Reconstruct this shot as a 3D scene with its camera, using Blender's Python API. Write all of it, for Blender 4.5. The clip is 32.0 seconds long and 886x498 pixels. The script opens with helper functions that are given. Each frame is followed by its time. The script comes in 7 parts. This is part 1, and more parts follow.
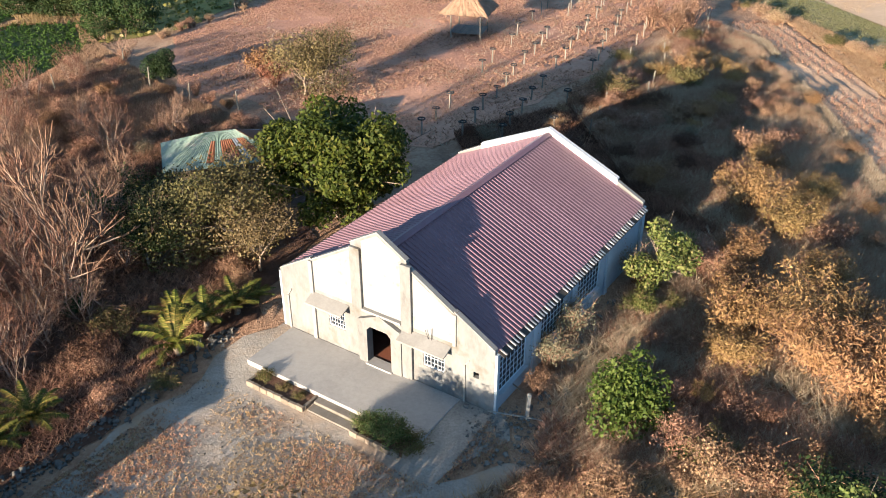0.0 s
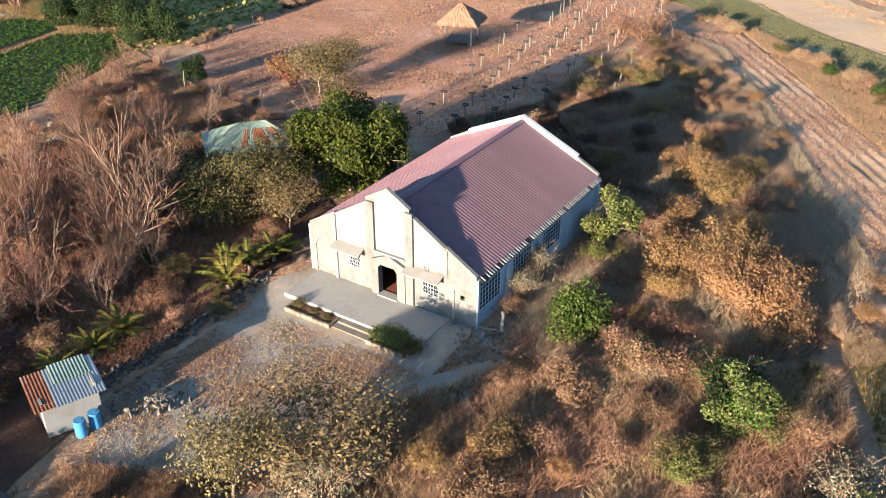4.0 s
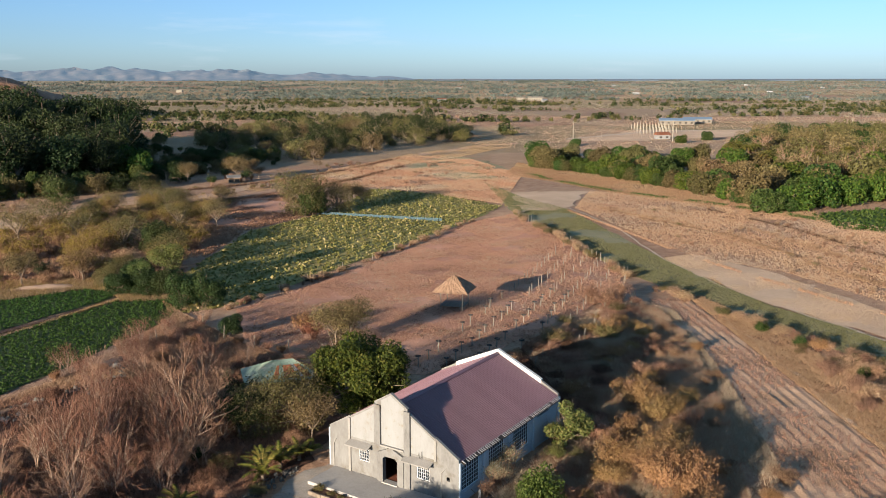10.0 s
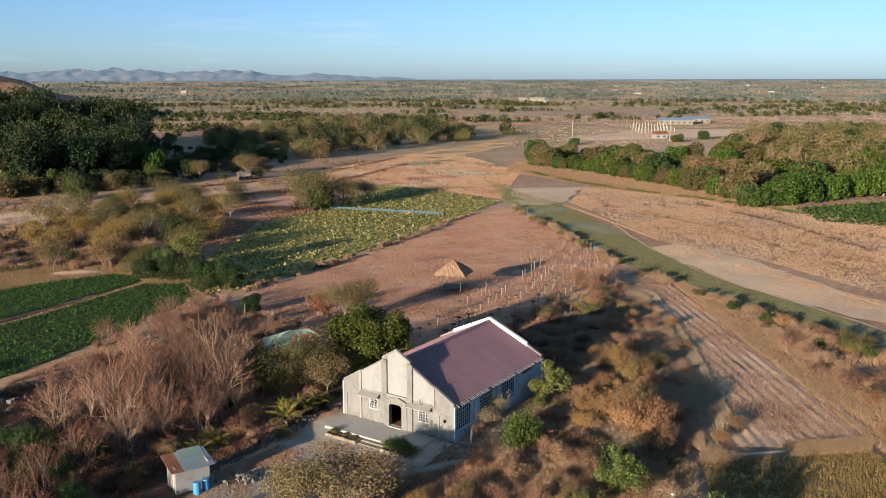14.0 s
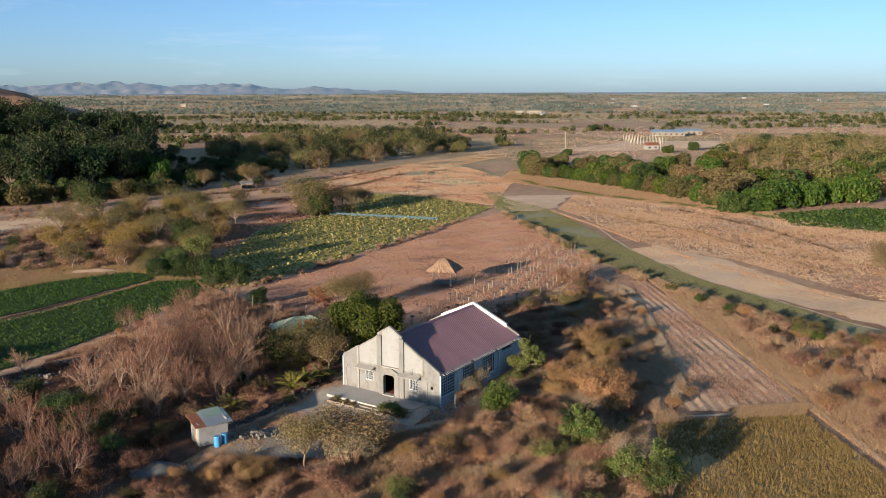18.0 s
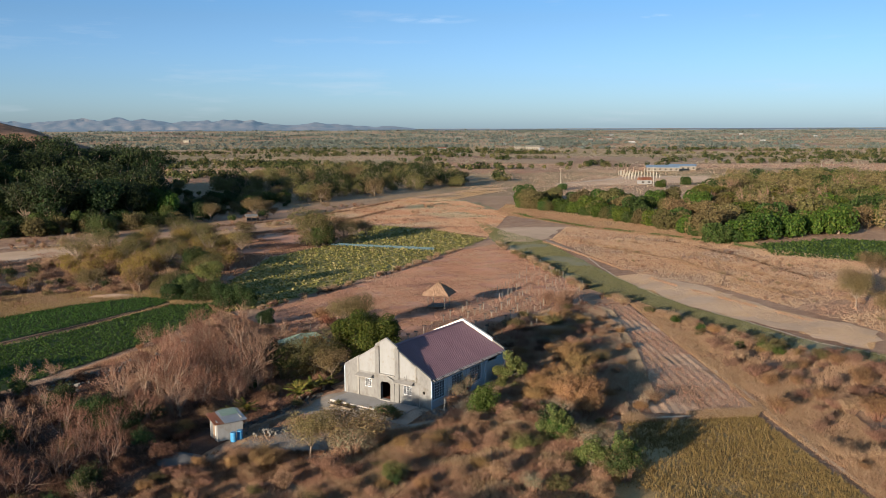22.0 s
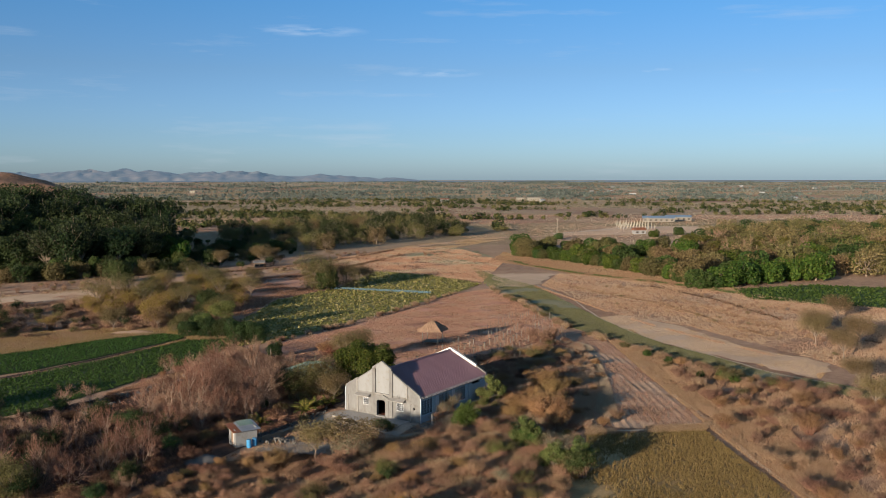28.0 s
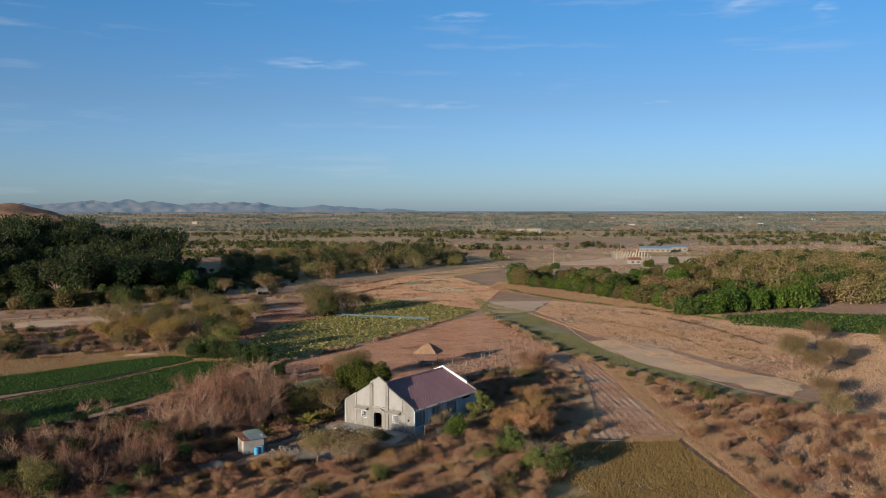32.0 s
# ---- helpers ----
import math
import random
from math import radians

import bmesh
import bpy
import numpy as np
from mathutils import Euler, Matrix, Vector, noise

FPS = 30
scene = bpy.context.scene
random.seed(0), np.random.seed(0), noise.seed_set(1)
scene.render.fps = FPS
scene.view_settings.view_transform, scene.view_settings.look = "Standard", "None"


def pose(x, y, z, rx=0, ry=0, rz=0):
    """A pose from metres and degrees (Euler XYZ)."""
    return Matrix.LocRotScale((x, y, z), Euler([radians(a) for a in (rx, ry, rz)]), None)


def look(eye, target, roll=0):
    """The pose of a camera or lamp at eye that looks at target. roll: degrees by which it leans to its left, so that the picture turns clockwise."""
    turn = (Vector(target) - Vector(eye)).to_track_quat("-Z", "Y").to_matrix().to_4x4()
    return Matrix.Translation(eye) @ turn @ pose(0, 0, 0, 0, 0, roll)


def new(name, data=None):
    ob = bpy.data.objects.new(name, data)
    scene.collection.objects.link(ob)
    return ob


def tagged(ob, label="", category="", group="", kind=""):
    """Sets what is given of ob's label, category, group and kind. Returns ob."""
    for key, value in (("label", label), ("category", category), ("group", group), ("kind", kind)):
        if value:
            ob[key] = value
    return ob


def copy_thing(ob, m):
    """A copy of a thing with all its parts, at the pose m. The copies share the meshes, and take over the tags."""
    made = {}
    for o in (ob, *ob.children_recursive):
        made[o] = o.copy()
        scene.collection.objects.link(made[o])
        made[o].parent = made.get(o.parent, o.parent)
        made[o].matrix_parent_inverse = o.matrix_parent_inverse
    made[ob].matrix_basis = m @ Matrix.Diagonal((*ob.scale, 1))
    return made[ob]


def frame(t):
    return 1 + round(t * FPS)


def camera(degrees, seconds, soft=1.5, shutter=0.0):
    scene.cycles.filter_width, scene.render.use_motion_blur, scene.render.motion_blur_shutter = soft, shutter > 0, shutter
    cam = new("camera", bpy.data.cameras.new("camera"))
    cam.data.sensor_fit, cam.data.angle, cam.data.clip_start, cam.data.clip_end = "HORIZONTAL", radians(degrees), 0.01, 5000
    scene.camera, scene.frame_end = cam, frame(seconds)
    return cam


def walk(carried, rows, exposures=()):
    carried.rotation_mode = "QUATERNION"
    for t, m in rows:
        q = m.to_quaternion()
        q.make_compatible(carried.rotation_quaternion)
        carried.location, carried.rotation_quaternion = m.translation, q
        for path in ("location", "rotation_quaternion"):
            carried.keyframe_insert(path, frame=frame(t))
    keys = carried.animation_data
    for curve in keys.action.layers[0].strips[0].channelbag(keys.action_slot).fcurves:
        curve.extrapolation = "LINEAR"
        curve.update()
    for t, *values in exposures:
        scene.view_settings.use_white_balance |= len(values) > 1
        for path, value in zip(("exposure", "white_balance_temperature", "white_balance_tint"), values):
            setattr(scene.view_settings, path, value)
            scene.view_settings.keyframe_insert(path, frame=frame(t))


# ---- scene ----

# ---------------------------------------------------------------- camera
cam = camera(54.0, 32.0, soft=1.0)
PATH = [
    (0, (-0.81, 3.05, 25.52), (-1.234, 11.634, 20.406), -0.06),
    (1, (-0.65, 0.25, 25.99), (-1.074, 8.812, 20.841), -0.14),
    (2, (-0.51, -2.54, 26.54), (-0.927, 6.034, 21.411), -0.21),
    (2.5, (-0.40, -4.01, 26.97), (-0.818, 4.559, 21.838), -0.16),
    (3.4, (-0.21, -6.64, 27.88), (-0.612, 1.959, 22.786), -0.06),
    (3.85, (-0.12, -7.95, 28.34), (-0.510, 0.666, 23.284), -0.02),
    (4.1, (-0.06, -8.67, 28.59), (-0.456, 0.033, 23.694), 0.01),
    (4.5, (0.03, -9.84, 29.00), (-0.378, -0.826, 24.692), 0.06),
    (5, (0.17, -11.32, 29.38), (-0.241, -1.980, 25.818), 0.10),
    (5.5, (0.32, -12.70, 29.66), (-0.102, -3.103, 26.885), 0.12),
    (6, (0.47, -14.10, 29.87), (0.045, -4.312, 27.865), 0.11),
    (6.5, (0.61, -15.50, 30.02), (0.201, -5.698, 28.068), 0.11),
    (7, (0.77, -16.89, 30.11), (0.354, -7.095, 28.157), 0.11),
    (9, (1.37, -22.49, 30.02), (0.901, -12.692, 28.069), -0.02),
    (10, (1.57, -25.25, 30.09), (1.096, -15.450, 28.150), -0.04),
    (11, (1.77, -27.98, 30.20), (1.292, -18.182, 28.247), -0.08),
    (12, (2.00, -30.79, 30.23), (1.519, -20.987, 28.296), -0.08),
    (13, (2.27, -33.55, 30.26), (1.775, -23.756, 28.325), -0.10),
    (14, (2.59, -36.29, 30.24), (2.080, -26.495, 28.307), -0.11),
    (14.5, (2.76, -37.65, 30.22), (2.255, -27.855, 28.283), -0.12),
    (16.5, (3.60, -43.06, 30.05), (3.106, -33.262, 28.110), -0.17),
    (17, (3.82, -44.38, 30.02), (3.325, -34.574, 28.125), -0.17),
    (18, (4.24, -47.08, 30.04), (3.745, -37.257, 28.251), -0.17),
    (19, (4.64, -49.75, 30.08), (4.151, -39.901, 28.400), -0.18),
    (20, (5.03, -52.39, 30.12), (4.535, -42.527, 28.544), -0.17),
    (21, (5.40, -55.00, 30.18), (4.907, -45.126, 28.697), -0.18),
    (22, (5.79, -57.65, 30.26), (5.288, -47.755, 28.869), -0.19),
    (23, (6.21, -60.17, 30.32), (5.698, -50.271, 29.023), -0.16),
    (24, (6.65, -62.74, 30.40), (6.131, -52.826, 29.214), -0.14),
    (25, (7.10, -65.28, 30.48), (6.571, -55.352, 29.389), -0.11),
    (25.5, (7.32, -66.51, 30.48), (6.790, -56.579, 29.459), -0.10),
    (27.5, (8.21, -71.29, 30.35), (7.665, -61.339, 29.506), -0.06),
    (28, (8.43, -72.46, 30.32), (7.886, -62.509, 29.512), -0.06),
    (29, (8.88, -74.83, 30.26), (8.332, -64.870, 29.543), -0.05),
    (30, (9.31, -77.22, 30.22), (8.764, -67.252, 29.597), -0.04),
    (31, (9.73, -79.64, 30.20), (9.174, -69.665, 29.666), -0.04),
    (31.5, (9.92, -80.86, 30.19), (9.372, -70.886, 29.699), -0.04),
    (32, (10.12, -82.07, 30.18), (9.565, -72.099, 29.727), -0.03),
]
walk(cam, [(t, look(e, g, r)) for t, e, g, r in PATH],
     exposures=[(0, 2.04), (2.5, 2.06), (5.0, 2.05), (6.0, 1.82), (7.0, 1.42), (9.0, 1.33), (13.0, 1.3), (17.0, 1.28), (19.0, 1.2), (25.0, 1.0), (32.0, 0.75)])

# ---------------------------------------------------------------- light
SUN_AZ, SUN_EL = radians(57), radians(10.0)        # heading of the shadows, height of the sun
to_sun = Vector((-math.cos(SUN_AZ) * math.cos(SUN_EL), -math.sin(SUN_AZ) * math.cos(SUN_EL), math.sin(SUN_EL)))
sun = new("sun", bpy.data.lights.new("sun", "SUN"))
sun.data.energy, sun.data.angle, sun.data.color = 5.0, radians(0.6), (1.0, 0.83, 0.64)
sun.matrix_world = look((0, 0, 300), Vector((0, 0, 300)) - to_sun)

world = bpy.data.worlds.new("sky")
scene.world = world
world.use_nodes = True
wn, wl = world.node_tree.nodes, world.node_tree.links
wn.clear()
sky = wn.new("ShaderNodeTexSky")
sky.sky_type, sky.sun_disc = "NISHITA", False
sky.sun_elevation, sky.sun_rotation = SUN_EL, math.atan2(to_sun.x, to_sun.y)
sky.altitude, sky.air_density, sky.dust_density, sky.ozone_density = 100, 1.0, 0.6, 2.0
bg = wn.new("ShaderNodeBackground")
bg.inputs[1].default_value = 0.066
# thin streaks of high cloud
tc = wn.new("ShaderNodeTexCoord")
mp = wn.new("ShaderNodeMapping")
mp.inputs["Scale"].default_value = (5, 5, 46)
cn = wn.new("ShaderNodeTexNoise")
cn.inputs["Scale"].default_value, cn.inputs["Detail"].default_value, cn.inputs["Roughness"].default_value = 1.1, 6, 0.6
cr = wn.new("ShaderNodeValToRGB")
cr.color_ramp.elements[0].position, cr.color_ramp.elements[1].position = 0.57, 0.85
cr.color_ramp.elements[1].color = (0.35, 0.35, 0.35, 1)
cm = wn.new("ShaderNodeMix")
cm.data_type = "RGBA"
cm.inputs["B"].default_value = (5.0, 5.6, 6.4, 1)
wo = wn.new("ShaderNodeOutputWorld")
wl.new(tc.outputs["Generated"], mp.inputs["Vector"])
wl.new(mp.outputs["Vector"], cn.inputs["Vector"])
wl.new(cn.outputs["Fac"], cr.inputs["Fac"])
wl.new(cr.outputs["Color"], cm.inputs["Factor"])
# the clear blue of a dry evening: less red and green toward the rim than a hazy sky
sx = wn.new("ShaderNodeSeparateXYZ")
wl.new(tc.outputs["Generated"], sx.inputs[0])
tr = wn.new("ShaderNodeValToRGB")
te = tr.color_ramp.elements
te.new(0.05)
te.new(0.12)
te.new(0.22)
for e_, (p_, c_) in zip(te, ((0.0, (0.68, 1.04, 2.12)), (0.05, (0.61, 0.90, 1.66)), (0.12, (0.57, 0.81, 1.28)), (0.22, (0.42, 0.87, 1.36)), (0.75, (1.15, 1.20, 1.10)))):
    e_.position, e_.color = p_, (*c_, 1)
wl.new(sx.outputs["Z"], tr.inputs["Fac"])
tm = wn.new("ShaderNodeMix")
tm.data_type, tm.blend_type = "RGBA", "MULTIPLY"
tm.inputs["Factor"].default_value = 1.0
wl.new(sky.outputs["Color"], tm.inputs["A"])
wl.new(tr.outputs["Color"], tm.inputs["B"])
wl.new(tm.outputs["Result"], cm.inputs["A"])
wisps = None
for (cx, cz), (sx_, sz_) in (((-0.060, 0.1183), (0.055, 0.0055)), ((-0.036, 0.2135), (0.05, 0.0070)), ((0.262, 0.2165), (0.03, 0.013)), ((-0.202, 0.1625), (0.07, 0.0075)), ((0.182, 0.118), (0.018, 0.003)), ((0.34, 0.204), (0.014, 0.010))):
    wm = wn.new("ShaderNodeMapping")
    wm.vector_type = "TEXTURE"
    wm.inputs["Location"].default_value = (cx, 0.97, cz)
    wm.inputs["Scale"].default_value = (sx_, 2.0, sz_)
    wg = wn.new("ShaderNodeTexGradient")
    wg.gradient_type = "SPHERICAL"
    wl.new(tc.outputs["Generated"], wm.inputs["Vector"])
    wl.new(wm.outputs["Vector"], wg.inputs["Vector"])
    if wisps is None:
        wisps = wg.outputs["Fac"]
    else:
        ad = wn.new("ShaderNodeMath")
        ad.operation = "ADD"
        wl.new(wisps, ad.inputs[0])
        wl.new(wg.outputs["Fac"], ad.inputs[1])
        wisps = ad.outputs[0]
wx = wn.new("ShaderNodeTexNoise")
wx.inputs["Scale"].default_value, wx.inputs["Detail"].default_value = 1.0, 5
wm = wn.new("ShaderNodeMapping")
wm.inputs["Scale"].default_value = (30, 30, 190)
wl.new(tc.outputs["Generated"], wm.inputs["Vector"])
wl.new(wm.outputs["Vector"], wx.inputs["Vector"])
wk = wn.new("ShaderNodeMath")
wk.operation = "MULTIPLY"
wv = wn.new("ShaderNodeMapRange")
wv.inputs["From Min"].default_value, wv.inputs["From Max"].default_value, wv.inputs["To Max"].default_value = 0.42, 0.72, 0.42
wl.new(wx.outputs["Fac"], wv.inputs["Value"])
wl.new(wisps, wk.inputs[0])
wl.new(wv.outputs["Result"], wk.inputs[1])
wc = wn.new("ShaderNodeMix")
wc.data_type = "RGBA"
wc.inputs["B"].default_value = (7.5, 8.0, 8.6, 1)
wl.new(wk.outputs[0], wc.inputs["Factor"])
wl.new(cm.outputs["Result"], wc.inputs["A"])
wl.new(wc.outputs["Result"], bg.inputs[0])
wl.new(bg.outputs[0], wo.inputs[0])

# ---------------------------------------------------------------- materials
def shader(name):
    m = bpy.data.materials.new(name)
    m.use_nodes = True
    return m, m.node_tree.nodes, m.node_tree.links, m.node_tree.nodes["Principled BSDF"]


def ramp(nodes, stops):
    r = nodes.new("ShaderNodeValToRGB")
    e = r.color_ramp.elements
    while len(e) < len(stops):
        e.new(0.5)
    for k, (p, c) in enumerate(stops):
        e[k].position, e[k].color = p, (*c, 1)
    return r


def noisy(nodes, links, vec, scale, detail=5, rough=0.6, stretch=None):
    n = nodes.new("ShaderNodeTexNoise")
    n.inputs["Scale"].default_value, n.inputs["Detail"].default_value, n.inputs["Roughness"].default_value = scale, detail, rough
    if stretch:
        mpg = nodes.new("ShaderNodeMapping")
        mpg.inputs["Scale"].default_value = stretch[:3]
        if len(stretch) > 3:
            mpg.inputs["Rotation"].default_value = (0, 0, stretch[3])
        links.new(vec, mpg.inputs["Vector"])
        vec = mpg.outputs["Vector"]
    links.new(vec, n.inputs["Vector"])
    return n


def mixed(nodes, links, a, b, fac, mode="MIX"):
    m = nodes.new("ShaderNodeMix")
    m.data_type, m.blend_type = "RGBA", mode
    for sock, v in (("Factor", fac), ("A", a), ("B", b)):
        if isinstance(v, (int, float)):
            m.inputs[sock].default_value = v
        elif isinstance(v, tuple):
            m.inputs[sock].default_value = (*v, 1)
        else:
            links.new(v, m.inputs[sock])
    return m.outputs["Result"]


def surface(name, stops, scale=0.3, fine=6.0, rough=0.9, bump=0.3, depth=0.05, fine_mix=0.4, metal=0.0, spots=None, stretch=None, space="world", vary=0.0):
    """Two scales of noise through one ramp, fine grain over it, optional spots of another colour, and relief."""
    m, n, l, p = shader(name)
    if space == "world":
        vec = n.new("ShaderNodeNewGeometry").outputs["Position"]
    else:
        vec = n.new("ShaderNodeTexCoord").outputs["Object"]
    big = noisy(n, l, vec, scale, 6, 0.62, stretch)
    small = noisy(n, l, vec, fine, 6, 0.7, stretch)
    f = mixed(n, l, big.outputs["Fac"], small.outputs["Fac"], fine_mix)
    rp = ramp(n, stops)
    l.new(f, rp.inputs["Fac"])
    col = rp.outputs["Color"]
    if spots:
        sc, lo, hi, c = spots
        sn = noisy(n, l, vec, sc, 5, 0.65)
        sr = ramp(n, [(lo, (0, 0, 0)), (hi, (1, 1, 1))])
        l.new(sn.outputs["Fac"], sr.inputs["Fac"])
        col = mixed(n, l, col, c, sr.outputs["Color"])
    if vary:
        oi = n.new("ShaderNodeObjectInfo")
        hs = n.new("ShaderNodeHueSaturation")
        mr = n.new("ShaderNodeMapRange")
        mr.inputs["To Min"].default_value, mr.inputs["To Max"].default_value = 1 - vary, 1 + vary
        l.new(oi.outputs["Random"], mr.inputs["Value"])
        l.new(mr.outputs["Result"], hs.inputs["Value"])
        l.new(col, hs.inputs["Color"])
        col = hs.outputs["Color"]
    l.new(col, p.inputs["Base Color"])
    p.inputs["Roughness"].default_value, p.inputs["Metallic"].default_value = rough, metal
    p.inputs["Specular IOR Level"].default_value = 0.25
    if bump:
        b = n.new("ShaderNodeBump")
        b.inputs["Strength"].default_value, b.inputs["Distance"].default_value = bump, depth
        l.new(small.outputs["Fac"], b.inputs["Height"])
        l.new(b.outputs["Normal"], p.inputs["Normal"])
    return m


def foliage(name, stops, through_light=0.3, vary=0.25, hue=0.03):
    """Leaves: colour by island and by plant, some light through them."""
    m, n, l, p = shader(name)
    g = n.new("ShaderNodeNewGeometry")
    oi = n.new("ShaderNodeObjectInfo")
    rp = ramp(n, stops)
    l.new(g.outputs["Random Per Island"], rp.inputs["Fac"])
    hs = n.new("ShaderNodeHueSaturation")
    mr = n.new("ShaderNodeMapRange")
    mr.inputs["To Min"].default_value, mr.inputs["To Max"].default_value = 1 - vary, 1 + vary
    mh = n.new("ShaderNodeMapRange")
    mh.inputs["To Min"].default_value, mh.inputs["To Max"].default_value = 0.5 - hue, 0.5 + hue
    l.new(oi.outputs["Random"], mr.inputs["Value"])
    wn_ = n.new("ShaderNodeTexWhiteNoise")
    wn_.noise_dimensions = "1D"
    l.new(oi.outputs["Random"], wn_.inputs["W"])
    l.new(wn_.outputs["Value"], mh.inputs["Value"])
    l.new(mr.outputs["Result"], hs.inputs["Value"])
    l.new(mh.outputs["Result"], hs.inputs["Hue"])
    l.new(rp.outputs["Color"], hs.inputs["Color"])
    p.inputs["Roughness"].default_value = 0.65
    p.inputs["Specular IOR Level"].default_value = 0.2
    l.new(hs.outputs["Color"], p.inputs["Base Color"])
    if through_light:
        t = n.new("ShaderNodeBsdfTranslucent")
        mx = n.new("ShaderNodeMixShader")
        mx.inputs[0].default_value = through_light
        l.new(hs.outputs["Color"], t.inputs["Color"])
        l.new(p.outputs[0], mx.inputs[1])
        l.new(t.outputs[0], mx.inputs[2])
        l.new(mx.outputs[0], n["Material Output"].inputs[0])
    return m


def plain(name, c, rough=0.6, metal=0.0, vary=0.15, scale=4.0, bump=0.1, space="object"):
    lo, hi = tuple(v * (1 - vary) for v in c), tuple(min(1, v * (1 + vary)) for v in c)
    return surface(name, [(0.3, lo), (0.7, hi)], scale=scale, fine=scale * 9, rough=rough, metal=metal, bump=bump, depth=0.01, space=space)


# ground covers
M_LOT = surface("dry red-brown grass soil", [(0.3, (0.231, 0.119, 0.083)), (0.45, (0.450, 0.227, 0.147)), (0.58, (0.580, 0.314, 0.208)), (0.72, (0.669, 0.408, 0.282))], 0.10, 3.0, bump=0.9, depth=0.12, spots=(0.35, 0.60, 0.70, (0.207, 0.112, 0.083)))
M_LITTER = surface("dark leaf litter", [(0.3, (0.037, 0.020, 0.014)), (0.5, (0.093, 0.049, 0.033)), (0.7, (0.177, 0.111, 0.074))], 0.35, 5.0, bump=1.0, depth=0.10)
M_CROPSOIL = surface("damp crop soil under green leaves", [(0.35, (0.030, 0.045, 0.015)), (0.6, (0.075, 0.10, 0.03)), (0.75, (0.13, 0.13, 0.05))], 0.3, 3.0, bump=0.6, depth=0.08)
M_MELON = surface("vine field cover", [(0.32, (0.121, 0.116, 0.038)), (0.5, (0.263, 0.233, 0.074)), (0.68, (0.486, 0.326, 0.134))], 0.25, 2.5, bump=0.7, depth=0.08)
M_STRIP = surface("thin grey-green grass", [(0.3, (0.182, 0.171, 0.083)), (0.5, (0.248, 0.226, 0.121)), (0.7, (0.330, 0.281, 0.176))], 0.06, 1.2, bump=0.4, spots=(0.05, 0.55, 0.68, (0.33, 0.25, 0.18)))
M_PALE = surface("pale bare earth", [(0.3, (0.423, 0.283, 0.181)), (0.5, (0.592, 0.412, 0.270)), (0.7, (0.720, 0.524, 0.361))], 0.08, 2.0, bump=0.3)
M_TRAIL = surface("trodden pale path", [(0.3, (0.471, 0.351, 0.242)), (0.7, (0.635, 0.494, 0.369))], 0.4, 3.0, bump=0.3)
M_ROAD = surface("grey-brown cart road", [(0.3, (0.314, 0.204, 0.142)), (0.5, (0.437, 0.294, 0.205)), (0.7, (0.551, 0.389, 0.278))], 0.10, 2.0, bump=0.3)
M_PLOUGH = surface("ploughed earth", [(0.3, (0.374, 0.240, 0.154)), (0.5, (0.510, 0.329, 0.211)), (0.7, (0.635, 0.430, 0.286))], 0.15, 4.0, bump=1.0, depth=0.12, spots=(0.11, 0.52, 0.66, (0.295, 0.173, 0.095)))
M_STUBBLE = surface("dry olive stubble", [(0.3, (0.193, 0.128, 0.058)), (0.5, (0.343, 0.235, 0.111)), (0.7, (0.462, 0.334, 0.168))], 0.25, 4.0, bump=1.0, depth=0.1)
M_GRAVEL = surface("grey gravel", [(0.28, (0.145, 0.129, 0.115)), (0.5, (0.281, 0.254, 0.222)), (0.72, (0.425, 0.388, 0.344))], 0.6, 9.0, bump=1.0, depth=0.05, fine_mix=0.55, spots=(0.28, 0.45, 0.72, (0.36, 0.245, 0.16)))
M_GREENF = surface("green vegetable field", [(0.35, (0.035, 0.065, 0.018)), (0.55, (0.075, 0.12, 0.03)), (0.75, (0.16, 0.19, 0.06))], 0.3, 2.0, bump=0.6)
# house
M_PLASTER = surface("weathered cement plaster", [(0.28, (0.093, 0.089, 0.085)), (0.42, (0.146, 0.143, 0.137)), (0.55, (0.181, 0.180, 0.173)), (0.75, (0.217, 0.216, 0.212))], 0.9, 6.0, rough=0.92, bump=0.25, depth=0.01, fine_mix=0.38, stretch=(1, 1, 0.4), spots=(0.9, 0.52, 0.70, (0.12, 0.108, 0.09)))
M_WHITEP = surface("pale skim plaster", [(0.28, (0.161, 0.161, 0.156)), (0.45, (0.216, 0.218, 0.215)), (0.7, (0.252, 0.259, 0.261))], 0.9, 7.0, rough=0.9, bump=0.15, depth=0.008, fine_mix=0.35, stretch=(1, 1, 0.4), spots=(1.5, 0.57, 0.70, (0.19, 0.17, 0.14)))
M_CEMENT = surface("grey raw cement", [(0.25, (0.162, 0.153, 0.141)), (0.5, (0.228, 0.219, 0.204)), (0.75, (0.288, 0.279, 0.264))], 0.8, 9.0, rough=0.9, bump=0.3, depth=0.01)
# the blue of the side turned from the sun is part of this colour
M_SIDE = surface("blue-grey block wall with blue shade in its colour", [(0.25, (0.250, 0.300, 0.330)), (0.5, (0.340, 0.400, 0.440)), (0.75, (0.420, 0.480, 0.520))], 0.6, 8.0, rough=0.85, bump=0.2, depth=0.01)
M_PORCH = surface("broom-swept concrete", [(0.25, (0.234, 0.221, 0.207)), (0.5, (0.327, 0.311, 0.292)), (0.75, (0.404, 0.389, 0.365))], 0.5, 5.0, rough=0.9, bump=0.2, depth=0.01, stretch=(1, 1, 1), spots=(0.5, 0.55, 0.7, (0.30, 0.275, 0.25)))
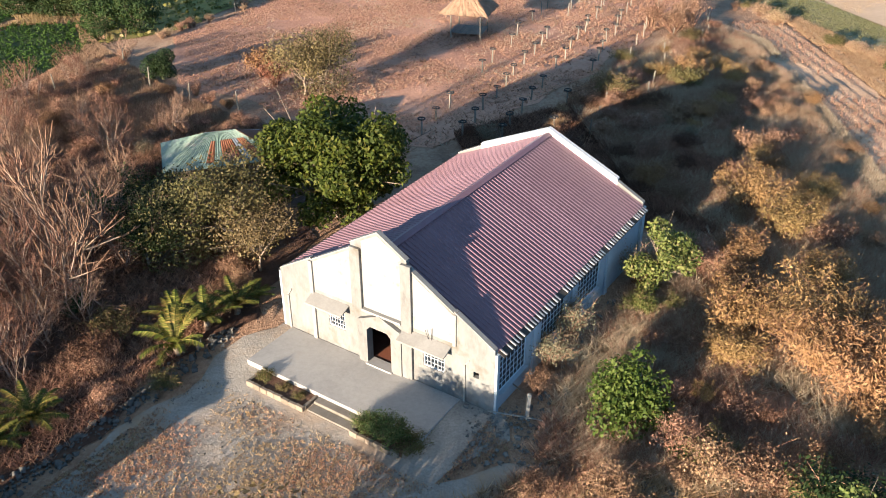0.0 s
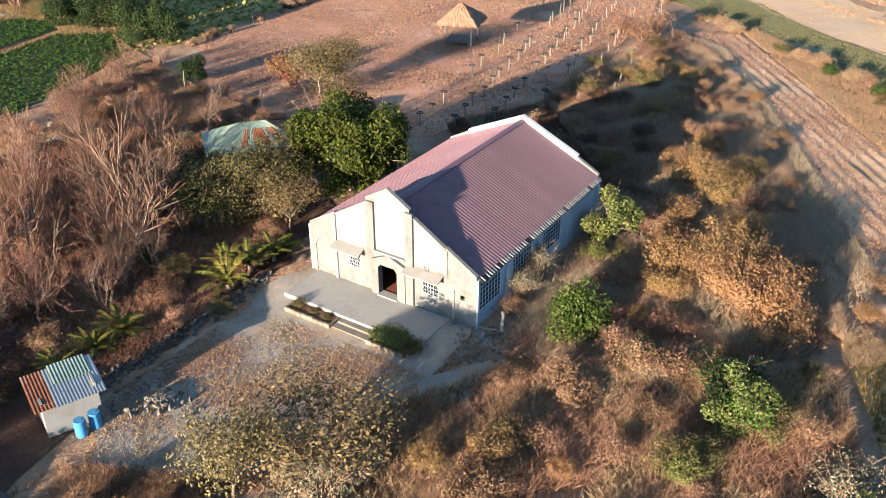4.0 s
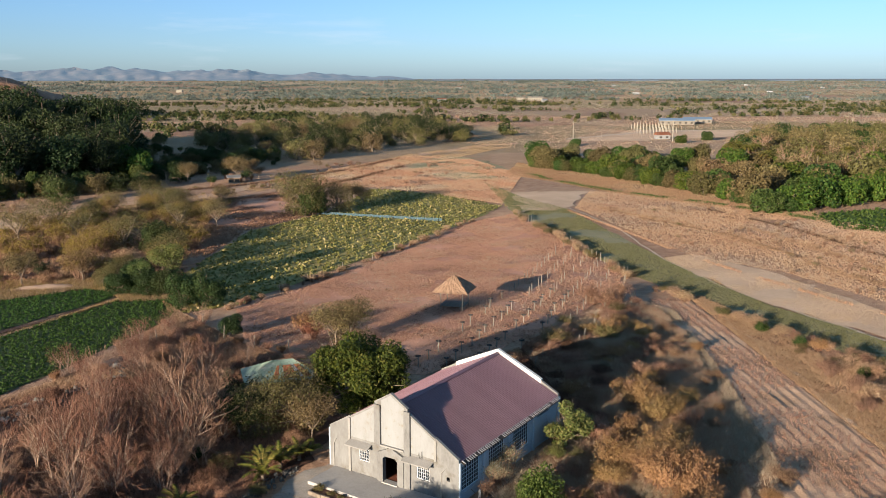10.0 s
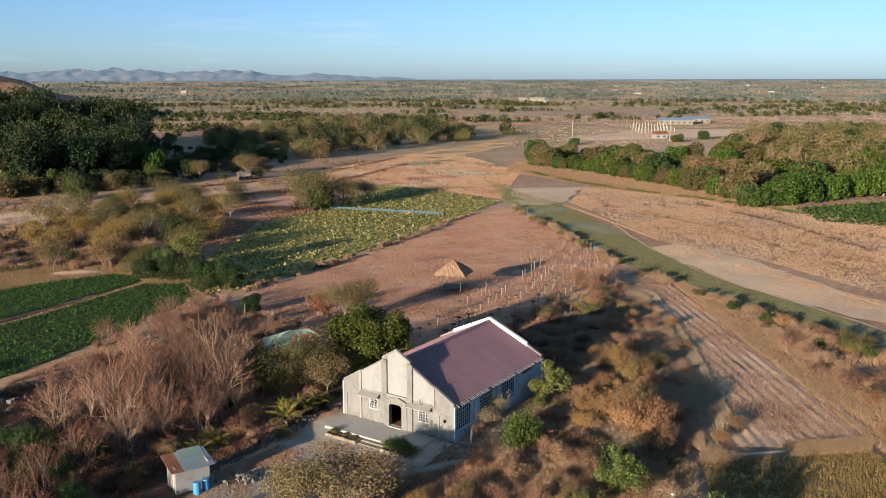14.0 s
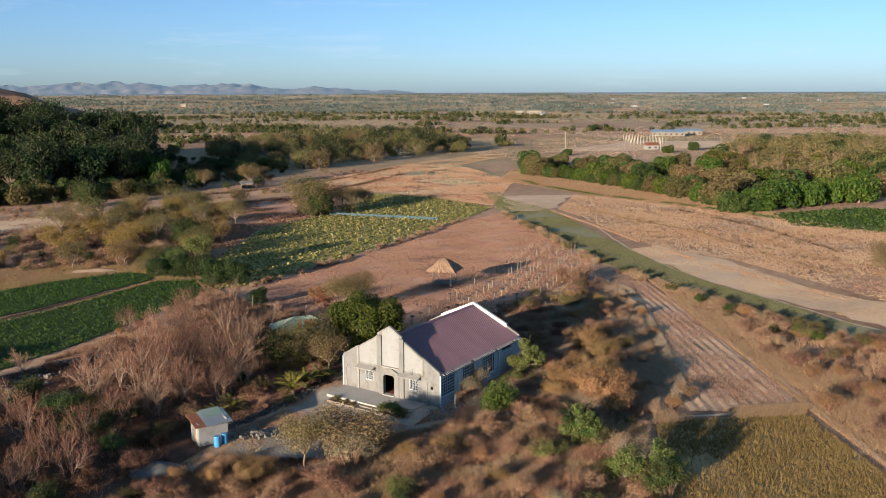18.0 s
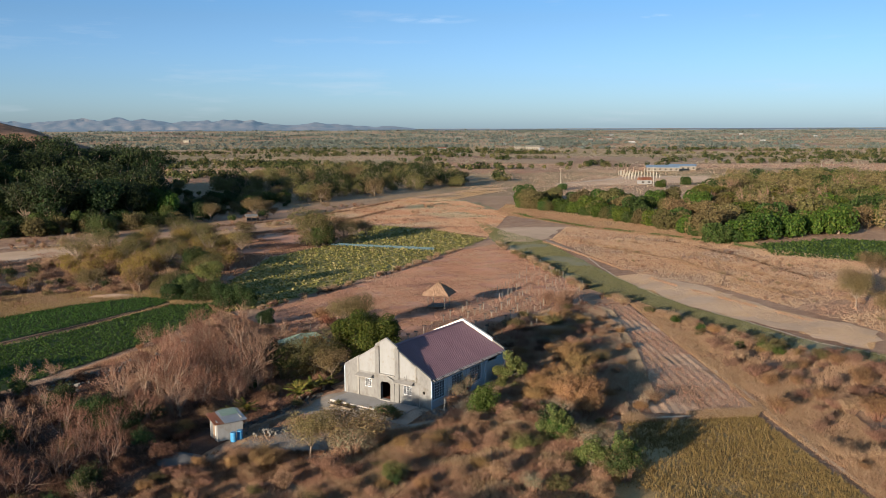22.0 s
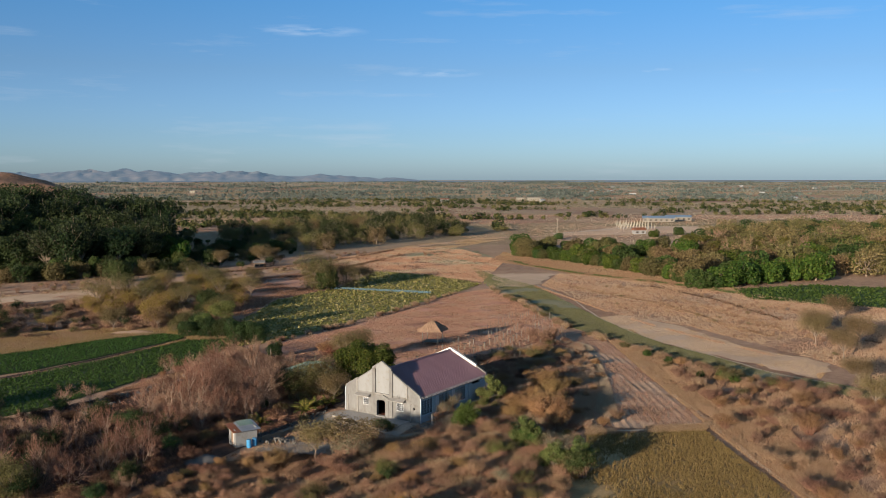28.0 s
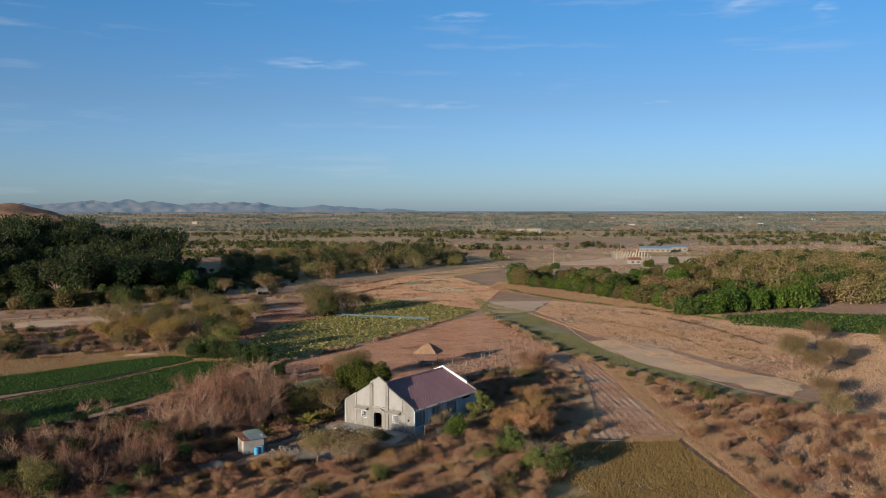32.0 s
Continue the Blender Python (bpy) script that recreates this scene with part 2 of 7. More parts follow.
M_ROOF = surface("maroon painted ribbed steel", [(0.3, (0.163, 0.091, 0.107)), (0.6, (0.192, 0.113, 0.132)), (0.8, (0.227, 0.139, 0.160))], 0.4, 6.0, rough=0.42, bump=0.03, depth=0.005, vary=0.05)
M_COPING = plain("white painted coping", (0.66, 0.65, 0.63), 0.7)
M_WFRAME = plain("white painted steel frame", (0.62, 0.63, 0.64), 0.5)
M_BFRAME = plain("pale blue painted steel frame", (0.50, 0.62, 0.68), 0.5)
M_DARK = plain("dark interior", (0.05, 0.045, 0.04), 0.9)
M_REDFLOOR = plain("red cement floor", (0.20, 0.075, 0.045), 0.6)
M_GALV = surface("galvanised sheet", [(0.3, (0.294, 0.301, 0.308)), (0.6, (0.392, 0.399, 0.406)), (0.8, (0.462, 0.469, 0.476))], 1.0, 8.0, rough=0.38, metal=0.7, bump=0.03, space="object")
M_RUST = surface("rusted tin", [(0.3, (0.112, 0.04, 0.022)), (0.5, (0.216, 0.08, 0.04)), (0.62, (0.264, 0.16, 0.12)), (0.8, (0.384, 0.376, 0.368))], 0.7, 5.0, rough=0.6, metal=0.2, bump=0.1, space="object")
M_GTIN = surface("faded green tin", [(0.3, (0.114, 0.180, 0.150)), (0.55, (0.197, 0.260, 0.223)), (0.62, (0.285, 0.290, 0.276)), (0.78, (0.155, 0.060, 0.034))], 0.5, 4.0, rough=0.5, metal=0.2, bump=0.05, space="object")
M_BLUEDRUM = plain("blue plastic", (0.05, 0.23, 0.44), 0.4)
M_WOOD = surface("weathered wood", [(0.3, (0.16, 0.11, 0.075)), (0.7, (0.33, 0.25, 0.18))], 3.0, 20.0, rough=0.85, bump=0.2, depth=0.01, space="object")
M_POST = surface("sun-bleached post", [(0.3, (0.154, 0.135, 0.108)), (0.7, (0.231, 0.208, 0.174))], 3.0, 20.0, rough=0.85, bump=0.2, depth=0.01, space="object", vary=0.2)
M_RUBBER = plain("dark rubber", (0.035, 0.033, 0.032), 0.8)
M_THATCH = surface("dry palm thatch", [(0.3, (0.142, 0.085, 0.054)), (0.5, (0.237, 0.149, 0.097)), (0.75, (0.307, 0.207, 0.145))], 1.5, 14.0, rough=0.95, bump=1.0, depth=0.05, space="object")
M_STONE = surface("broken stone", [(0.3, (0.100, 0.093, 0.086)), (0.6, (0.157, 0.150, 0.139)), (0.8, (0.200, 0.193, 0.182))], 2.0, 12.0, rough=0.9, bump=0.5, depth=0.03, vary=0.25)
M_BRICK = surface("old hollow block", [(0.3, (0.148, 0.117, 0.087)), (0.7, (0.226, 0.187, 0.148))], 2.0, 12.0, rough=0.9, bump=0.3, depth=0.02, vary=0.2)
M_BARK = surface("grey-brown bark", [(0.3, (0.13, 0.095, 0.07)), (0.7, (0.28, 0.22, 0.17))], 2.0, 14.0, rough=0.95, bump=0.6, depth=0.03, space="object", vary=0.15)
M_TWIG = surface("pale dead twigs", [(0.3, (0.188, 0.104, 0.069)), (0.7, (0.309, 0.194, 0.132))], 1.0, 8.0, rough=0.95, bump=0, space="object", vary=0.22)
M_TWIGR = surface("reddish dead twigs", [(0.3, (0.114, 0.051, 0.035)), (0.7, (0.205, 0.107, 0.072))], 1.0, 8.0, rough=0.95, bump=0, space="object", vary=0.22)
# leaves
L_ORCH = foliage("orchard leaves", [(0.0, (0.026, 0.048, 0.011)), (0.5, (0.048, 0.080, 0.017)), (1.0, (0.085, 0.115, 0.03))], vary=0.25)
L_YG = foliage("pale yellow-green leaflets", [(0.0, (0.053, 0.076, 0.019)), (0.5, (0.098, 0.128, 0.033)), (0.85, (0.158, 0.178, 0.057)), (1.0, (0.225, 0.204, 0.076))], vary=0.1)
M_SAND = surface("dark washed sand", [(0.3, (0.075, 0.075, 0.078)), (0.7, (0.13, 0.128, 0.125))], 1.2, 10.0, rough=0.95, bump=0.5, depth=0.03)
L_MANGO = foliage("broad green leaves", [(0.0, (0.024, 0.046, 0.007)), (0.5, (0.047, 0.083, 0.011)), (0.85, (0.088, 0.123, 0.017)), (1.0, (0.135, 0.142, 0.030))])
L_DARK = foliage("dark green leaves", [(0.0, (0.014, 0.029, 0.009)), (0.6, (0.032, 0.054, 0.014)), (1.0, (0.064, 0.083, 0.025))], vary=0.35, hue=0.035)
L_FRESH = foliage("fresh green leaves", [(0.0, (0.029, 0.060, 0.010)), (0.6, (0.053, 0.096, 0.016)), (1.0, (0.095, 0.132, 0.030))], vary=0.3)
L_OLIVE = foliage("olive dusty leaves", [(0.0, (0.081, 0.068, 0.027)), (0.6, (0.116, 0.100, 0.037)), (1.0, (0.166, 0.136, 0.057))], vary=0.25, hue=0.025)
L_ORANGE = foliage("dry orange-brown leaves", [(0.0, (0.207, 0.116, 0.049)), (0.5, (0.274, 0.163, 0.071)), (1.0, (0.336, 0.214, 0.097))], 0.2, vary=0.25, hue=0.015)
L_BROWN = foliage("dead brown leaves", [(0.0, (0.122, 0.068, 0.040)), (0.5, (0.244, 0.137, 0.083)), (1.0, (0.418, 0.263, 0.164))], 0.2, vary=0.28, hue=0.015)
L_STRAW = foliage("straw grass blades", [(0.0, (0.213, 0.133, 0.075)), (0.5, (0.349, 0.232, 0.134)), (1.0, (0.485, 0.355, 0.226))], 0.2, vary=0.2, hue=0.01)
L_RUSSET = foliage("russet grass blades", [(0.0, (0.187, 0.099, 0.064)), (0.5, (0.335, 0.189, 0.120)), (1.0, (0.513, 0.319, 0.197))], 0.2, vary=0.2, hue=0.01)
L_YELLOW = foliage("yellowing reed leaves", [(0.0, (0.149, 0.107, 0.019)), (0.5, (0.229, 0.163, 0.030)), (1.0, (0.320, 0.224, 0.051))], 0.25, vary=0.25)
L_PALM = foliage("palm leaflets", [(0.0, (0.046, 0.055, 0.01)), (0.6, (0.109, 0.11, 0.02)), (1.0, (0.252, 0.191, 0.05))], 0.25, vary=0.25)
L_CROP = foliage("low crop leaves", [(0.0, (0.034, 0.063, 0.011)), (0.6, (0.052, 0.091, 0.015)), (1.0, (0.074, 0.119, 0.022))], 0.25, vary=0.1)
L_VINE = foliage("melon vine leaves", [(0.0, (0.102, 0.111, 0.029)), (0.5, (0.180, 0.175, 0.047)), (0.8, (0.276, 0.244, 0.078)), (1.0, (0.420, 0.350, 0.169))], 0.25, vary=0.1)
L_RED = foliage("red leaves", [(0.0, (0.13, 0.05, 0.032)), (1.0, (0.25, 0.10, 0.06))], 0.2)
L_LOT = foliage("short orange-brown grass", [(0.0, (0.256, 0.120, 0.078)), (0.5, (0.395, 0.207, 0.140)), (1.0, (0.513, 0.308, 0.227))], 0.2, vary=0.1, hue=0.01)
L_STUB = foliage("olive-brown stalks", [(0.0, (0.133, 0.087, 0.030)), (0.5, (0.243, 0.169, 0.061)), (1.0, (0.346, 0.251, 0.101))], 0.2, vary=0.1, hue=0.01)
L_DUSTY = foliage("dry dusty leaflets", [(0.0, (0.084, 0.058, 0.025)), (0.6, (0.143, 0.101, 0.046)), (1.0, (0.211, 0.156, 0.077))], 0.2, vary=0.2, hue=0.02)
# dry russet growth darkened: shade over the scrub is put into the colour
L_SHADE = foliage("withered undergrowth in shade-dark colour", [(0.0, (0.048, 0.025, 0.015)), (0.5, (0.095, 0.050, 0.031)), (1.0, (0.165, 0.095, 0.056))], 0.2, vary=0.2, hue=0.01)
# leaves paled and blued: distance haze is mixed into the colour
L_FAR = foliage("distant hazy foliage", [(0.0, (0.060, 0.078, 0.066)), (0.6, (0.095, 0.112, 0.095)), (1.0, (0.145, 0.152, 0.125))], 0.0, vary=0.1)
# near-black green: the shadow lying over the forest is in the leaf colour
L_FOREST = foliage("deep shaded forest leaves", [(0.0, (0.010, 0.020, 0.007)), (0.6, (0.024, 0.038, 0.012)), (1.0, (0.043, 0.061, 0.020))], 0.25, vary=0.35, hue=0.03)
L_PLAIN = foliage("parched plain grass", [(0.0, (0.133, 0.112, 0.078)), (0.5, (0.188, 0.157, 0.113)), (1.0, (0.250, 0.216, 0.162))], 0.1, vary=0.05, hue=0.01)
# greyed field colour that carries the haze of the far plain
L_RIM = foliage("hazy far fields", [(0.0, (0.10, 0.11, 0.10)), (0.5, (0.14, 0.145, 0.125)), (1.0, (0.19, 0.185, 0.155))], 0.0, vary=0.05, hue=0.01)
L_STRIP = foliage("short grey-green grass", [(0.0, (0.10, 0.105, 0.045)), (0.5, (0.15, 0.15, 0.07)), (1.0, (0.22, 0.20, 0.10))], 0.2, vary=0.05, hue=0.01)
L_GREY = foliage("greyish dusty leaflets", [(0.0, (0.10, 0.10, 0.06)), (0.6, (0.17, 0.16, 0.10)), (1.0, (0.27, 0.25, 0.17))], 0.2, vary=0.2, hue=0.02)
L_PALEG = foliage("bleached grass blades", [(0.0, (0.273, 0.204, 0.135)), (0.5, (0.399, 0.310, 0.213)), (1.0, (0.504, 0.418, 0.305))], 0.2, vary=0.1, hue=0.01)
M_STEP = surface("worn tan cement", [(0.3, (0.112, 0.099, 0.081)), (0.5, (0.173, 0.153, 0.128)), (0.7, (0.225, 0.203, 0.173))], 0.9, 7.0, rough=0.92, bump=0.3, depth=0.01)

# ---------------------------------------------------------------- helpers
def smooth(t):
    t = min(max(t, 0.0), 1.0)
    return t * t * (3 - 2 * t)


def h(x, y):
    """Height of the land: a low rise at the house, falling a little to the fields, lifting at the far rim."""
    u, v = (x + 10.22) * 0.8595 - (y - 37.53) * 0.5112, (x + 10.22) * 0.5112 + (y - 37.53) * 0.8595
    d = math.hypot(max(-u, 0, u - 11.8), max(-v, 0, v - 15.8))
    z = 0.40 * (1 - smooth((d - 0.6) / 5.0)) - 1.5 * smooth((y - 45) / 85) - 0.7 * smooth((x - 10) / 30) - 7 * smooth((y - 180) / 1500)
    r = math.hypot(x, y)
    z += 29 * smooth((r - 1700) / 3100)
    z += 11 * smooth(1 - math.hypot((x + 215) / 120, (y - 285) / 125))
    return z


def smooth_np(t):
    t = np.clip(t, 0.0, 1.0)
    return t * t * (3 - 2 * t)


def h_np(x, y):
    u, v = (x + 10.22) * 0.8595 - (y - 37.53) * 0.5112, (x + 10.22) * 0.5112 + (y - 37.53) * 0.8595
    d = np.hypot(np.maximum(np.maximum(-u, 0), u - 11.8), np.maximum(np.maximum(-v, 0), v - 15.8))
    z = 0.40 * (1 - smooth_np((d - 0.6) / 5.0)) - 1.5 * smooth_np((y - 45) / 85) - 0.7 * smooth_np((x - 10) / 30) - 7 * smooth_np((y - 180) / 1500)
    z = z + 11 * smooth_np(1 - np.hypot((x + 215) / 120, (y - 285) / 125))
    return z + 29 * smooth_np((np.hypot(x, y) - 1700) / 3100)


def inside_np(x, y, poly):
    c = np.zeros(len(x), bool)
    for (xi, yi), (xj, yj) in zip(poly, poly[-1:] + poly[:-1]):
        if yi != yj:
            c ^= ((yi > y) != (yj > y)) & (x < (xj - xi) * (y - yi) / (yj - yi) + xi)
    return c


def patchy(x, y, s, seed):
    """Soft blotches between about -1 and 1."""
    a = np.sin(x * s * 1.9 + seed + 1.3 * np.sin(y * s * 1.1 + seed)) + np.sin(y * s * 2.3 + 2 * seed + 1.1 * np.sin(x * s * 1.7))
    b = np.sin(x * s * 4.7 + y * s * 3.1 + seed * 3) + np.sin(y * s * 5.3 - x * s * 2.9 + seed * 5)
    return 0.32 * a + 0.18 * b


def mesh_object(name, verts, faces, material, parent=None, label="", flat=True):
    me = bpy.data.meshes.new(name)
    me.from_pydata([tuple(v) for v in verts], [], [tuple(f) for f in faces])
    me.materials.append(material)
    if not flat:
        for p in me.polygons:
            p.use_smooth = True
    ob = new(name, me)
    ob.parent = parent
    return tagged(ob, label)


def part(name, bm, material, parent=None, label="", smooth_shade=False):
    """Links a bmesh as one mesh object under a thing or a part."""
    me = bpy.data.meshes.new(name)
    bm.to_mesh(me)
    bm.free()
    me.materials.append(material)
    if smooth_shade:
        for p in me.polygons:
            p.use_smooth = True
    ob = new(name, me)
    ob.parent = parent
    return tagged(ob, label)


def box(x0, x1, y0, y1, z0, z1, bevel=0.0, bm=None):
    bm = bm or bmesh.new()
    m = Matrix.LocRotScale(((x0 + x1) / 2, (y0 + y1) / 2, (z0 + z1) / 2), None, (abs(x1 - x0), abs(y1 - y0), abs(z1 - z0)))
    made = bmesh.ops.create_cube(bm, size=1, matrix=m)
    if bevel:
        bmesh.ops.bevel(bm, geom=list({e for v in made["verts"] for e in v.link_edges}), offset=bevel, segments=1, affect="EDGES", clamp_overlap=True)
    return bm


def prism(points, depth, bm=None, axis="y", at=0.0):
    """A flat outline of (x, z) points pushed along y from at to at + depth."""
    bm = bm or bmesh.new()
    a = [bm.verts.new((x, at, z)) for x, z in points]
    b = [bm.verts.new((x, at + depth, z)) for x, z in points]
    n = len(points)
    bm.faces.new(a)
    bm.faces.new(b[::-1])
    for k in range(n):
        bm.faces.new((a[k], b[k], b[(k + 1) % n], a[(k + 1) % n]))
    bmesh.ops.recalc_face_normals(bm, faces=bm.faces)
    return bm


def tube(path, radii, sides=6, bm=None):
    """A tapered tube along a path."""
    bm = bm or bmesh.new()
    rings = []
    for k, (p, r) in enumerate(zip(path, radii)):
        d = (Vector(path[min(k + 1, len(path) - 1)]) - Vector(path[max(k - 1, 0)])).normalized()
        a = d.orthogonal().normalized()
        b = d.cross(a)
        rings.append([bm.verts.new(Vector(p) + (a * math.cos(t) + b * math.sin(t)) * r) for t in (2 * math.pi * i / sides for i in range(sides))])
    for q, w in zip(rings, rings[1:]):
        for i in range(sides):
            bm.faces.new((q[i], q[(i + 1) % sides], w[(i + 1) % sides], w[i]))
    bm.faces.new(rings[0][::-1])
    bm.faces.new(rings[-1])
    return bm


# ---------------------------------------------------------------- the land
def ground_material():
    m, n, l, p = shader("dry lowland")
    pos = n.new("ShaderNodeNewGeometry").outputs["Position"]
    big = noisy(n, l, pos, 0.045, 6, 0.62)
    mid = noisy(n, l, pos, 0.5, 6, 0.65)
    small = noisy(n, l, pos, 4.0, 6, 0.7)
    f = mixed(n, l, big.outputs["Fac"], mid.outputs["Fac"], 0.5)
    f = mixed(n, l, f, small.outputs["Fac"], 0.3)
    near = ramp(n, [(0.34, (0.18, 0.105, 0.070)), (0.46, (0.32, 0.195, 0.13)), (0.56, (0.44, 0.29, 0.195)), (0.68, (0.55, 0.39, 0.27))])
    l.new(f, near.inputs["Fac"])
    # far parcels of fields
    mpg = n.new("ShaderNodeMapping")
    mpg.inputs["Scale"].default_value, mpg.inputs["Rotation"].default_value = (0.0085, 0.0045, 0.0), (0, 0, 0.35)
    l.new(pos, mpg.inputs["Vector"])
    warp = noisy(n, l, pos, 0.012, 3, 0.5)
    add = n.new("ShaderNodeVectorMath")
    add.operation = "MULTIPLY_ADD"
    l.new(warp.outputs["Color"], add.inputs[0])
    add.inputs[1].default_value = (0.35, 0.35, 0.0)
    l.new(mpg.outputs["Vector"], add.inputs[2])
    vo = n.new("ShaderNodeTexVoronoi")
    vo.distance, vo.inputs["Scale"].default_value = "CHEBYCHEV", 1.0
    l.new(add.outputs[0], vo.inputs["Vector"])
    sep = n.new("ShaderNodeSeparateColor")
    l.new(vo.outputs["Color"], sep.inputs[0])
    par = ramp(n, [(0.0, (0.27, 0.165, 0.11)), (0.25, (0.34, 0.225, 0.15)), (0.45, (0.40, 0.31, 0.20)), (0.62, (0.26, 0.225, 0.12)), (0.8, (0.15, 0.165, 0.075)), (1.0, (0.36, 0.30, 0.19))])
    l.new(sep.outputs[0], par.inputs["Fac"])
    parc = mixed(n, l, par.outputs["Color"], near.outputs["Color"], 0.45)
    xyz = n.new("ShaderNodeSeparateXYZ")
    l.new(pos, xyz.inputs[0])
    far = n.new("ShaderNodeMapRange")
    far.inputs["From Min"].default_value, far.inputs["From Max"].default_value = 180, 420
    l.new(xyz.outputs["Y"], far.inputs["Value"])
    col = mixed(n, l, near.outputs["Color"], parc, far.outputs["Result"])
    l.new(col, p.inputs["Base Color"])
    p.inputs["Roughness"].default_value, p.inputs["Specular IOR Level"].default_value = 0.95, 0.1
    b = n.new("ShaderNodeBump")
    b.inputs["Strength"].default_value, b.inputs["Distance"].default_value = 1.0, 0.22
    l.new(small.outputs["Fac"], b.inputs["Height"])
    l.new(b.outputs["Normal"], p.inputs["Normal"])
    return m


def axis_steps(lo, hi, step, ends):
    a = list(np.arange(lo, hi + 0.01, step))
    s, v = step, hi
    while v < ends[1]:
        s *= 1.12
        v = min(v + s, ends[1])
        a.append(v)
    s, v = step, lo
    while v > ends[0]:
        s *= 1.12
        v = max(v - s, ends[0])
        a.insert(0, v)
    return a


xs, ys = sorted({*axis_steps(-130, 150, 4, (-4700, 4700)), *[float(v) for v in np.arange(-24, 16, 1.0)]}), sorted({*axis_steps(-90, 290, 4, (-4700, 4700)), *[float(v) for v in np.arange(20, 62, 1.0)]})
gv = [(x, y, h(x, y)) for y in ys for x in xs]
nx = len(xs)
gf = [(j * nx + i, j * nx + i + 1, (j + 1) * nx + i + 1, (j + 1) * nx + i) for j in range(len(ys) - 1) for i in range(nx - 1)]
tagged(mesh_object("ground", gv, gf, ground_material(), flat=False), "dry brown lowland with parched grass and scattered fields", "ground", kind="structure")


def inside(x, y, poly):
    c, j = False, len(poly) - 1
    for i in range(len(poly)):
        (xi, yi), (xj, yj) = poly[i], poly[j]
        if (yi > y) != (yj > y) and x < (xj - xi) * (y - yi) / (yj - yi) + xi:
            c = not c
        j = i
    return c


def ragged(poly, step, jitter, seed):
    """The outline with wandering edges."""
    out = []
    for k, (a, b) in enumerate(zip(poly, poly[1:] + poly[:1])):
        n = max(1, int(math.hypot(b[0] - a[0], b[1] - a[1]) / step))
        for i in range(n):
            x, y = a[0] + (b[0] - a[0]) * i / n, a[1] + (b[1] - a[1]) * i / n
            d = noise.noise_vector((x * 0.35 + seed, y * 0.35, seed * 7.1))
            out.append((x + d.x * jitter * 2, y + d.y * jitter * 2))
    return out


def patch(name, poly, material, label, lift=0.04, step=3.0, jitter=0.6, seed=1.0, category="field"):
    """A cover of the land inside an outline, draped on it."""
    bm = bmesh.new()
    pts = ragged(poly, step, jitter, seed)
    f = bm.faces.new([bm.verts.new((x, y, 0)) for x, y in pts])
    if f.normal.z < 0:
        f.normal_flip()
    bmesh.ops.triangulate(bm, faces=bm.faces[:])
    x0, x1, y0, y1 = min(p[0] for p in pts), max(p[0] for p in pts), min(p[1] for p in pts), max(p[1] for p in pts)
    g = max(4.0 if material is not M_GRAVEL and material is not M_LITTER else 1.5, (y1 - y0) / 30)
    for c, nrm in [((v, 0, 0), (1, 0, 0)) for v in np.arange(x0 + g, x1, g)] + [((0, v, 0), (0, 1, 0)) for v in np.arange(y0 + g, y1, g)]:
        bmesh.ops.bisect_plane(bm, geom=bm.verts[:] + bm.edges[:] + bm.faces[:], plane_co=c, plane_no=nrm)
    for v in bm.verts:
        v.co.z = h(v.co.x, v.co.y) + lift
    for f in bm.faces:
        if f.normal.z < 0:
            f.normal_flip()
    return tagged(part(name, bm, material, None, smooth_shade=True), label, category, kind="structure")


LOT = [(-31.9, 87), (-21, 114.7), (-1.3, 165.6), (8.1, 177), (17.8, 141.5), (24.6, 114.9), (19, 96), (9, 78), (-4, 60), (-12, 62), (-19.8, 69), (-26.7, 72.6)]
MELON = [(-38, 84), (-32.6, 89.2), (-21.7, 118.9), (-1.3, 167.8), (5.9, 189.9), (-12.4, 213), (-30.7, 222), (-36, 176), (-47.4, 151.9), (-47.2, 110.2)]
BEAN_A = [(-58, 27), (-50.3, 37.9), (-45.0, 52), (-42.0, 63.2), (-38.8, 81.5), (-39.5, 88), (-41.5, 92.3), (-49.8, 90.5), (-53.3, 79.6), (-56.5, 70), (-62, 59), (-74, 36)]
BEAN_B = [(-64.2, 60), (-58.4, 72.5), (-52.1, 90.5), (-51.6, 95.6), (-57.5, 98.3), (-67, 89.3), (-73, 77.5), (-86, 62), (-78, 44)]
STRIP = [(1.2, 241), (8.3, 181), (17.8, 143), (25.2, 116), (34.1, 94.5), (43.2, 72), (54, 58), (66, 46), (69, 50), (52, 71), (48.3, 82.3), (42, 95.7), (33.8, 129.3), (21.8, 187), (11.7, 206)]
PALE = [(33.8, 130.7), (39.8, 134.4), (50.1, 119), (56, 94.4), (66, 76), (60, 64), (48.6, 83), (42.3, 96.6)]
PINK = [(9.5, 215), (31, 225), (23, 188), (10.7, 180)]
PLOUGH = [(25.2, 97.5), (31.5, 99), (33.2, 65), (35.6, 36), (28.1, 33.4), (21.0, 32.2), (22.3, 49.8), (23.8, 73.6)]
STUBBLE = [(20, 29.5), (27.2, 32), (34.8, 34), (36.4, 22), (38.6, 9), (39, -4), (13, -4), (14.5, 10), (18.5, 19)]
COURT = [(-10.1, 37.8), (-0.6, 32.0), (0.6, 29.5), (-3.8, 26.5), (-6.8, 22), (-9.5, 17.5), (-14.5, 15), (-18, 20), (-18.6, 25.4), (-15.4, 30.4), (-12.2, 36.0)]
LITTER = [(-64, 2), (-24, 8), (-19.2, 16), (-20.5, 26), (-16.4, 31), (-12.8, 38), (-10.6, 44), (-12, 60), (-24, 66), (-36, 60), (-44, 44), (-52, 33), (-66, 30)]
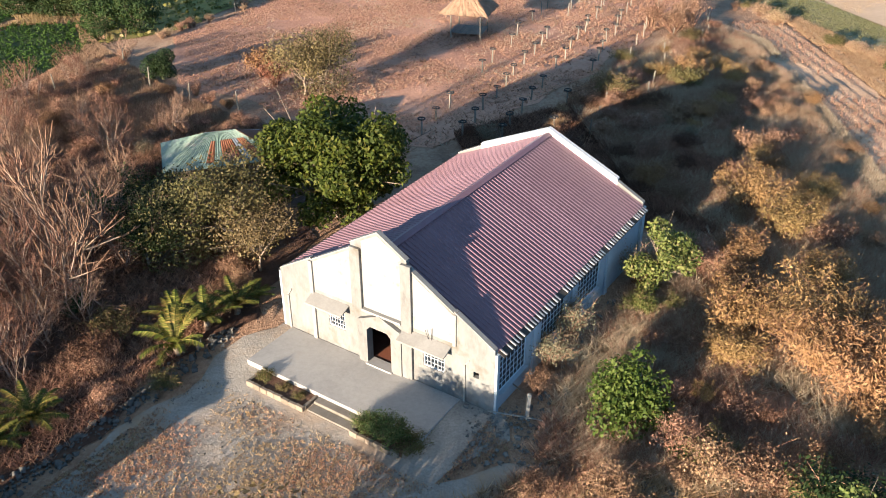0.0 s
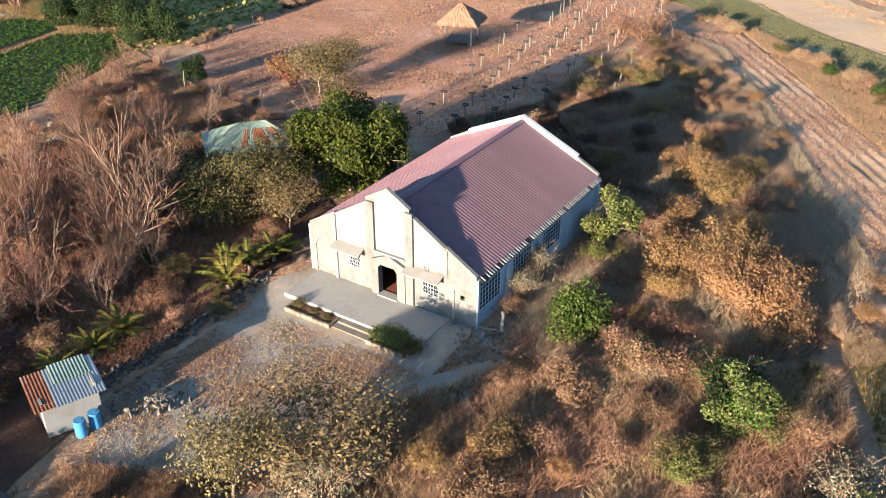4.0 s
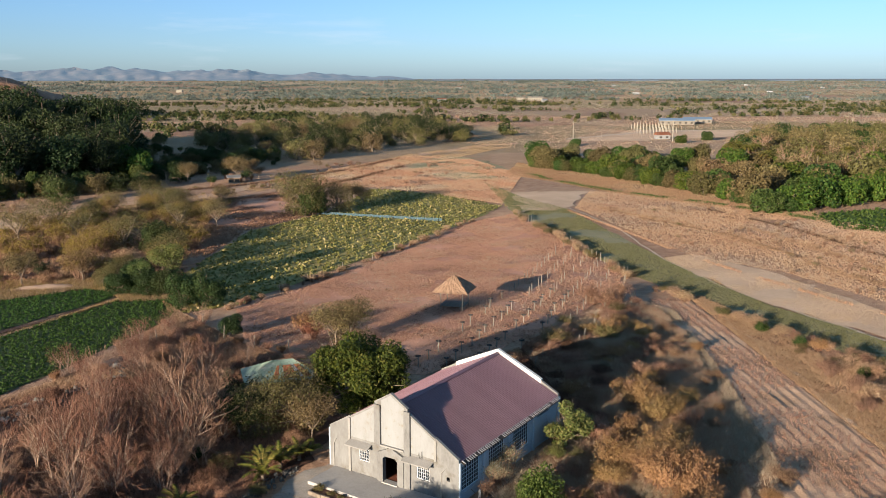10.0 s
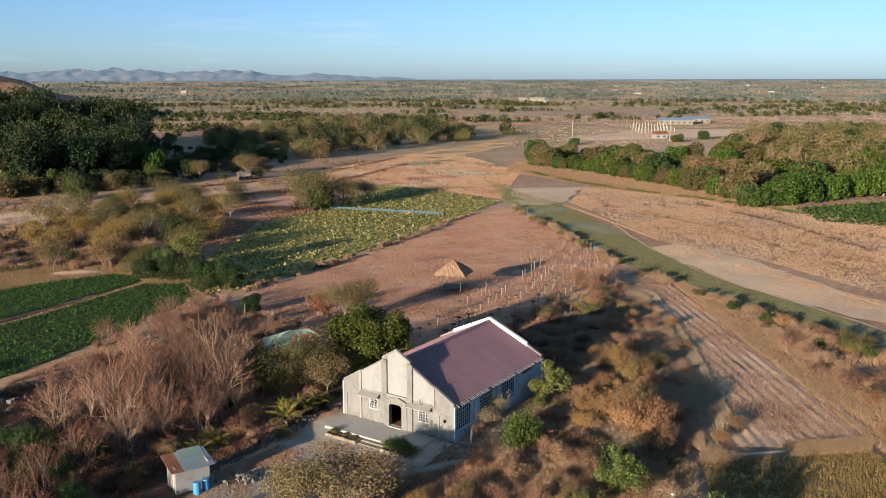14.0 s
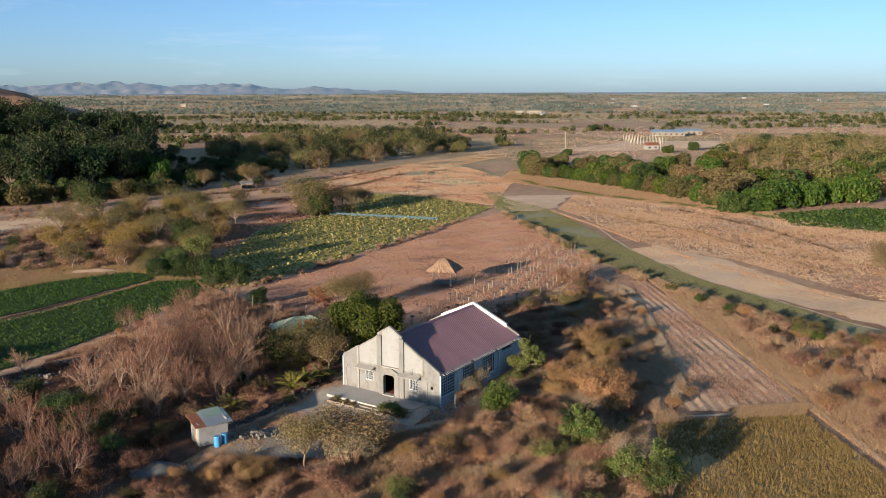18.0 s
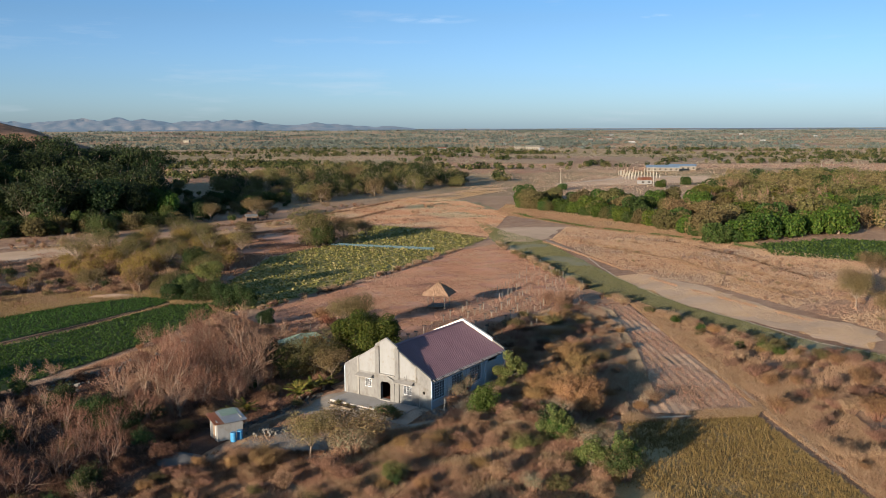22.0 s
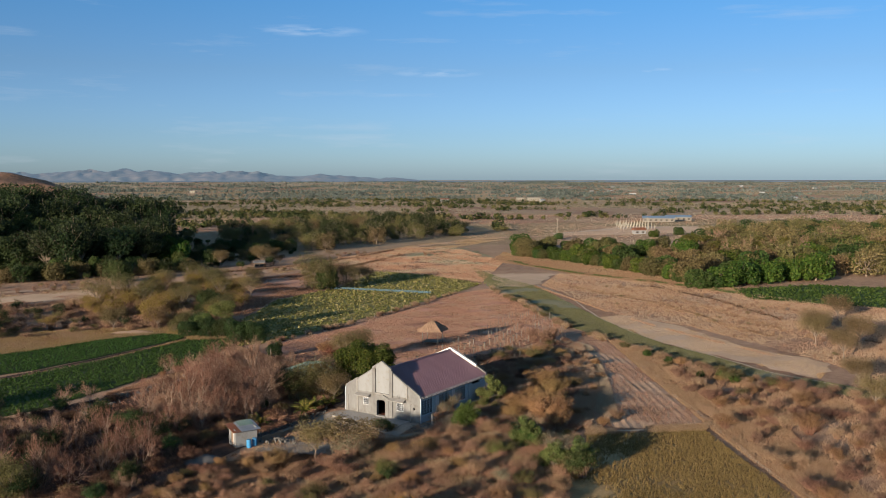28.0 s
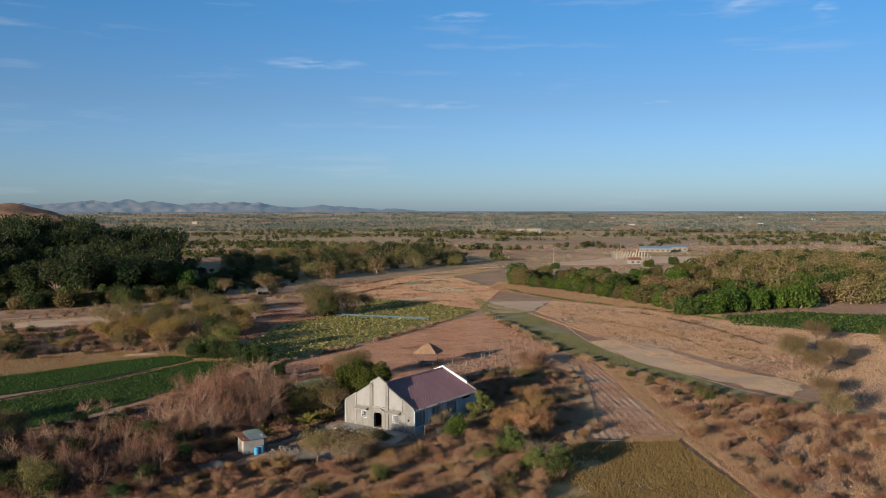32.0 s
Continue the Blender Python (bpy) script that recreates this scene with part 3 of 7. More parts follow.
CART = [(-140, 156), (-97, 182), (-74.5, 203), (-56, 250), (-41, 293), (-25, 339), (4, 396), (60, 440)]
patch("lot_soil", LOT, M_LOT, "red-brown fenced lot of dry grass and bare soil", 0.05, jitter=0.5, seed=1.3)
patch("melon_field_soil", MELON, M_MELON, "vine field soil with patchy green cover", 0.07, jitter=0.5, seed=2.1)
patch("bean_field_soil", BEAN_A, M_CROPSOIL, "dark green low crop field", 0.06, jitter=0.4, seed=3.2)
patch("bean_field_soil", BEAN_B, M_CROPSOIL, "dark green low crop field behind a bund", 0.06, jitter=0.4, seed=4.2)
patch("grass_strip", STRIP, M_STRIP, "grey-green strip of thin grass beside the fence", 0.05, jitter=0.5, seed=5.2)
patch("pale_field", PALE, M_PALE, "pale bare earth field beside the path", 0.10, jitter=1.1, seed=6.1)
patch("pale_field", PINK, M_PALE, "pale pinkish bare earth patch", 0.11, jitter=2.6, seed=7.1)
patch("stubble_field", STUBBLE, M_STUBBLE, "olive-brown stubble field", 0.05, jitter=0.3, seed=8.1)
patch("gravel_yard", COURT, M_GRAVEL, "grey gravel yard before the house", 0.04, step=1.2, jitter=0.5, seed=9.1, category="yard")
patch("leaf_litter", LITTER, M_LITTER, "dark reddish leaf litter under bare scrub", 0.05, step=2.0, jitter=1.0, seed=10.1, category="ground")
patch("bare_field", [(-66, 166), (-62, 204), (-54, 215), (-45, 178), (-50, 153)], M_LOT, "pinkish fallow field", 0.05, jitter=1.2, seed=12.1)
patch("vegetable_field", [(78.8, 183), (105.9, 196), (134, 186), (140, 150), (112, 147), (98.8, 152.7), (78.3, 163.6)], M_GREENF, "green vegetable field beside the orchard", 0.06, jitter=0.8, seed=13.1)
patch("pale_field", [(-30, 300), (-10, 330), (6, 300), (14, 258), (2, 240), (-14, 262)], M_STRIP, "thin grey-green pasture beyond the fields", 0.06, jitter=5, seed=15.1)
patch("pale_field", [(40, 430), (100, 540), (170, 545), (150, 480), (90, 440)], M_PALE, "pale cleared building ground", 0.12, step=8, jitter=3, seed=16.1)
patch("pale_field", [(-126, 150), (-100, 178), (-84, 172), (-96, 150), (-120, 132)], M_PALE, "pale sandy field by the cart road", 0.08, jitter=1, seed=17.1)


def ribbon(name, line, width, material, label, lift=0.06, seed=1.0, wander=0.3, category="path"):
    """A band along a line."""
    v = []
    pts = []
    for a, b in zip(line, line[1:]):
        n = max(2, int(math.hypot(b[0] - a[0], b[1] - a[1]) / 1.5))
        pts += [(a[0] + (b[0] - a[0]) * i / n, a[1] + (b[1] - a[1]) * i / n) for i in range(n)]
    pts.append(line[-1])
    for k, (x, y) in enumerate(pts):
        q, w = pts[max(k - 1, 0)], pts[min(k + 1, len(pts) - 1)]
        d = Vector((w[1] - q[1], q[0] - w[0])).normalized()
        s = noise.noise((x * 0.15, y * 0.15, seed)) * wander * 2
        u = width * (0.5 + 0.25 * noise.noise((x * 0.6, y * 0.6, seed + 5)))
        for e in (-u, u):
            px, py = x + d.x * (e + s), y + d.y * (e + s)
            v.append((px, py, h(px, py) + lift))
    f = [(2 * k, 2 * k + 1, 2 * k + 3, 2 * k + 2) for k in range(len(pts) - 1)]
    return tagged(mesh_object(name, v, f, material, flat=False), label, category, kind="structure")


TRAIL = [(22.6, 189), (30.4, 162), (33.8, 129.3), (38.5, 109), (43, 96), (49, 80), (54, 68), (60, 60), (69, 48), (84, 34)]
ribbon("cart_road", CART, 4.2, M_ROAD, "grey-brown earth road past the woods", 0.10, 7.0, 1.5, category="road")
ribbon("foot_path", TRAIL, 0.5, M_TRAIL, "trodden pale earth path along the grass strip", 0.08, 1.0)
ribbon("foot_path", [(33, 100), (34.4, 65), (36.2, 36), (37.6, 24), (40, 8), (42, -6)], 0.45, M_TRAIL, "pale bund path between the fields", 0.10, 2.0, 0.5)
ribbon("foot_path", [(20.6, 30.8), (28, 33.0), (35.8, 35.4)], 0.5, M_TRAIL, "pale bund between ploughed land and stubble", 0.12, 3.0, 0.15)
VERGE = [(16, 268), (22, 250), (40, 224), (60, 202), (70, 189), (78, 176)]
ribbon("grass_verge", VERGE, 2.2, M_GREENF, "green verge along the orchard ditch", 0.07, 8.0, 0.8, category="grass")
ribbon("field_bund", [(-75, 38), (-63.1, 59.6), (-57.4, 71.4), (-51.0, 91)], 0.8, M_LITTER, "dry grassy bund between green fields", 0.12, 4.0)
ribbon("earth_road", [(44, 445), (70, 478), (100, 515), (140, 535)], 5, M_TRAIL, "pale earth road to the building ground", 0.2, 5.0, 1.0, category="road")
ribbon("dirt_track", [(-3, 27), (4, 27.5), (10, 25.5), (16, 25)], 2.6, M_GRAVEL, "dusty worn track through the scrub", 0.05, 6.0, 0.9)

# ploughed field: ridges of turned earth that follow the rows
def ploughed():
    ax = Vector((32.4 - 27.7, 36.5 - 93.9)).normalized()
    nrm = Vector((-ax.y, ax.x))
    o = Vector((27.7, 93.9))
    rows, step_u, step_w = [], 0.9, 0.18
    wu = [k * step_u for k in range(int(70 / step_u))]
    ww = [-9 + k * step_w for k in range(int(20 / step_w))]
    idx, v, f = {}, [], []
    for a, u in enumerate(wu):
        for b, w in enumerate(ww):
            p = o + ax * (u - 3) + nrm * w
            if inside(p.x, p.y, PLOUGH):
                wob = w + 0.10 * noise.noise((u * 0.25, w * 0.7, 3))
                ridge = 0.12 * (0.5 + 0.5 * math.cos(2 * math.pi * wob / 1.15)) * (0.65 + 0.8 * noise.noise((u * 0.5, w * 0.5, 8)))
                idx[a, b] = len(v)
                v.append((p.x, p.y, h(p.x, p.y) + 0.05 + max(ridge, 0) + 0.03 * noise.noise((u * 2.1, w * 2.7, 1))))
    for (a, b), k in idx.items():
        q = (idx.get((a + 1, b)), idx.get((a + 1, b + 1)), idx.get((a, b + 1)))
        if None not in q:
            f.append((k, *q))
    tagged(mesh_object("ploughed_field", v, f, M_PLOUGH, flat=False), "ploughed brown field with long parallel ridges", "field", kind="structure")


ploughed()

# far range of hills
def hills():
    v, f, n, rows = [], [], 260, 11
    for j in range(rows):
        for i in range(n + 1):
            a = radians(128 - 37.5 * i / n)
            s = i / n
            crest = float(np.interp(s, (0, 0.23, 0.31, 0.395, 0.485, 0.576, 0.652, 0.737, 0.817, 0.856, 0.893, 1), (60, 58, 64, 80, 60, 72, 46, 50, 30, 36, 22, 4)))
            crest *= 1 + 0.16 * noise.noise((s * 26, 4.2, 0)) + 0.05 * noise.noise((s * 70, 1.2, 0)) + 0.02 * noise.noise((s * 160, 2.2, 0))
            prof = math.sin(math.pi * min(1.0, j / (rows - 2)) / 2) if j < rows - 1 else 0.5
            r = 4100 + 45 * j + 55 * noise.noise((s * 48, j * 0.8, 2))
            z = -2 + (crest * prof * (1 + 0.20 * noise.noise((s * 62, j * 0.55, 9))) if j else -16)
            v.append((r * math.cos(a), r * math.sin(a), z))
    for j in range(rows - 1):
        for i in range(n):
            k = j * (n + 1) + i
            f.append((k, k + 1, k + n + 2, k + n + 1))
    m, nn, ll, p = shader("hazy distant hills")
    pos = nn.new("ShaderNodeNewGeometry").outputs["Position"]
    t = noisy(nn, ll, pos, 0.012, 6, 0.65)
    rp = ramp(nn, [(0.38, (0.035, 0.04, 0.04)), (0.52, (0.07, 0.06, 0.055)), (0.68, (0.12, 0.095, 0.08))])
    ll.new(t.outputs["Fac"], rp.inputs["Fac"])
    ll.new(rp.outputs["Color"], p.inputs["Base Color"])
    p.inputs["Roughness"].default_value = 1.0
    # haze in front of the hills, put in as a weak blue glow
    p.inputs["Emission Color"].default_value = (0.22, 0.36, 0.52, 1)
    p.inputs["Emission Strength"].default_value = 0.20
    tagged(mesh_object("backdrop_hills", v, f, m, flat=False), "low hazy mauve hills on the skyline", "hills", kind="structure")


hills()


# pale added band under the skyline: haze and distance put into colour and glow
def far_rim():
    v, f, n = [], [], 60
    for i in range(n + 1):
        a = radians(150 - 120 * i / n)
        for r, z in ((3900, 0), (3920, 17 + 2.0 * noise.noise((i * 0.7, 3, 1))), (4090, 20 + 1.5 * noise.noise((i * 0.9, 8, 1))), (4095, 0)):
            v.append((r * math.cos(a), r * math.sin(a), z))
    for i in range(n):
        for j in range(3):
            f.append((4 * i + j, 4 * i + j + 1, 4 * i + j + 5, 4 * i + j + 4))
    m, nn, ll, p = shader("hazy far plain")
    pos = nn.new("ShaderNodeNewGeometry").outputs["Position"]
    t = noisy(nn, ll, pos, 0.006, 6, 0.65, (1, 1, 30))
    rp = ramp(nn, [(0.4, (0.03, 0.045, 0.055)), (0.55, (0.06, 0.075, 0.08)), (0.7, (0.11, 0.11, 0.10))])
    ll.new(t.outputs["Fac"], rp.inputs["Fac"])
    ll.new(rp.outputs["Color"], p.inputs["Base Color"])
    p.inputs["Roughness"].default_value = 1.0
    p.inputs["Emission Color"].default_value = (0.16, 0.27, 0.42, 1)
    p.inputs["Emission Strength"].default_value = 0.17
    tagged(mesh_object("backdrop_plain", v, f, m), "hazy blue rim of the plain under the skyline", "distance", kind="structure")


far_rim()


# brown hill behind the forest
def brown_hill():
    n = 36
    v = []
    for j in range(n + 1):
        for i in range(n + 1):
            x, y = -416 + 175 * (2 * i / n - 1), 640 + 150 * (2 * j / n - 1)
            u = math.hypot((x + 416) / 170, (y - 640) / 145)
            z = 39 * smooth(1 - u)
            v.append((x, y, h(x, y) - 1.0 + z * (1 + 0.16 * noise.noise((x * 0.03, y * 0.03, 4)) + 0.06 * noise.noise((x * 0.1, y * 0.1, 7)))))
    f = [(j * (n + 1) + i, j * (n + 1) + i + 1, (j + 1) * (n + 1) + i + 1, (j + 1) * (n + 1) + i) for j in range(n) for i in range(n)]
    m = surface("parched hill grass", [(0.35, (0.12, 0.075, 0.05)), (0.5, (0.30, 0.165, 0.10)), (0.65, (0.40, 0.24, 0.15))], 0.03, 0.3, bump=0.8, depth=1.0)
    tagged(mesh_object("hill", v, f, m, flat=False), "bare brown grassy hill behind the dark forest", "hill", kind="structure")


brown_hill()


def earth_bank():
    n, v = 14, []
    for j in range(n + 1):
        for i in range(2 * n + 1):
            a, b = i / n - 1, 2 * j / n - 1
            x, y = -64.5 + 5.2 * a - 1.4 * b, 98.6 + 2.6 * a + 1.6 * b
            z = 0.55 * smooth(1.15 - math.hypot(a, b)) * (1 + 0.5 * noise.noise((x * 0.5, y * 0.5, 2)))
            v.append((x, y, h(x, y) + 0.02 + z))
    w = 2 * n + 1
    f = [(j * w + i, j * w + i + 1, (j + 1) * w + i + 1, (j + 1) * w + i) for j in range(n) for i in range(2 * n)]
    tagged(mesh_object("earth_bank", v, f, M_ROAD, flat=False), "long bank of pale dug earth beside the crop field", "earth bank")


earth_bank()

# ---------------------------------------------------------------- the house
HOUSE = Matrix(((0.8595, 0.5112, 0, -10.22), (-0.5112, 0.8595, 0, 37.53), (0, 0, 1, 0.42), (0, 0, 0, 1)))
HW, HD = 11.8, 15.8          # width along the front, depth
ZE, ZR = 3.22, 5.98          # roof at the eaves and the ridge


def house():
    root = tagged(new("house"), "unfinished cement-plastered hall with stepped gable and maroon steel roof", "house")
    root.matrix_world = HOUSE
    t = 0.2
    # front wall: outline of the stepped gable with the openings cut by building it of strips
    def top(x):
        x = min(x, HW - x) if x > HW / 2 else x
        if x < 2.0:
            return 3.32 + 0.60 * x
        if x < 4.4:
            return 4.42 + 0.607 * (x - 2.0)
        return 6.15 + 0.60 * (x - 4.4)
    holes = [(2.85, 3.8, 1.15, 2.12), (8.2, 9.3, 1.08, 2.12), (10.78, 11.05, 1.55, 1.85)]
    door = (5.24, 6.58, 0.12, 2.16)
    cuts = sorted({0, 2.0, 4.4, 5.9, 7.4, 9.8, HW, *[v for q in holes + [door] for v in q[:2]]})
    bm = bmesh.new()
    for a, b in zip(cuts, cuts[1:]):
        mid = (a + b) / 2
        ta, tb = top(a + 1e-4), top(b - 1e-4)
        gaps = [q[2:] for q in holes + [door] if q[0] <= mid <= q[1]]
        lo = -0.5
        for g in sorted(gaps):
            prism([(a, lo), (b, lo), (b, g[0]), (a, g[0])], t, bm)
            lo = g[1]
        prism([(a, lo), (b, lo), (b, tb), (a, ta)], t, bm)
    bmesh.ops.remove_doubles(bm, verts=bm.verts, dist=0.0005)
    front = part("front_wall", bm, M_PLASTER, root, "weathered cream cement plaster wall with stepped gable")
    # cut corners of the door head
    for x0, x1 in ((5.24, 5.44), (6.58, 6.38)):
        part("door_haunch", prism([(x0, 2.16), (x0, 1.92), (x1, 2.16)], t - 0.03, at=0.015), M_PLASTER, front)
    # raised panels of lighter skim between the pilasters
    for x0, x1, z0 in ((2.12, 4.38, 2.9), (5.02, 7.12, 3.0), (7.72, 9.72, 2.9)):
        pts = [(x0, z0), (x1, z0), (x1, top(x1) - 0.12)]
        if x0 < 5.9 < x1:
            pts.append((5.9, top(5.9) - 0.14))
        pts.append((x0, top(x0) - 0.12))
        part("gable_panel", prism(pts, 0.012, at=-0.012), M_WHITEP, root, "pale skim-plastered panel")
    # pilasters
    for x0, x1, z0, z1, d in ((4.42, 4.98, 2.85, 6.02, 0.16), (7.14, 7.68, -0.3, 6.02, 0.16), (1.86, 2.08, -0.3, 4.40, 0.10), (9.74, 9.92, 2.8, 4.40, 0.08), (0.30, 0.42, -0.3, 1.95, 0.07), (10.30, 10.40, -0.3, 2.05, 0.07)):
        part("pilaster", box(x0, x1, -d, 0.0, z0, z1, 0.015), M_PLASTER if x1 - x0 > 0.3 else M_CEMENT, root)
    for a, b in (((0.36, 1.95), (0.62, 2.35)), ((10.35, 2.05), (10.6, 2.35))):
        bm = tube([(a[0], -0.03, a[1]), (b[0], -0.03, b[1])], [0.035, 0.035], 4)
        part("moulding", bm, M_CEMENT, root)
    # ledge under the middle panel
    part("ledge", box(4.98, 7.14, -0.20, 0.0, 2.86, 2.98, 0.01), M_CEMENT, root, "grey cement ledge")
    # door portal with a small gable
    portal = part("door_portal", prism([(4.74, -0.3), (5.24, -0.3), (5.24, 1.94), (5.44, 2.16), (6.38, 2.16), (6.58, 1.94), (6.58, -0.3), (7.14, -0.3), (7.14, 2.45), (5.95, 2.92), (4.74, 2.36)], 0.22, at=-0.22), M_PLASTER, root, "projecting plastered door surround")
    part("threshold", box(5.18, 6.64, -0.34, 0.25, -0.05, 0.13, 0.01), M_PORCH, portal)
    # side and rear walls, windows on the long sides
    wins = ((0.45, 2.75), (4.15, 6.45), (7.9, 10.35))
    for side in (0, 1):
        x0, x1 = (0, t) if side == 0 else (HW - t, HW)
        wall = tagged(new("side_wall"), "blue-grey block wall with blue shade in its colour")
        wall.parent = root
        spans, cur = [], t
        for a, b in wins:
            spans += [(cur, a, -0.5, ZE - 0.06), (a, b, -0.5, 0.85), (a, b, 2.72, ZE - 0.06)]
            cur = b
        spans += [(cur, 11.9, -0.5, ZE - 0.06), (11.9, 14.0, -0.5, 2.50), (11.9, 14.0, 2.85, ZE - 0.06), (14.0, HD - t, -0.5, ZE - 0.06)]
        for q0, q1, z0, z1 in spans:
            part("wall_panel", box(x0, x1, q0, q1, z0, z1), M_SIDE, wall)
        xs0, xs1 = (-0.13, 0.0) if side == 0 else (HW, HW + 0.13)
        for a, b in ((3.2, 3.5), (7.05, 7.35), (11.05, 11.35), (15.45, 15.8), (0.0, 0.2)):
            part("pier", box(xs0, xs1, a, b, -0.5, ZE - 0.1, 0.012), M_SIDE, wall)
        for a, b in wins:
            xc = 0.07 if side == 0 else HW - 0.07
            win = part("window", box(xc - 0.004, xc + 0.004, a + 0.03, b - 0.03, 0.88, 2.69), M_GLASS, root, "blue steel-framed window with small panes")
            fr = bmesh.new()
            for q0, q1, z0, z1 in ((a, b, 0.85, 0.90), (a, b, 2.67, 2.72), (a, a + 0.05, 0.90, 2.67), (b - 0.05, b, 0.90, 2.67)):
                box(xc - 0.03, xc + 0.03, q0, q1, z0, z1, 0, fr)
            part("frame", fr, M_BFRAME, win)
            n = 7
            for k in range(1, n):
                y = a + (b - a) * k / n
                part("glazing_bar", box(xc - 0.018, xc + 0.018, y - 0.018, y + 0.018, 0.9, 2.67), M_BFRAME, win)
            for k in range(1, 6):
                z = 0.88 + 1.81 * k / 6
                part("glazing_bar", box(xc - 0.0172, xc + 0.0172, a + 0.05, b - 0.05, z - 0.016, z + 0.016), M_BFRAME, win)
            part("window_sill", box(xs0 - 0.02, xs1 - 0.002 if side == 0 else xs1 + 0.02, a - 0.05, b + 0.05, 0.78, 0.845, 0.008), M_SIDE, win)
    bt = [(0, -0.5), (HW, -0.5), (HW, 3.32), (10.2, 4.16), (10.2, 4.28), (5.9, 6.22), (1.6, 4.28), (1.6, 4.16), (0, 3.32)]
    rear = part("rear_wall", prism(bt, t, at=HD - t), M_PLASTER, root, "plastered rear wall with white-painted gable")
    for a, b, c, d in ((1.6, 4.28, 5.9, 6.22), (5.9, 6.22, 10.2, 4.28)):
        part("coping", prism([(a, b + 0.005), (c, d + 0.005), (c, d + 0.09), (a, b + 0.09)], t + 0.12, at=HD - t - 0.06), M_COPING, rear, "white painted coping")
        part("gable_face", prism([(a, b - 0.42), (c, d - 0.42), (c, d), (a, b)], 0.02, at=HD - t - 0.022), M_COPING, rear, "white painted band")
    for a, b, c, d in ((0, 3.32, 1.6, 4.16), (10.2, 4.16, HW, 3.32)):
        part("coping", prism([(a, b + 0.005), (c, d + 0.005), (c, d + 0.06), (a, b + 0.06)], t + 0.06, at=HD - t - 0.03), M_CEMENT, rear)
    # coping of the front gable
    for a, b in ((0, 2.0), (2.0, 4.4), (4.4, 5.9), (5.9, 7.4), (7.4, 9.8), (9.8, HW)):
        za, zb = top(a + 1e-4), top(b - 1e-4)
        part("coping", prism([(a, za + 0.004), (b, zb + 0.004), (b, zb + 0.05), (a, za + 0.05)], t + 0.05, at=-0.025), M_CEMENT, front)
    # roof of ribbed sheets
    pitch, rib = 0.255, 0.035
    nsheet = 15
    y0, y1 = t + 0.005, HD - t - 0.03
    w = (y1 - y0) / nsheet
    for side in (0, 1):
        xr, xe = HW / 2, (-0.04 if side == 0 else HW + 0.04)
        ze = ZR - (ZR - ZE) * abs(xe - xr) / (HW / 2)
        nx_, nz_ = (ZR - ZE), (HW / 2)
        ln = math.hypot(nx_, nz_)
        ux, uz = (-nx_ if side == 0 else nx_) / ln, nz_ / ln
        def prof(bm, ya, yb, za, xa, zb_, xb, lift=0.0, r=rib):
            k = max(1, round((yb - ya) / pitch))
            s = (yb - ya) / k
            yy = []
            for i in range(k):
                q = ya + i * s
                yy += [(q, 0), (q + s * 0.50, 0), (q + s * 0.62, r), (q + s * 0.88, r)]
            yy.append((yb, 0))
            A = [bm.verts.new((xa + ux * (d + lift), y, za + uz * (d + lift))) for y, d in yy]
            B = [bm.verts.new((xb + ux * (d + lift), y, zb_ + uz * (d + lift))) for y, d in yy]
            for i in range(len(yy) - 1):
                bm.faces.new((A[i], A[i + 1], B[i + 1], B[i]))
        for s in range(nsheet):
            bm = bmesh.new()
            ya = y0 + s * w
            prof(bm, ya, ya + w, ZR, xr, ze, xe)
            bmesh.ops.recalc_face_normals(bm, faces=bm.faces)
            sheet = part("roof_sheet", bm, M_ROOF, root)
        # unpainted rib ends along the eave, over a dark strip added as their shade
        zs = lambda x: ZR - (ZR - ZE) * abs(x - xr) / (HW / 2)
        sg = 1 if side else -1
        bar = None
        k = round((y1 - y0) / pitch)
        edge = bmesh.new()
        xa, xb = xe - sg * 0.005, xe + sg * 0.30
        for yq in (y0, y1):
            for xx, dz in ((xa, -0.03), (xb, -0.05), (xb, -0.08), (xa, -0.06)):
                edge.verts.new((xx, yq, zs(xx) + dz))
        ev = edge.verts[:]
        for q in ((0, 1, 2, 3), (7, 6, 5, 4), (0, 4, 5, 1), (1, 5, 6, 2), (2, 6, 7, 3), (3, 7, 4, 0)):
            edge.faces.new([ev[i] for i in q])
        bmesh.ops.recalc_face_normals(edge, faces=edge.faces)
        strip = part("eave_board", edge, M_DARK, root, "dark strip standing for the shade between the rib ends")
        for i in range(k if side else 0):
            if noise.noise((i * 0.37, 2.0, 4.0)) < -0.28:
                continue
            if bar is None:
                bb = bmesh.new()
                box(-0.17, 0.17, -0.045, 0.045, -0.02, 0.03, 0.01, bb)
                o = part("rib_end", bb, M_EAVE, strip, "bare galvanised rib end")
                bar = o.data
            else:
                o = new("rib_end", bar)
                o.parent = strip
            xm = xe + sg * 0.15
            o.matrix_local = pose(xm, y0 + (i + 0.72) * pitch, zs(xm) + 0.005 - 0.02 * (i % 3), 0, math.degrees(math.atan2(ZR - ZE, HW / 2)) * sg, 0)
    part("ridge_cap", prism([(HW / 2 - 0.24, ZR - 0.045), (HW / 2, ZR + 0.075), (HW / 2 + 0.24, ZR - 0.045), (HW / 2 + 0.24, ZR - 0.02), (HW / 2, ZR + 0.10), (HW / 2 - 0.24, ZR - 0.02)], y1 - y0, at=y0), M_ROOF, root, "maroon steel ridge cap")
    for side in (0, 1):
        x = -0.02 if side == 0 else HW + 0.02
        part("eave_beam", box(x - 0.06, x + 0.06, t, HD - t, ZE - 0.2, ZE - 0.07), M_DARK, root)
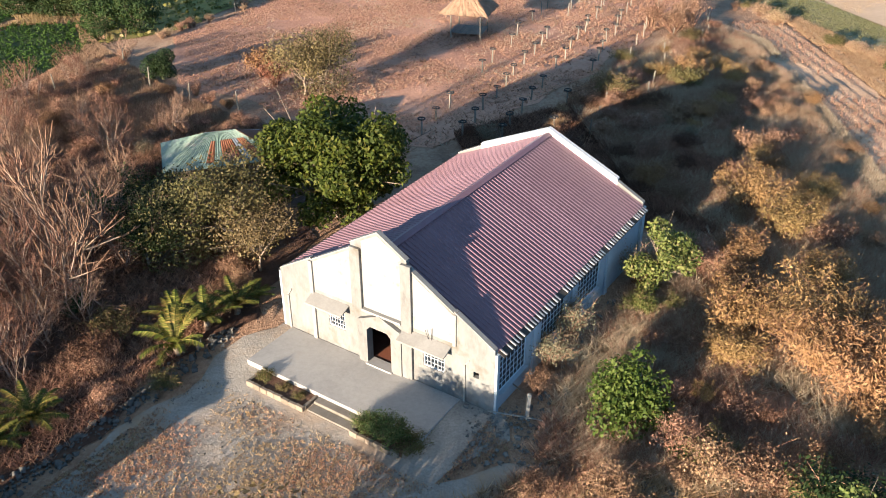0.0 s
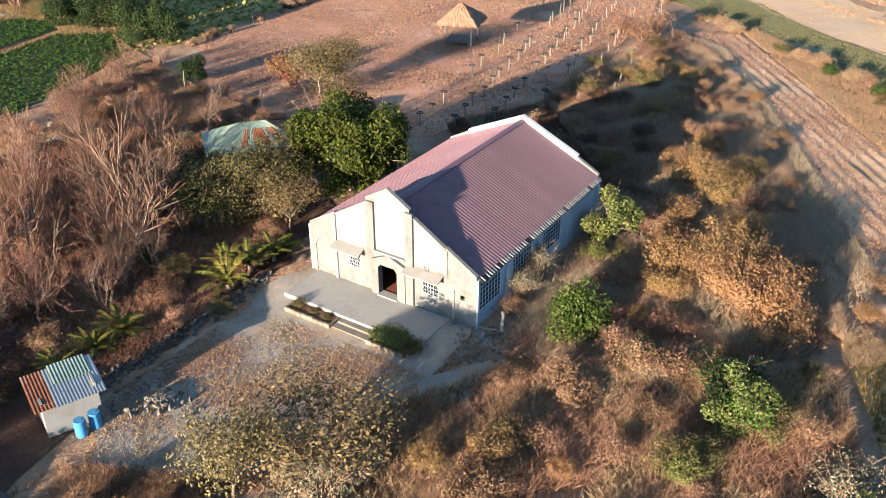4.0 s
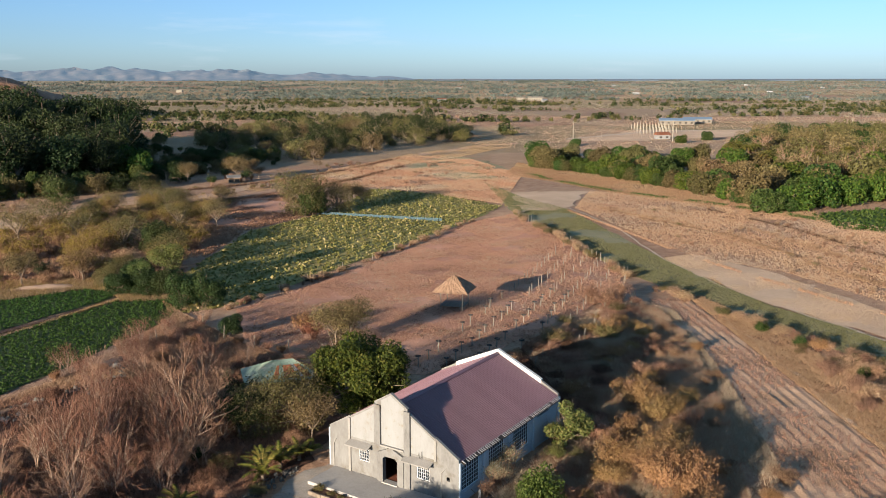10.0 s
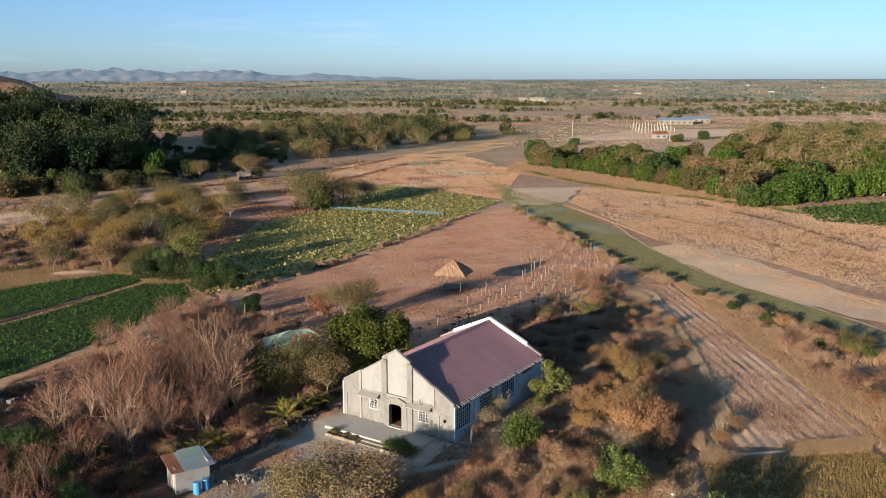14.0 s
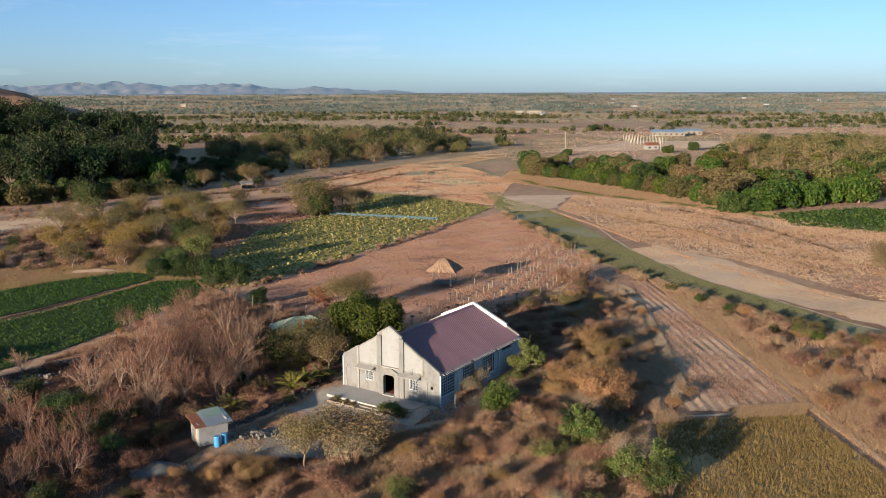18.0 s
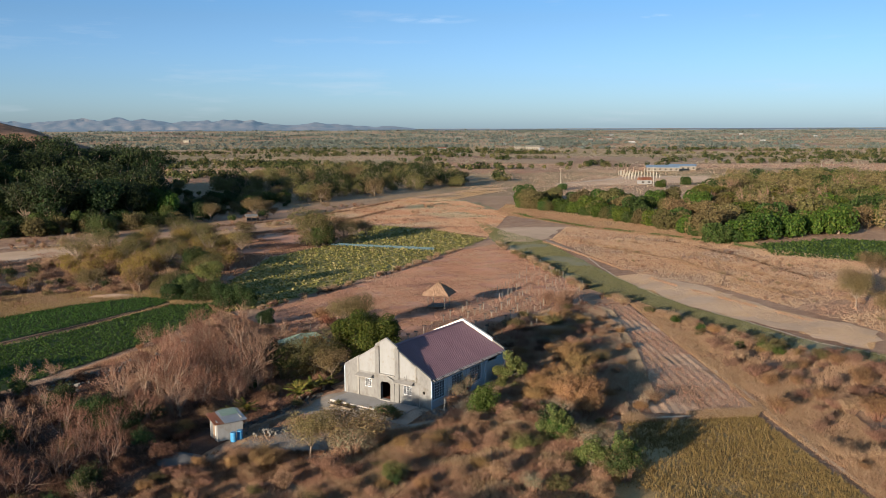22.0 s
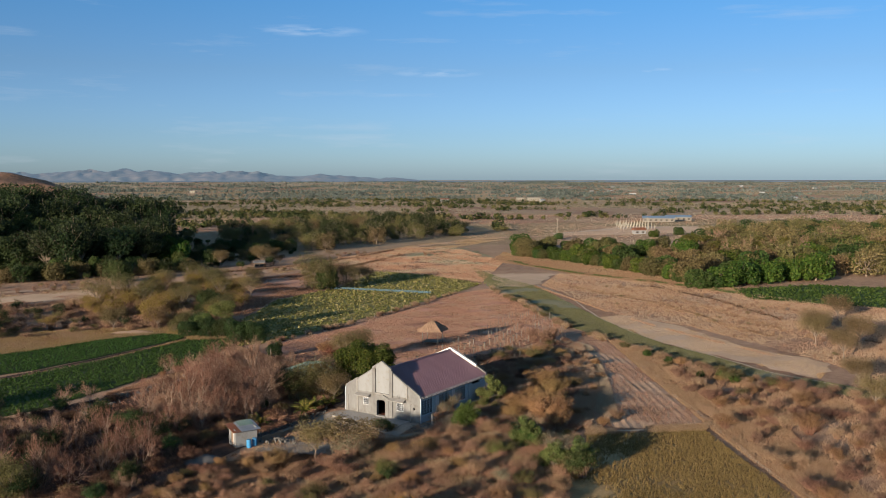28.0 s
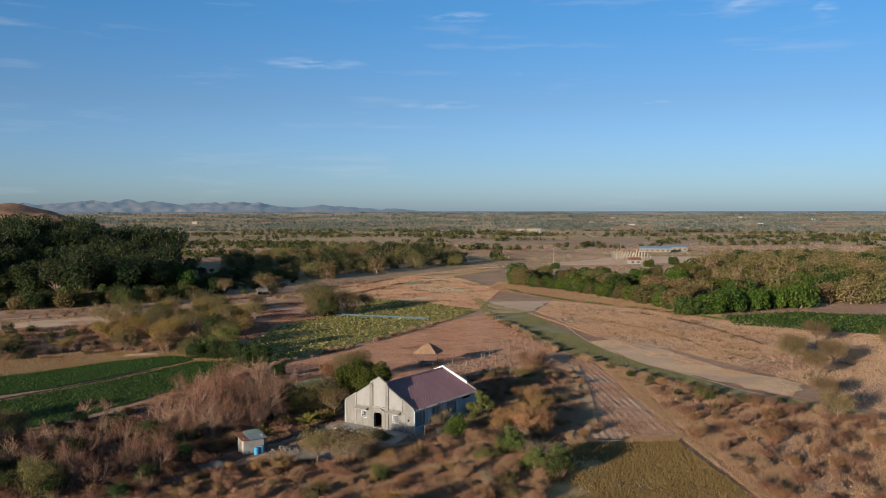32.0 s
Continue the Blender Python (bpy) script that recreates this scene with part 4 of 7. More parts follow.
    # awnings over the front windows
    for x0, x1 in ((1.95, 4.12), (7.2, 9.66)):
        part("awning", awning_mesh(x0, x1), M_CEMENT, root, "sloping grey concrete awning")
    # front windows: three pairs of lights, four high
    for x0, x1, z0, z1 in holes[:2]:
        win = part("window", box(x0 + 0.02, x1 - 0.02, 0.10, 0.108, z0 + 0.02, z1 - 0.02), M_GLASS, root, "white steel window grille with small dark panes")
        fr = bmesh.new()
        for a, b, c, d in ((x0, x1, z0, z0 + 0.05), (x0, x1, z1 - 0.05, z1), (x0, x0 + 0.05, z0 + 0.05, z1 - 0.05), (x1 - 0.05, x1, z0 + 0.05, z1 - 0.05)):
            box(a, b, 0.04, 0.14, c, d, 0, fr)
        part("frame", fr, M_WFRAME, win)
        for k in range(1, 6):
            x = x0 + (x1 - x0) * k / 6
            wd = 0.014 if k % 2 == 0 else 0.007
            part("glazing_bar", box(x - wd, x + wd, 0.045, 0.095, z0 + 0.05, z1 - 0.05), M_WFRAME, win)
        for k in range(1, 4):
            z = z0 + (z1 - z0) * k / 4
            part("glazing_bar", box(x0 + 0.05, x1 - 0.05, 0.05, 0.09, z - 0.008, z + 0.008), M_WFRAME, win)
    # bars left standing in the masonry
    for a, b in (((8.55, -0.05, 2.55), (8.42, -0.15, 3.15)), ((8.68, -0.05, 2.5), (8.7, -0.12, 3.3)), ((9.7, 0.1, 4.3), (10.1, -0.1, 4.75))):
        part("reinforcing_bar", tube([a, b], [0.016, 0.014], 5), M_DARK, root)
    # floor inside and back of the hall
    part("hall_floor", box(t, HW - t, t, HD - t, -0.3, 0.10), M_REDFLOOR, root, "red cement floor")
    return root


def awning_mesh(x0, x1):
    bm = bmesh.new()
    a = [(0.0, 2.70), (-0.66, 2.44), (-0.66, 2.36), (0.0, 2.60)]
    l = [bm.verts.new((x0, y, z)) for y, z in a]
    r = [bm.verts.new((x1, y, z)) for y, z in a]
    bm.faces.new(l)
    bm.faces.new(r[::-1])
    for k in range(4):
        bm.faces.new((l[k], r[k], r[(k + 1) % 4], l[(k + 1) % 4]))
    bmesh.ops.recalc_face_normals(bm, faces=bm.faces)
    bmesh.ops.bevel(bm, geom=bm.edges[:], offset=0.012, segments=1, affect="EDGES")
    return bm


def glass_material():
    m, n, l, p = shader("dusty window glass")
    p.inputs["Base Color"].default_value = (0.018, 0.022, 0.027, 1)
    p.inputs["Roughness"].default_value, p.inputs["Specular IOR Level"].default_value = 0.35, 0.08
    return m


def eave_material():
    m, n, l, p = shader("galvanised eave with dark gaps")
    pos = n.new("ShaderNodeTexCoord").outputs["Object"]
    t = noisy(n, l, pos, 2.5, 4, 0.6)
    rp = ramp(n, [(0.4, (0.25, 0.24, 0.23)), (0.6, (0.55, 0.54, 0.53))])
    l.new(t.outputs["Fac"], rp.inputs["Fac"])
    l.new(rp.outputs["Color"], p.inputs["Base Color"])
    p.inputs["Roughness"].default_value, p.inputs["Metallic"].default_value = 0.4, 0.5
    return m


M_GLASS, M_EAVE = glass_material(), eave_material()
house()


def porch():
    """Slab, steps and block planters before the front."""
    def slab(name, bm, mat, label, cat, kind=""):
        ob = part(name, bm, mat, None, label)
        ob.matrix_world = HOUSE
        return tagged(ob, label, cat, kind=kind)
    slab("porch_slab", box(0.40, 10.15, -3.15, -0.02, -0.6, 0.06, 0.02), M_PORCH, "broom-finished grey concrete porch slab", "porch", "structure")
    slab("porch_step", box(4.78, 7.22, -3.54, -3.155, -0.6, -0.09, 0.02), M_STEP, "worn concrete step below the porch", "step", "structure")
    slab("porch_step", box(4.78, 7.22, -4.0, -3.545, -0.6, -0.22, 0.02), M_STEP, "worn lower concrete step", "step", "structure")
    for x0, x1 in ((1.35, 4.72), (7.28, 10.05)):
        pl = tagged(new("planter"), "low block planter with dry soil beside the steps", "planter")
        pl.matrix_world = HOUSE
        part("soil", box(x0 + 0.15, x1 - 0.15, -4.05, -3.16, -0.6, -0.12), M_LITTER, pl, "dry dark soil")
        rnd = random.Random(int(x0 * 10))
        me = None
        for k in range(int((x1 - x0) / 0.42)):
            b = part("block", box(-0.2, 0.2, -0.075, 0.075, -0.45, 0.0, 0.012), M_BRICK, pl) if me is None else new("block", me)
            me = me or b.data
            b.parent = pl
            b.matrix_local = pose(x0 + 0.21 + k * 0.42, -4.13, -0.02 - 0.05 * rnd.random(), rnd.uniform(-2, 2), rnd.uniform(-2, 2), rnd.uniform(-3, 3))
        for x in (x0 + 0.07, x1 - 0.07):
            for k in range(2):
                b = new("block", me)
                b.parent = pl
                b.matrix_local = pose(x, -3.83 + k * 0.42, -0.03 - 0.04 * rnd.random(), 0, rnd.uniform(-2, 2), 90 + rnd.uniform(-3, 3))


porch()

# ---------------------------------------------------------------- sheds, hut, posts
def sheet_roof(name, a, b, c, d, pitch, rib, material, parent, label=""):
    """A ribbed sheet between the edge a-b (low) and the edge d-c (high)."""
    a, b, c, d = map(Vector, (a, b, c, d))
    up = (b - a).cross(d - a).normalized()
    if up.z < 0:
        up = -up
    bm = bmesh.new()
    n = max(2, round((b - a).length / pitch))
    lo, hi = [], []
    for k in range(2 * n + 1):
        s = k / (2 * n)
        lift = up * (rib if k % 2 else 0)
        lo.append(bm.verts.new(a.lerp(b, s) + lift))
        hi.append(bm.verts.new(d.lerp(c, s) + lift))
    for k in range(2 * n):
        bm.faces.new((lo[k], lo[k + 1], hi[k + 1], hi[k]))
    ob = part(name, bm, material, parent, label)
    m = ob.modifiers.new("thickness", "SOLIDIFY")
    m.thickness = 0.012
    return ob


def yard_shed():
    root = tagged(new("shed"), "small white block privy with a patched rusty tin roof", "shed")
    a = math.atan2(1.7, 2.2)
    root.matrix_world = pose(-20.2, 22.1, h(-20.2, 22.1) - 0.02, 0, 0, math.degrees(a))
    w, d, t = 2.6, 2.0, 0.12
    for nm, q in (("wall", (0, w, 0, t)), ("wall", (0, w, d - t, d)), ("wall", (w - t, w, t, d - t))):
        part(nm, box(*q, -0.1, 1.95 if q[2] == 0 else 2.15, 0.01), M_WHITEP, root)
    bm = box(0, t, t, 0.55, -0.1, 2.05)
    box(0, t, 1.3, d - t, -0.1, 2.05, 0, bm)
    box(0, t, 0.55, 1.3, 1.85, 2.05, 0, bm)
    part("wall", bm, M_WHITEP, root)
    door = part("door", box(0.02, 0.06, 0.57, 1.28, 0.0, 1.84, 0.008), M_WOOD, root, "grey weathered board door")
    part("door_frame", box(-0.02, 0.0, 0.48, 0.55, 0.0, 1.9), M_WFRAME, door)
    part("floor_slab", box(-0.5, w + 0.1, -0.15, d + 0.1, -0.25, 0.02, 0.02), M_CEMENT, root)
    sheet_roof("roof_sheet", (-0.35, -0.3, 1.88), (w * 0.30, -0.3, 1.88), (w * 0.30, d + 0.35, 2.32), (-0.35, d + 0.35, 2.32), 0.16, 0.03, M_RUST, root, "rust-brown patched tin sheet")
    sheet_roof("roof_sheet", (w * 0.24, -0.38, 1.89), (w + 0.35, -0.38, 1.89), (w + 0.35, d + 0.30, 2.35), (w * 0.24, d + 0.30, 2.35), 0.16, 0.03, M_GALV, root, "bright galvanised sheet")
    sheet_roof("roof_sheet", (w * 0.35, d * 0.55, 2.17), (w + 0.1, d * 0.55, 2.17), (w + 0.1, d + 0.42, 2.42), (w * 0.35, d + 0.42, 2.42), 0.16, 0.03, M_GTIN, root, "faded green tin sheet")
    for y in (-0.2, d + 0.2):
        part("rafter", box(-0.3, w + 0.3, y - 0.03, y + 0.03, 1.83 if y < 0 else 2.22, 1.89 if y < 0 else 2.28), M_WOOD, root)
    return root


def drum(x, y):
    root = tagged(new("water_drum"), "blue plastic water drum beside the shed", "drum", "water drums")
    root.matrix_world = pose(x, y, h(x, y), 0, 0, 30)
    prof = [(0.0, 0.27), (0.03, 0.29), (0.28, 0.285), (0.30, 0.30), (0.33, 0.285), (0.58, 0.285), (0.60, 0.30), (0.63, 0.285), (0.86, 0.29), (0.90, 0.275)]
    bm = tube([(0, 0, z) for z, _ in prof], [r for _, r in prof], 18)
    part("body", bm, M_BLUEDRUM, root, smooth_shade=False)
    part("lid", tube([(0, 0, 0.901), (0, 0, 0.93)], [0.28, 0.27], 18), M_BLUEDRUM, root)
    part("cap", tube([(0.14, 0, 0.93), (0.14, 0, 0.96)], [0.04, 0.04], 8), M_DARK, root)


yard_shed()
drum(-18.75, 22.45)
drum(-18.3, 23.05)


def tin_house():
    root = tagged(new("field_house"), "low hut under a patched hipped tin roof", "hut")
    root.matrix_world = pose(-18.1, 55.4, h(-18.1, 55.4), 0, 0, 20)
    w, d, e, r = 3.9, 2.5, 1.6, 3.0
    part("wall", box(-w + 0.5, w - 0.5, -d + 0.5, -d + 0.58, 0, e + 0.15), M_WOOD, root)
    part("wall", box(-w + 0.5, w - 0.5, d - 0.58, d - 0.5, 0, e + 0.15), M_WOOD, root)
    part("wall", box(-w + 0.5, -w + 0.58, -d + 0.58, d - 0.58, 0, e + 0.15), M_WOOD, root)
    part("wall", box(w - 0.58, w - 0.5, -d + 0.58, d - 0.58, 0, e + 0.15), M_WOOD, root)
    for a, b, c, dd, m, lb in (((-w, -d, e), (w, -d, e), (1.0, 0, r), (-1.0, 0, r), M_GTIN, "faded green tin slope"), ((w, d, e), (-w, d, e), (-1.0, 0, r), (1.0, 0, r), M_GALV, "grey tin slope"),
                               ((-w, d, e), (-w, -d, e), (-1.0, 0, r), (-1.0, 0, r), M_GTIN, "green tin hip"), ((w, -d, e), (w, d, e), (1.0, 0, r), (1.0, 0, r), M_RUST, "rusted tin hip")):
        sheet_roof("roof_slope", a, b, c, dd, 0.22, 0.03, m, root, lb)
    for x0, x1, m in ((-0.1, 1.2, M_RUST), (1.25, 1.75, M_GALV), (1.8, 2.6, M_RUST), (-1.2, -0.7, M_RUST)):
        s0, s1 = 0.12, 0.72
        zz = lambda s: e + (r - e) * s + 0.05
        yy = lambda s: -d + d * s
        sheet_roof("roof_patch", (x0, yy(s0), zz(s0)), (x1, yy(s0), zz(s0)), (x1 * 0.55, yy(s1), zz(s1)), (x0 * 0.55, yy(s1), zz(s1)), 0.22, 0.03, m, root, "loose patching sheet")


tin_house()


def nipa_hut():
    root = tagged(new("thatched_hut"), "open field hut with a palm-thatched pyramid roof on bamboo posts", "hut")
    gz = h(-2.4, 89.6)
    root.matrix_world = pose(-2.4, 89.6, gz, 0, 0, -14)
    e, top = 2.65, 4.45
    rng = np.random.default_rng(5)
    hw = 1.95
    for s in range(4):
        bm = bmesh.new()
        n, rows = 18, 7
        g = []
        for j in range(rows + 1):
            f = j / rows
            z = top + 0.05 - (top - e) * f ** 1.08
            wdt = 0.10 + (hw + 0.35) * f
            g.append([bm.verts.new((wdt * (2 * i / n - 1) + rng.normal(0, 0.02), -wdt - rng.uniform(0, 0.08) * (j > 0), z + rng.normal(0, 0.035) - (rng.uniform(0, 0.18) if j == rows else 0))) for i in range(n + 1)])
        for j in range(rows):
            for i in range(n):
                bm.faces.new((g[j][i], g[j + 1][i], g[j + 1][i + 1], g[j][i + 1]))
        ob = part("thatch_slope", bm, M_THATCH, root)
        ob.matrix_local = pose(0, 0, 0, 0, 0, 90 * s)
        ob.modifiers.new("thickness", "SOLIDIFY").thickness = 0.10
    part("roof_cap", tube([(0, 0, top - 0.1), (0, 0, top + 0.18)], [0.32, 0.10], 10), M_THATCH, root)
    for x in (-1.5, 1.5):
        for y in (-1.5, 1.5):
            part("post", tube([(x, y, -0.2), (x, y, e + 0.55)], [0.075, 0.06], 7), M_POST, root)
    for k in (-1.5, 1.5):
        part("beam", tube([(-1.7, k, e + 0.05), (1.7, k, e + 0.05)], [0.05, 0.05], 6), M_POST, root)
        part("beam", tube([(k, -1.7, e + 0.0), (k, 1.7, e + 0.0)], [0.05, 0.05], 6), M_POST, root)
        part("rail", tube([(k, -1.5, 0.75), (k, 1.5, 0.75)], [0.04, 0.04], 6), M_POST, root)
    for i in range(13):
        x = -1.5 + i * 0.25
        part("floor_slat", box(x - 0.1, x + 0.1, -1.5, 1.5, 0.55, 0.58), M_POST, root)


nipa_hut()


def post_things():
    rnd = random.Random(11)
    tyre_post = tagged(new("vine_post"), "concrete vine post with an old tyre ring on top", "post", "vine posts")
    part("pole", box(-0.055, 0.055, -0.055, 0.055, -0.2, 1.35, 0.01), M_POST, tyre_post)
    bm = bmesh.new()
    ring = []
    for i in range(14):
        a = 2 * math.pi * i / 14
        ring.append([bm.verts.new((math.cos(a) * (0.27 + 0.055 * math.cos(b)), math.sin(a) * (0.27 + 0.055 * math.cos(b)), 1.32 + 0.055 * math.sin(b))) for b in (0.8, 2.4, 3.9, 5.5)])
    for i in range(14):
        for j in range(4):
            bm.faces.new((ring[i][j], ring[(i + 1) % 14][j], ring[(i + 1) % 14][(j + 1) % 4], ring[i][(j + 1) % 4]))
    part("tyre", bm, M_RUBBER, tyre_post, "dark old tyre")
    part("crossbar", box(-0.27, 0.27, -0.02, 0.02, 1.28, 1.31), M_RUBBER, tyre_post)
    bare_post = tagged(new("vine_post"), "bare pale vine post standing in the dry lot", "post", "vine posts")
    part("pole", tube([(0, 0, -0.2), (0.01, 0, 0.7), (0, 0.01, 1.5)], [0.06, 0.055, 0.05], 6), M_POST, bare_post)
    fence_post = tagged(new("fence_post"), "pale wooden fence post along the lot edge", "post", "fence posts")
    part("pole", tube([(0, 0, -0.2), (0.02, 0.01, 0.8), (-0.01, 0, 1.6)], [0.065, 0.06, 0.05], 6), M_POST, fence_post)
    used = set()

    def put(proto, x, y, s=1.0):
        m = pose(x, y, h(x, y), rnd.uniform(-4, 4), rnd.uniform(-4, 4), rnd.uniform(0, 360))
        if proto not in used:
            used.add(proto)
            proto.matrix_world = m
        else:
            copy_thing(proto, m @ Matrix.Diagonal((1, 1, s, 1)))
    def fence_x(y):
        return 24.6 + (8.2 - 24.6) * (y - 114.9) / (178.7 - 114.9)
    for k in range(7):
        for i in range(30):
            x, y = -5.3 + 2.9 * k + 0.28 * 3.1 * i + rnd.uniform(-0.2, 0.2), 62.5 - 0.6 * k + 0.955 * 3.1 * i + rnd.uniform(-0.3, 0.3)
            if k == 6 and y < 84 or k == 5 and y < 70 or y > 152 or (y > 105 and x > fence_x(y) - 1.5) or x > 24 or rnd.random() < 0.10:
                continue
            if abs(x + 2.4) < 3 and abs(y - 89.6) < 3:
                continue
            put(tyre_post if y < 97 and k < 4 else bare_post, x, y, rnd.uniform(0.75, 1.05))
    n = 34
    for i in range(n + 1):
        y = 114.0 + (178.7 - 114.9) * i / n
        put(fence_post, fence_x(y) + rnd.uniform(-0.2, 0.2), y, rnd.uniform(0.75, 1.1))
    for i in range(9):
        put(fence_post, -1.3 - 3.4 * i + rnd.uniform(-0.3, 0.3), 166.5 - 8.6 * i, rnd.uniform(0.6, 0.9))
    for x, y in ((-33.5, 78), (-29, 72), (-24.5, 68.5), (-20, 66.5), (-36.5, 70.5), (-31, 63), (-27, 58), (-34, 58)):
        put(fence_post, x, y, rnd.uniform(0.9, 1.15))
    # leaning stake and rails by the house corner
    st = tagged(new("stake"), "leaning grey stake with fallen rails by the house corner", "post")
    st.matrix_world = pose(1.35, 31.3, h(1.35, 31.3), 0, 3, 20)
    part("pole", box(-0.07, 0.07, -0.07, 0.07, -0.2, 1.35, 0.015), M_CEMENT, st)
    part("rail", tube([(-1.6, 0.5, 0.35), (0.1, -0.1, 0.12), (0.9, -0.5, 0.05)], [0.035, 0.035, 0.03], 6), M_CEMENT, st)
    part("rail", tube([(-0.9, 2.4, 1.25), (0.3, 1.5, 0.3)], [0.03, 0.03], 6), M_POST, st)


post_things()


def crop_net():
    """Low blue net fence across the vine field."""
    a, b = Vector((-37.6, 174.5)), Vector((-7.9, 165.6))
    root = tagged(new("net_fence"), "low blue net fence across the vine field", "fence")
    n = 16
    v = []
    for i in range(n + 1):
        p = a.lerp(b, i / n)
        z = h(p.x, p.y)
        v += [(p.x, p.y, z + 0.15), (p.x, p.y + 0.05, z + 0.72 + (0.06 if i % 2 else 0))]
        part("stake", tube([(p.x, p.y + 0.06, z - 0.1), (p.x, p.y + 0.06, z + 1.2)], [0.03, 0.025], 5), M_POST, root)
    ob = mesh_object("net", v, [(2 * i, 2 * i + 2, 2 * i + 3, 2 * i + 1) for i in range(n)], M_NET, root, "blue plastic netting")
    ob.modifiers.new("thickness", "SOLIDIFY").thickness = 0.02


M_NET = surface("blue netting", [(0.3, (0.05, 0.10, 0.13)), (0.7, (0.08, 0.15, 0.19))], 0.8, 8.0, rough=0.7, bump=0.1)
nn_, nl_ = M_NET.node_tree.nodes, M_NET.node_tree.links
see, half = nn_.new("ShaderNodeBsdfTransparent"), nn_.new("ShaderNodeMixShader")
half.inputs[0].default_value = 0.55
nl_.new(nn_["Principled BSDF"].outputs[0], half.inputs[1])
nl_.new(see.outputs[0], half.inputs[2])
nl_.new(half.outputs[0], nn_["Material Output"].inputs[0])
crop_net()


def stones():
    rnd = random.Random(21)
    protos = []
    for k in range(4):
        bm = bmesh.new()
        bmesh.ops.create_icosphere(bm, subdivisions=1, radius=0.5)
        for v in bm.verts:
            v.co *= 0.75 + 0.5 * rnd.random()
            v.co.z *= 0.6
        me = bpy.data.meshes.new("stone")
        bm.to_mesh(me)
        bm.free()
        me.materials.append(M_STONE)
        protos.append(me)
    heap = tagged(new("rubble_heap"), "heap of pale broken concrete on the yard edge", "rubble")
    heap.location = (-16.1, 24.7, h(-16.1, 24.7))
    for k in range(70):
        r, a = abs(rnd.gauss(0, 1)), rnd.uniform(0, 6.28)
        s = rnd.uniform(0.15, 0.42)
        o = new("stone", protos[k % 4])
        o.parent = heap
        o.matrix_local = pose(1.2 * r * math.cos(a) * 1.3, 0.7 * r * math.sin(a), max(0, 0.35 - 0.2 * r) + 0.05, rnd.uniform(0, 90), rnd.uniform(0, 90), rnd.uniform(0, 360)) @ Matrix.Diagonal((s, s, s * 0.7, 1))
    side = tagged(new("rubble_heap"), "scattered rubble along the side wall", "rubble")
    side.location = (3.2, 34.4, h(3.2, 34.4))
    for k in range(90):
        t = rnd.uniform(-3, 7)
        q = rnd.gauss(0.0, 0.55)
        s = rnd.uniform(0.10, 0.38)
        o = new("stone", protos[k % 4])
        o.parent = side
        o.matrix_local = pose(0.512 * t + 0.86 * q, 0.859 * t - 0.51 * q, 0.04, rnd.uniform(0, 90), rnd.uniform(0, 90), rnd.uniform(0, 360)) @ Matrix.Diagonal((s, s, s * 0.7, 1))
    bank = tagged(new("stone_bank"), "line of loose dark stones along the field cut", "rubble")
    bank.location = (-40, 50, h(-40, 50))
    for k in range(160):
        t = rnd.uniform(-17, 13)
        q = rnd.gauss(0, 1.1)
        s = rnd.uniform(0.25, 0.85)
        x, y = 0.34 * t + 0.94 * q, 0.94 * t - 0.34 * q
        o = new("stone", protos[k % 4])
        o.parent = bank
        o.matrix_local = pose(x, y, h(-40 + x, 50 + y) - h(-40, 50) + 0.05, rnd.uniform(0, 90), rnd.uniform(0, 90), rnd.uniform(0, 360)) @ Matrix.Diagonal((s, s, s * 0.7, 1))
    # heap of dark sand by the shed
    v, f, n, rr = [], [], 22, 6
    for j in range(rr + 1):
        for i in range(n):
            a = 2 * math.pi * i / n
            r = 2.0 * j / rr * (1 + 0.15 * noise.noise((math.cos(a) * 2, math.sin(a) * 2, 1)))
            v.append((1.25 * r * math.cos(a), 0.9 * r * math.sin(a), 0.85 * (1 - (j / rr) ** 1.3) + 0.05 * noise.noise((a, j, 2)) - (0.1 if j == rr else 0)))
    for j in range(rr):
        for i in range(n):
            f.append((j * n + i, j * n + (i + 1) % n, (j + 1) * n + (i + 1) % n, (j + 1) * n + i))
    s = mesh_object("sand_pile", v, f, M_SAND, None, "", False)
    s.location = (-22.2, 17.2, h(-22.2, 17.2))
    tagged(s, "heap of grey sand on the ground near the shed", "sand heap")


stones()


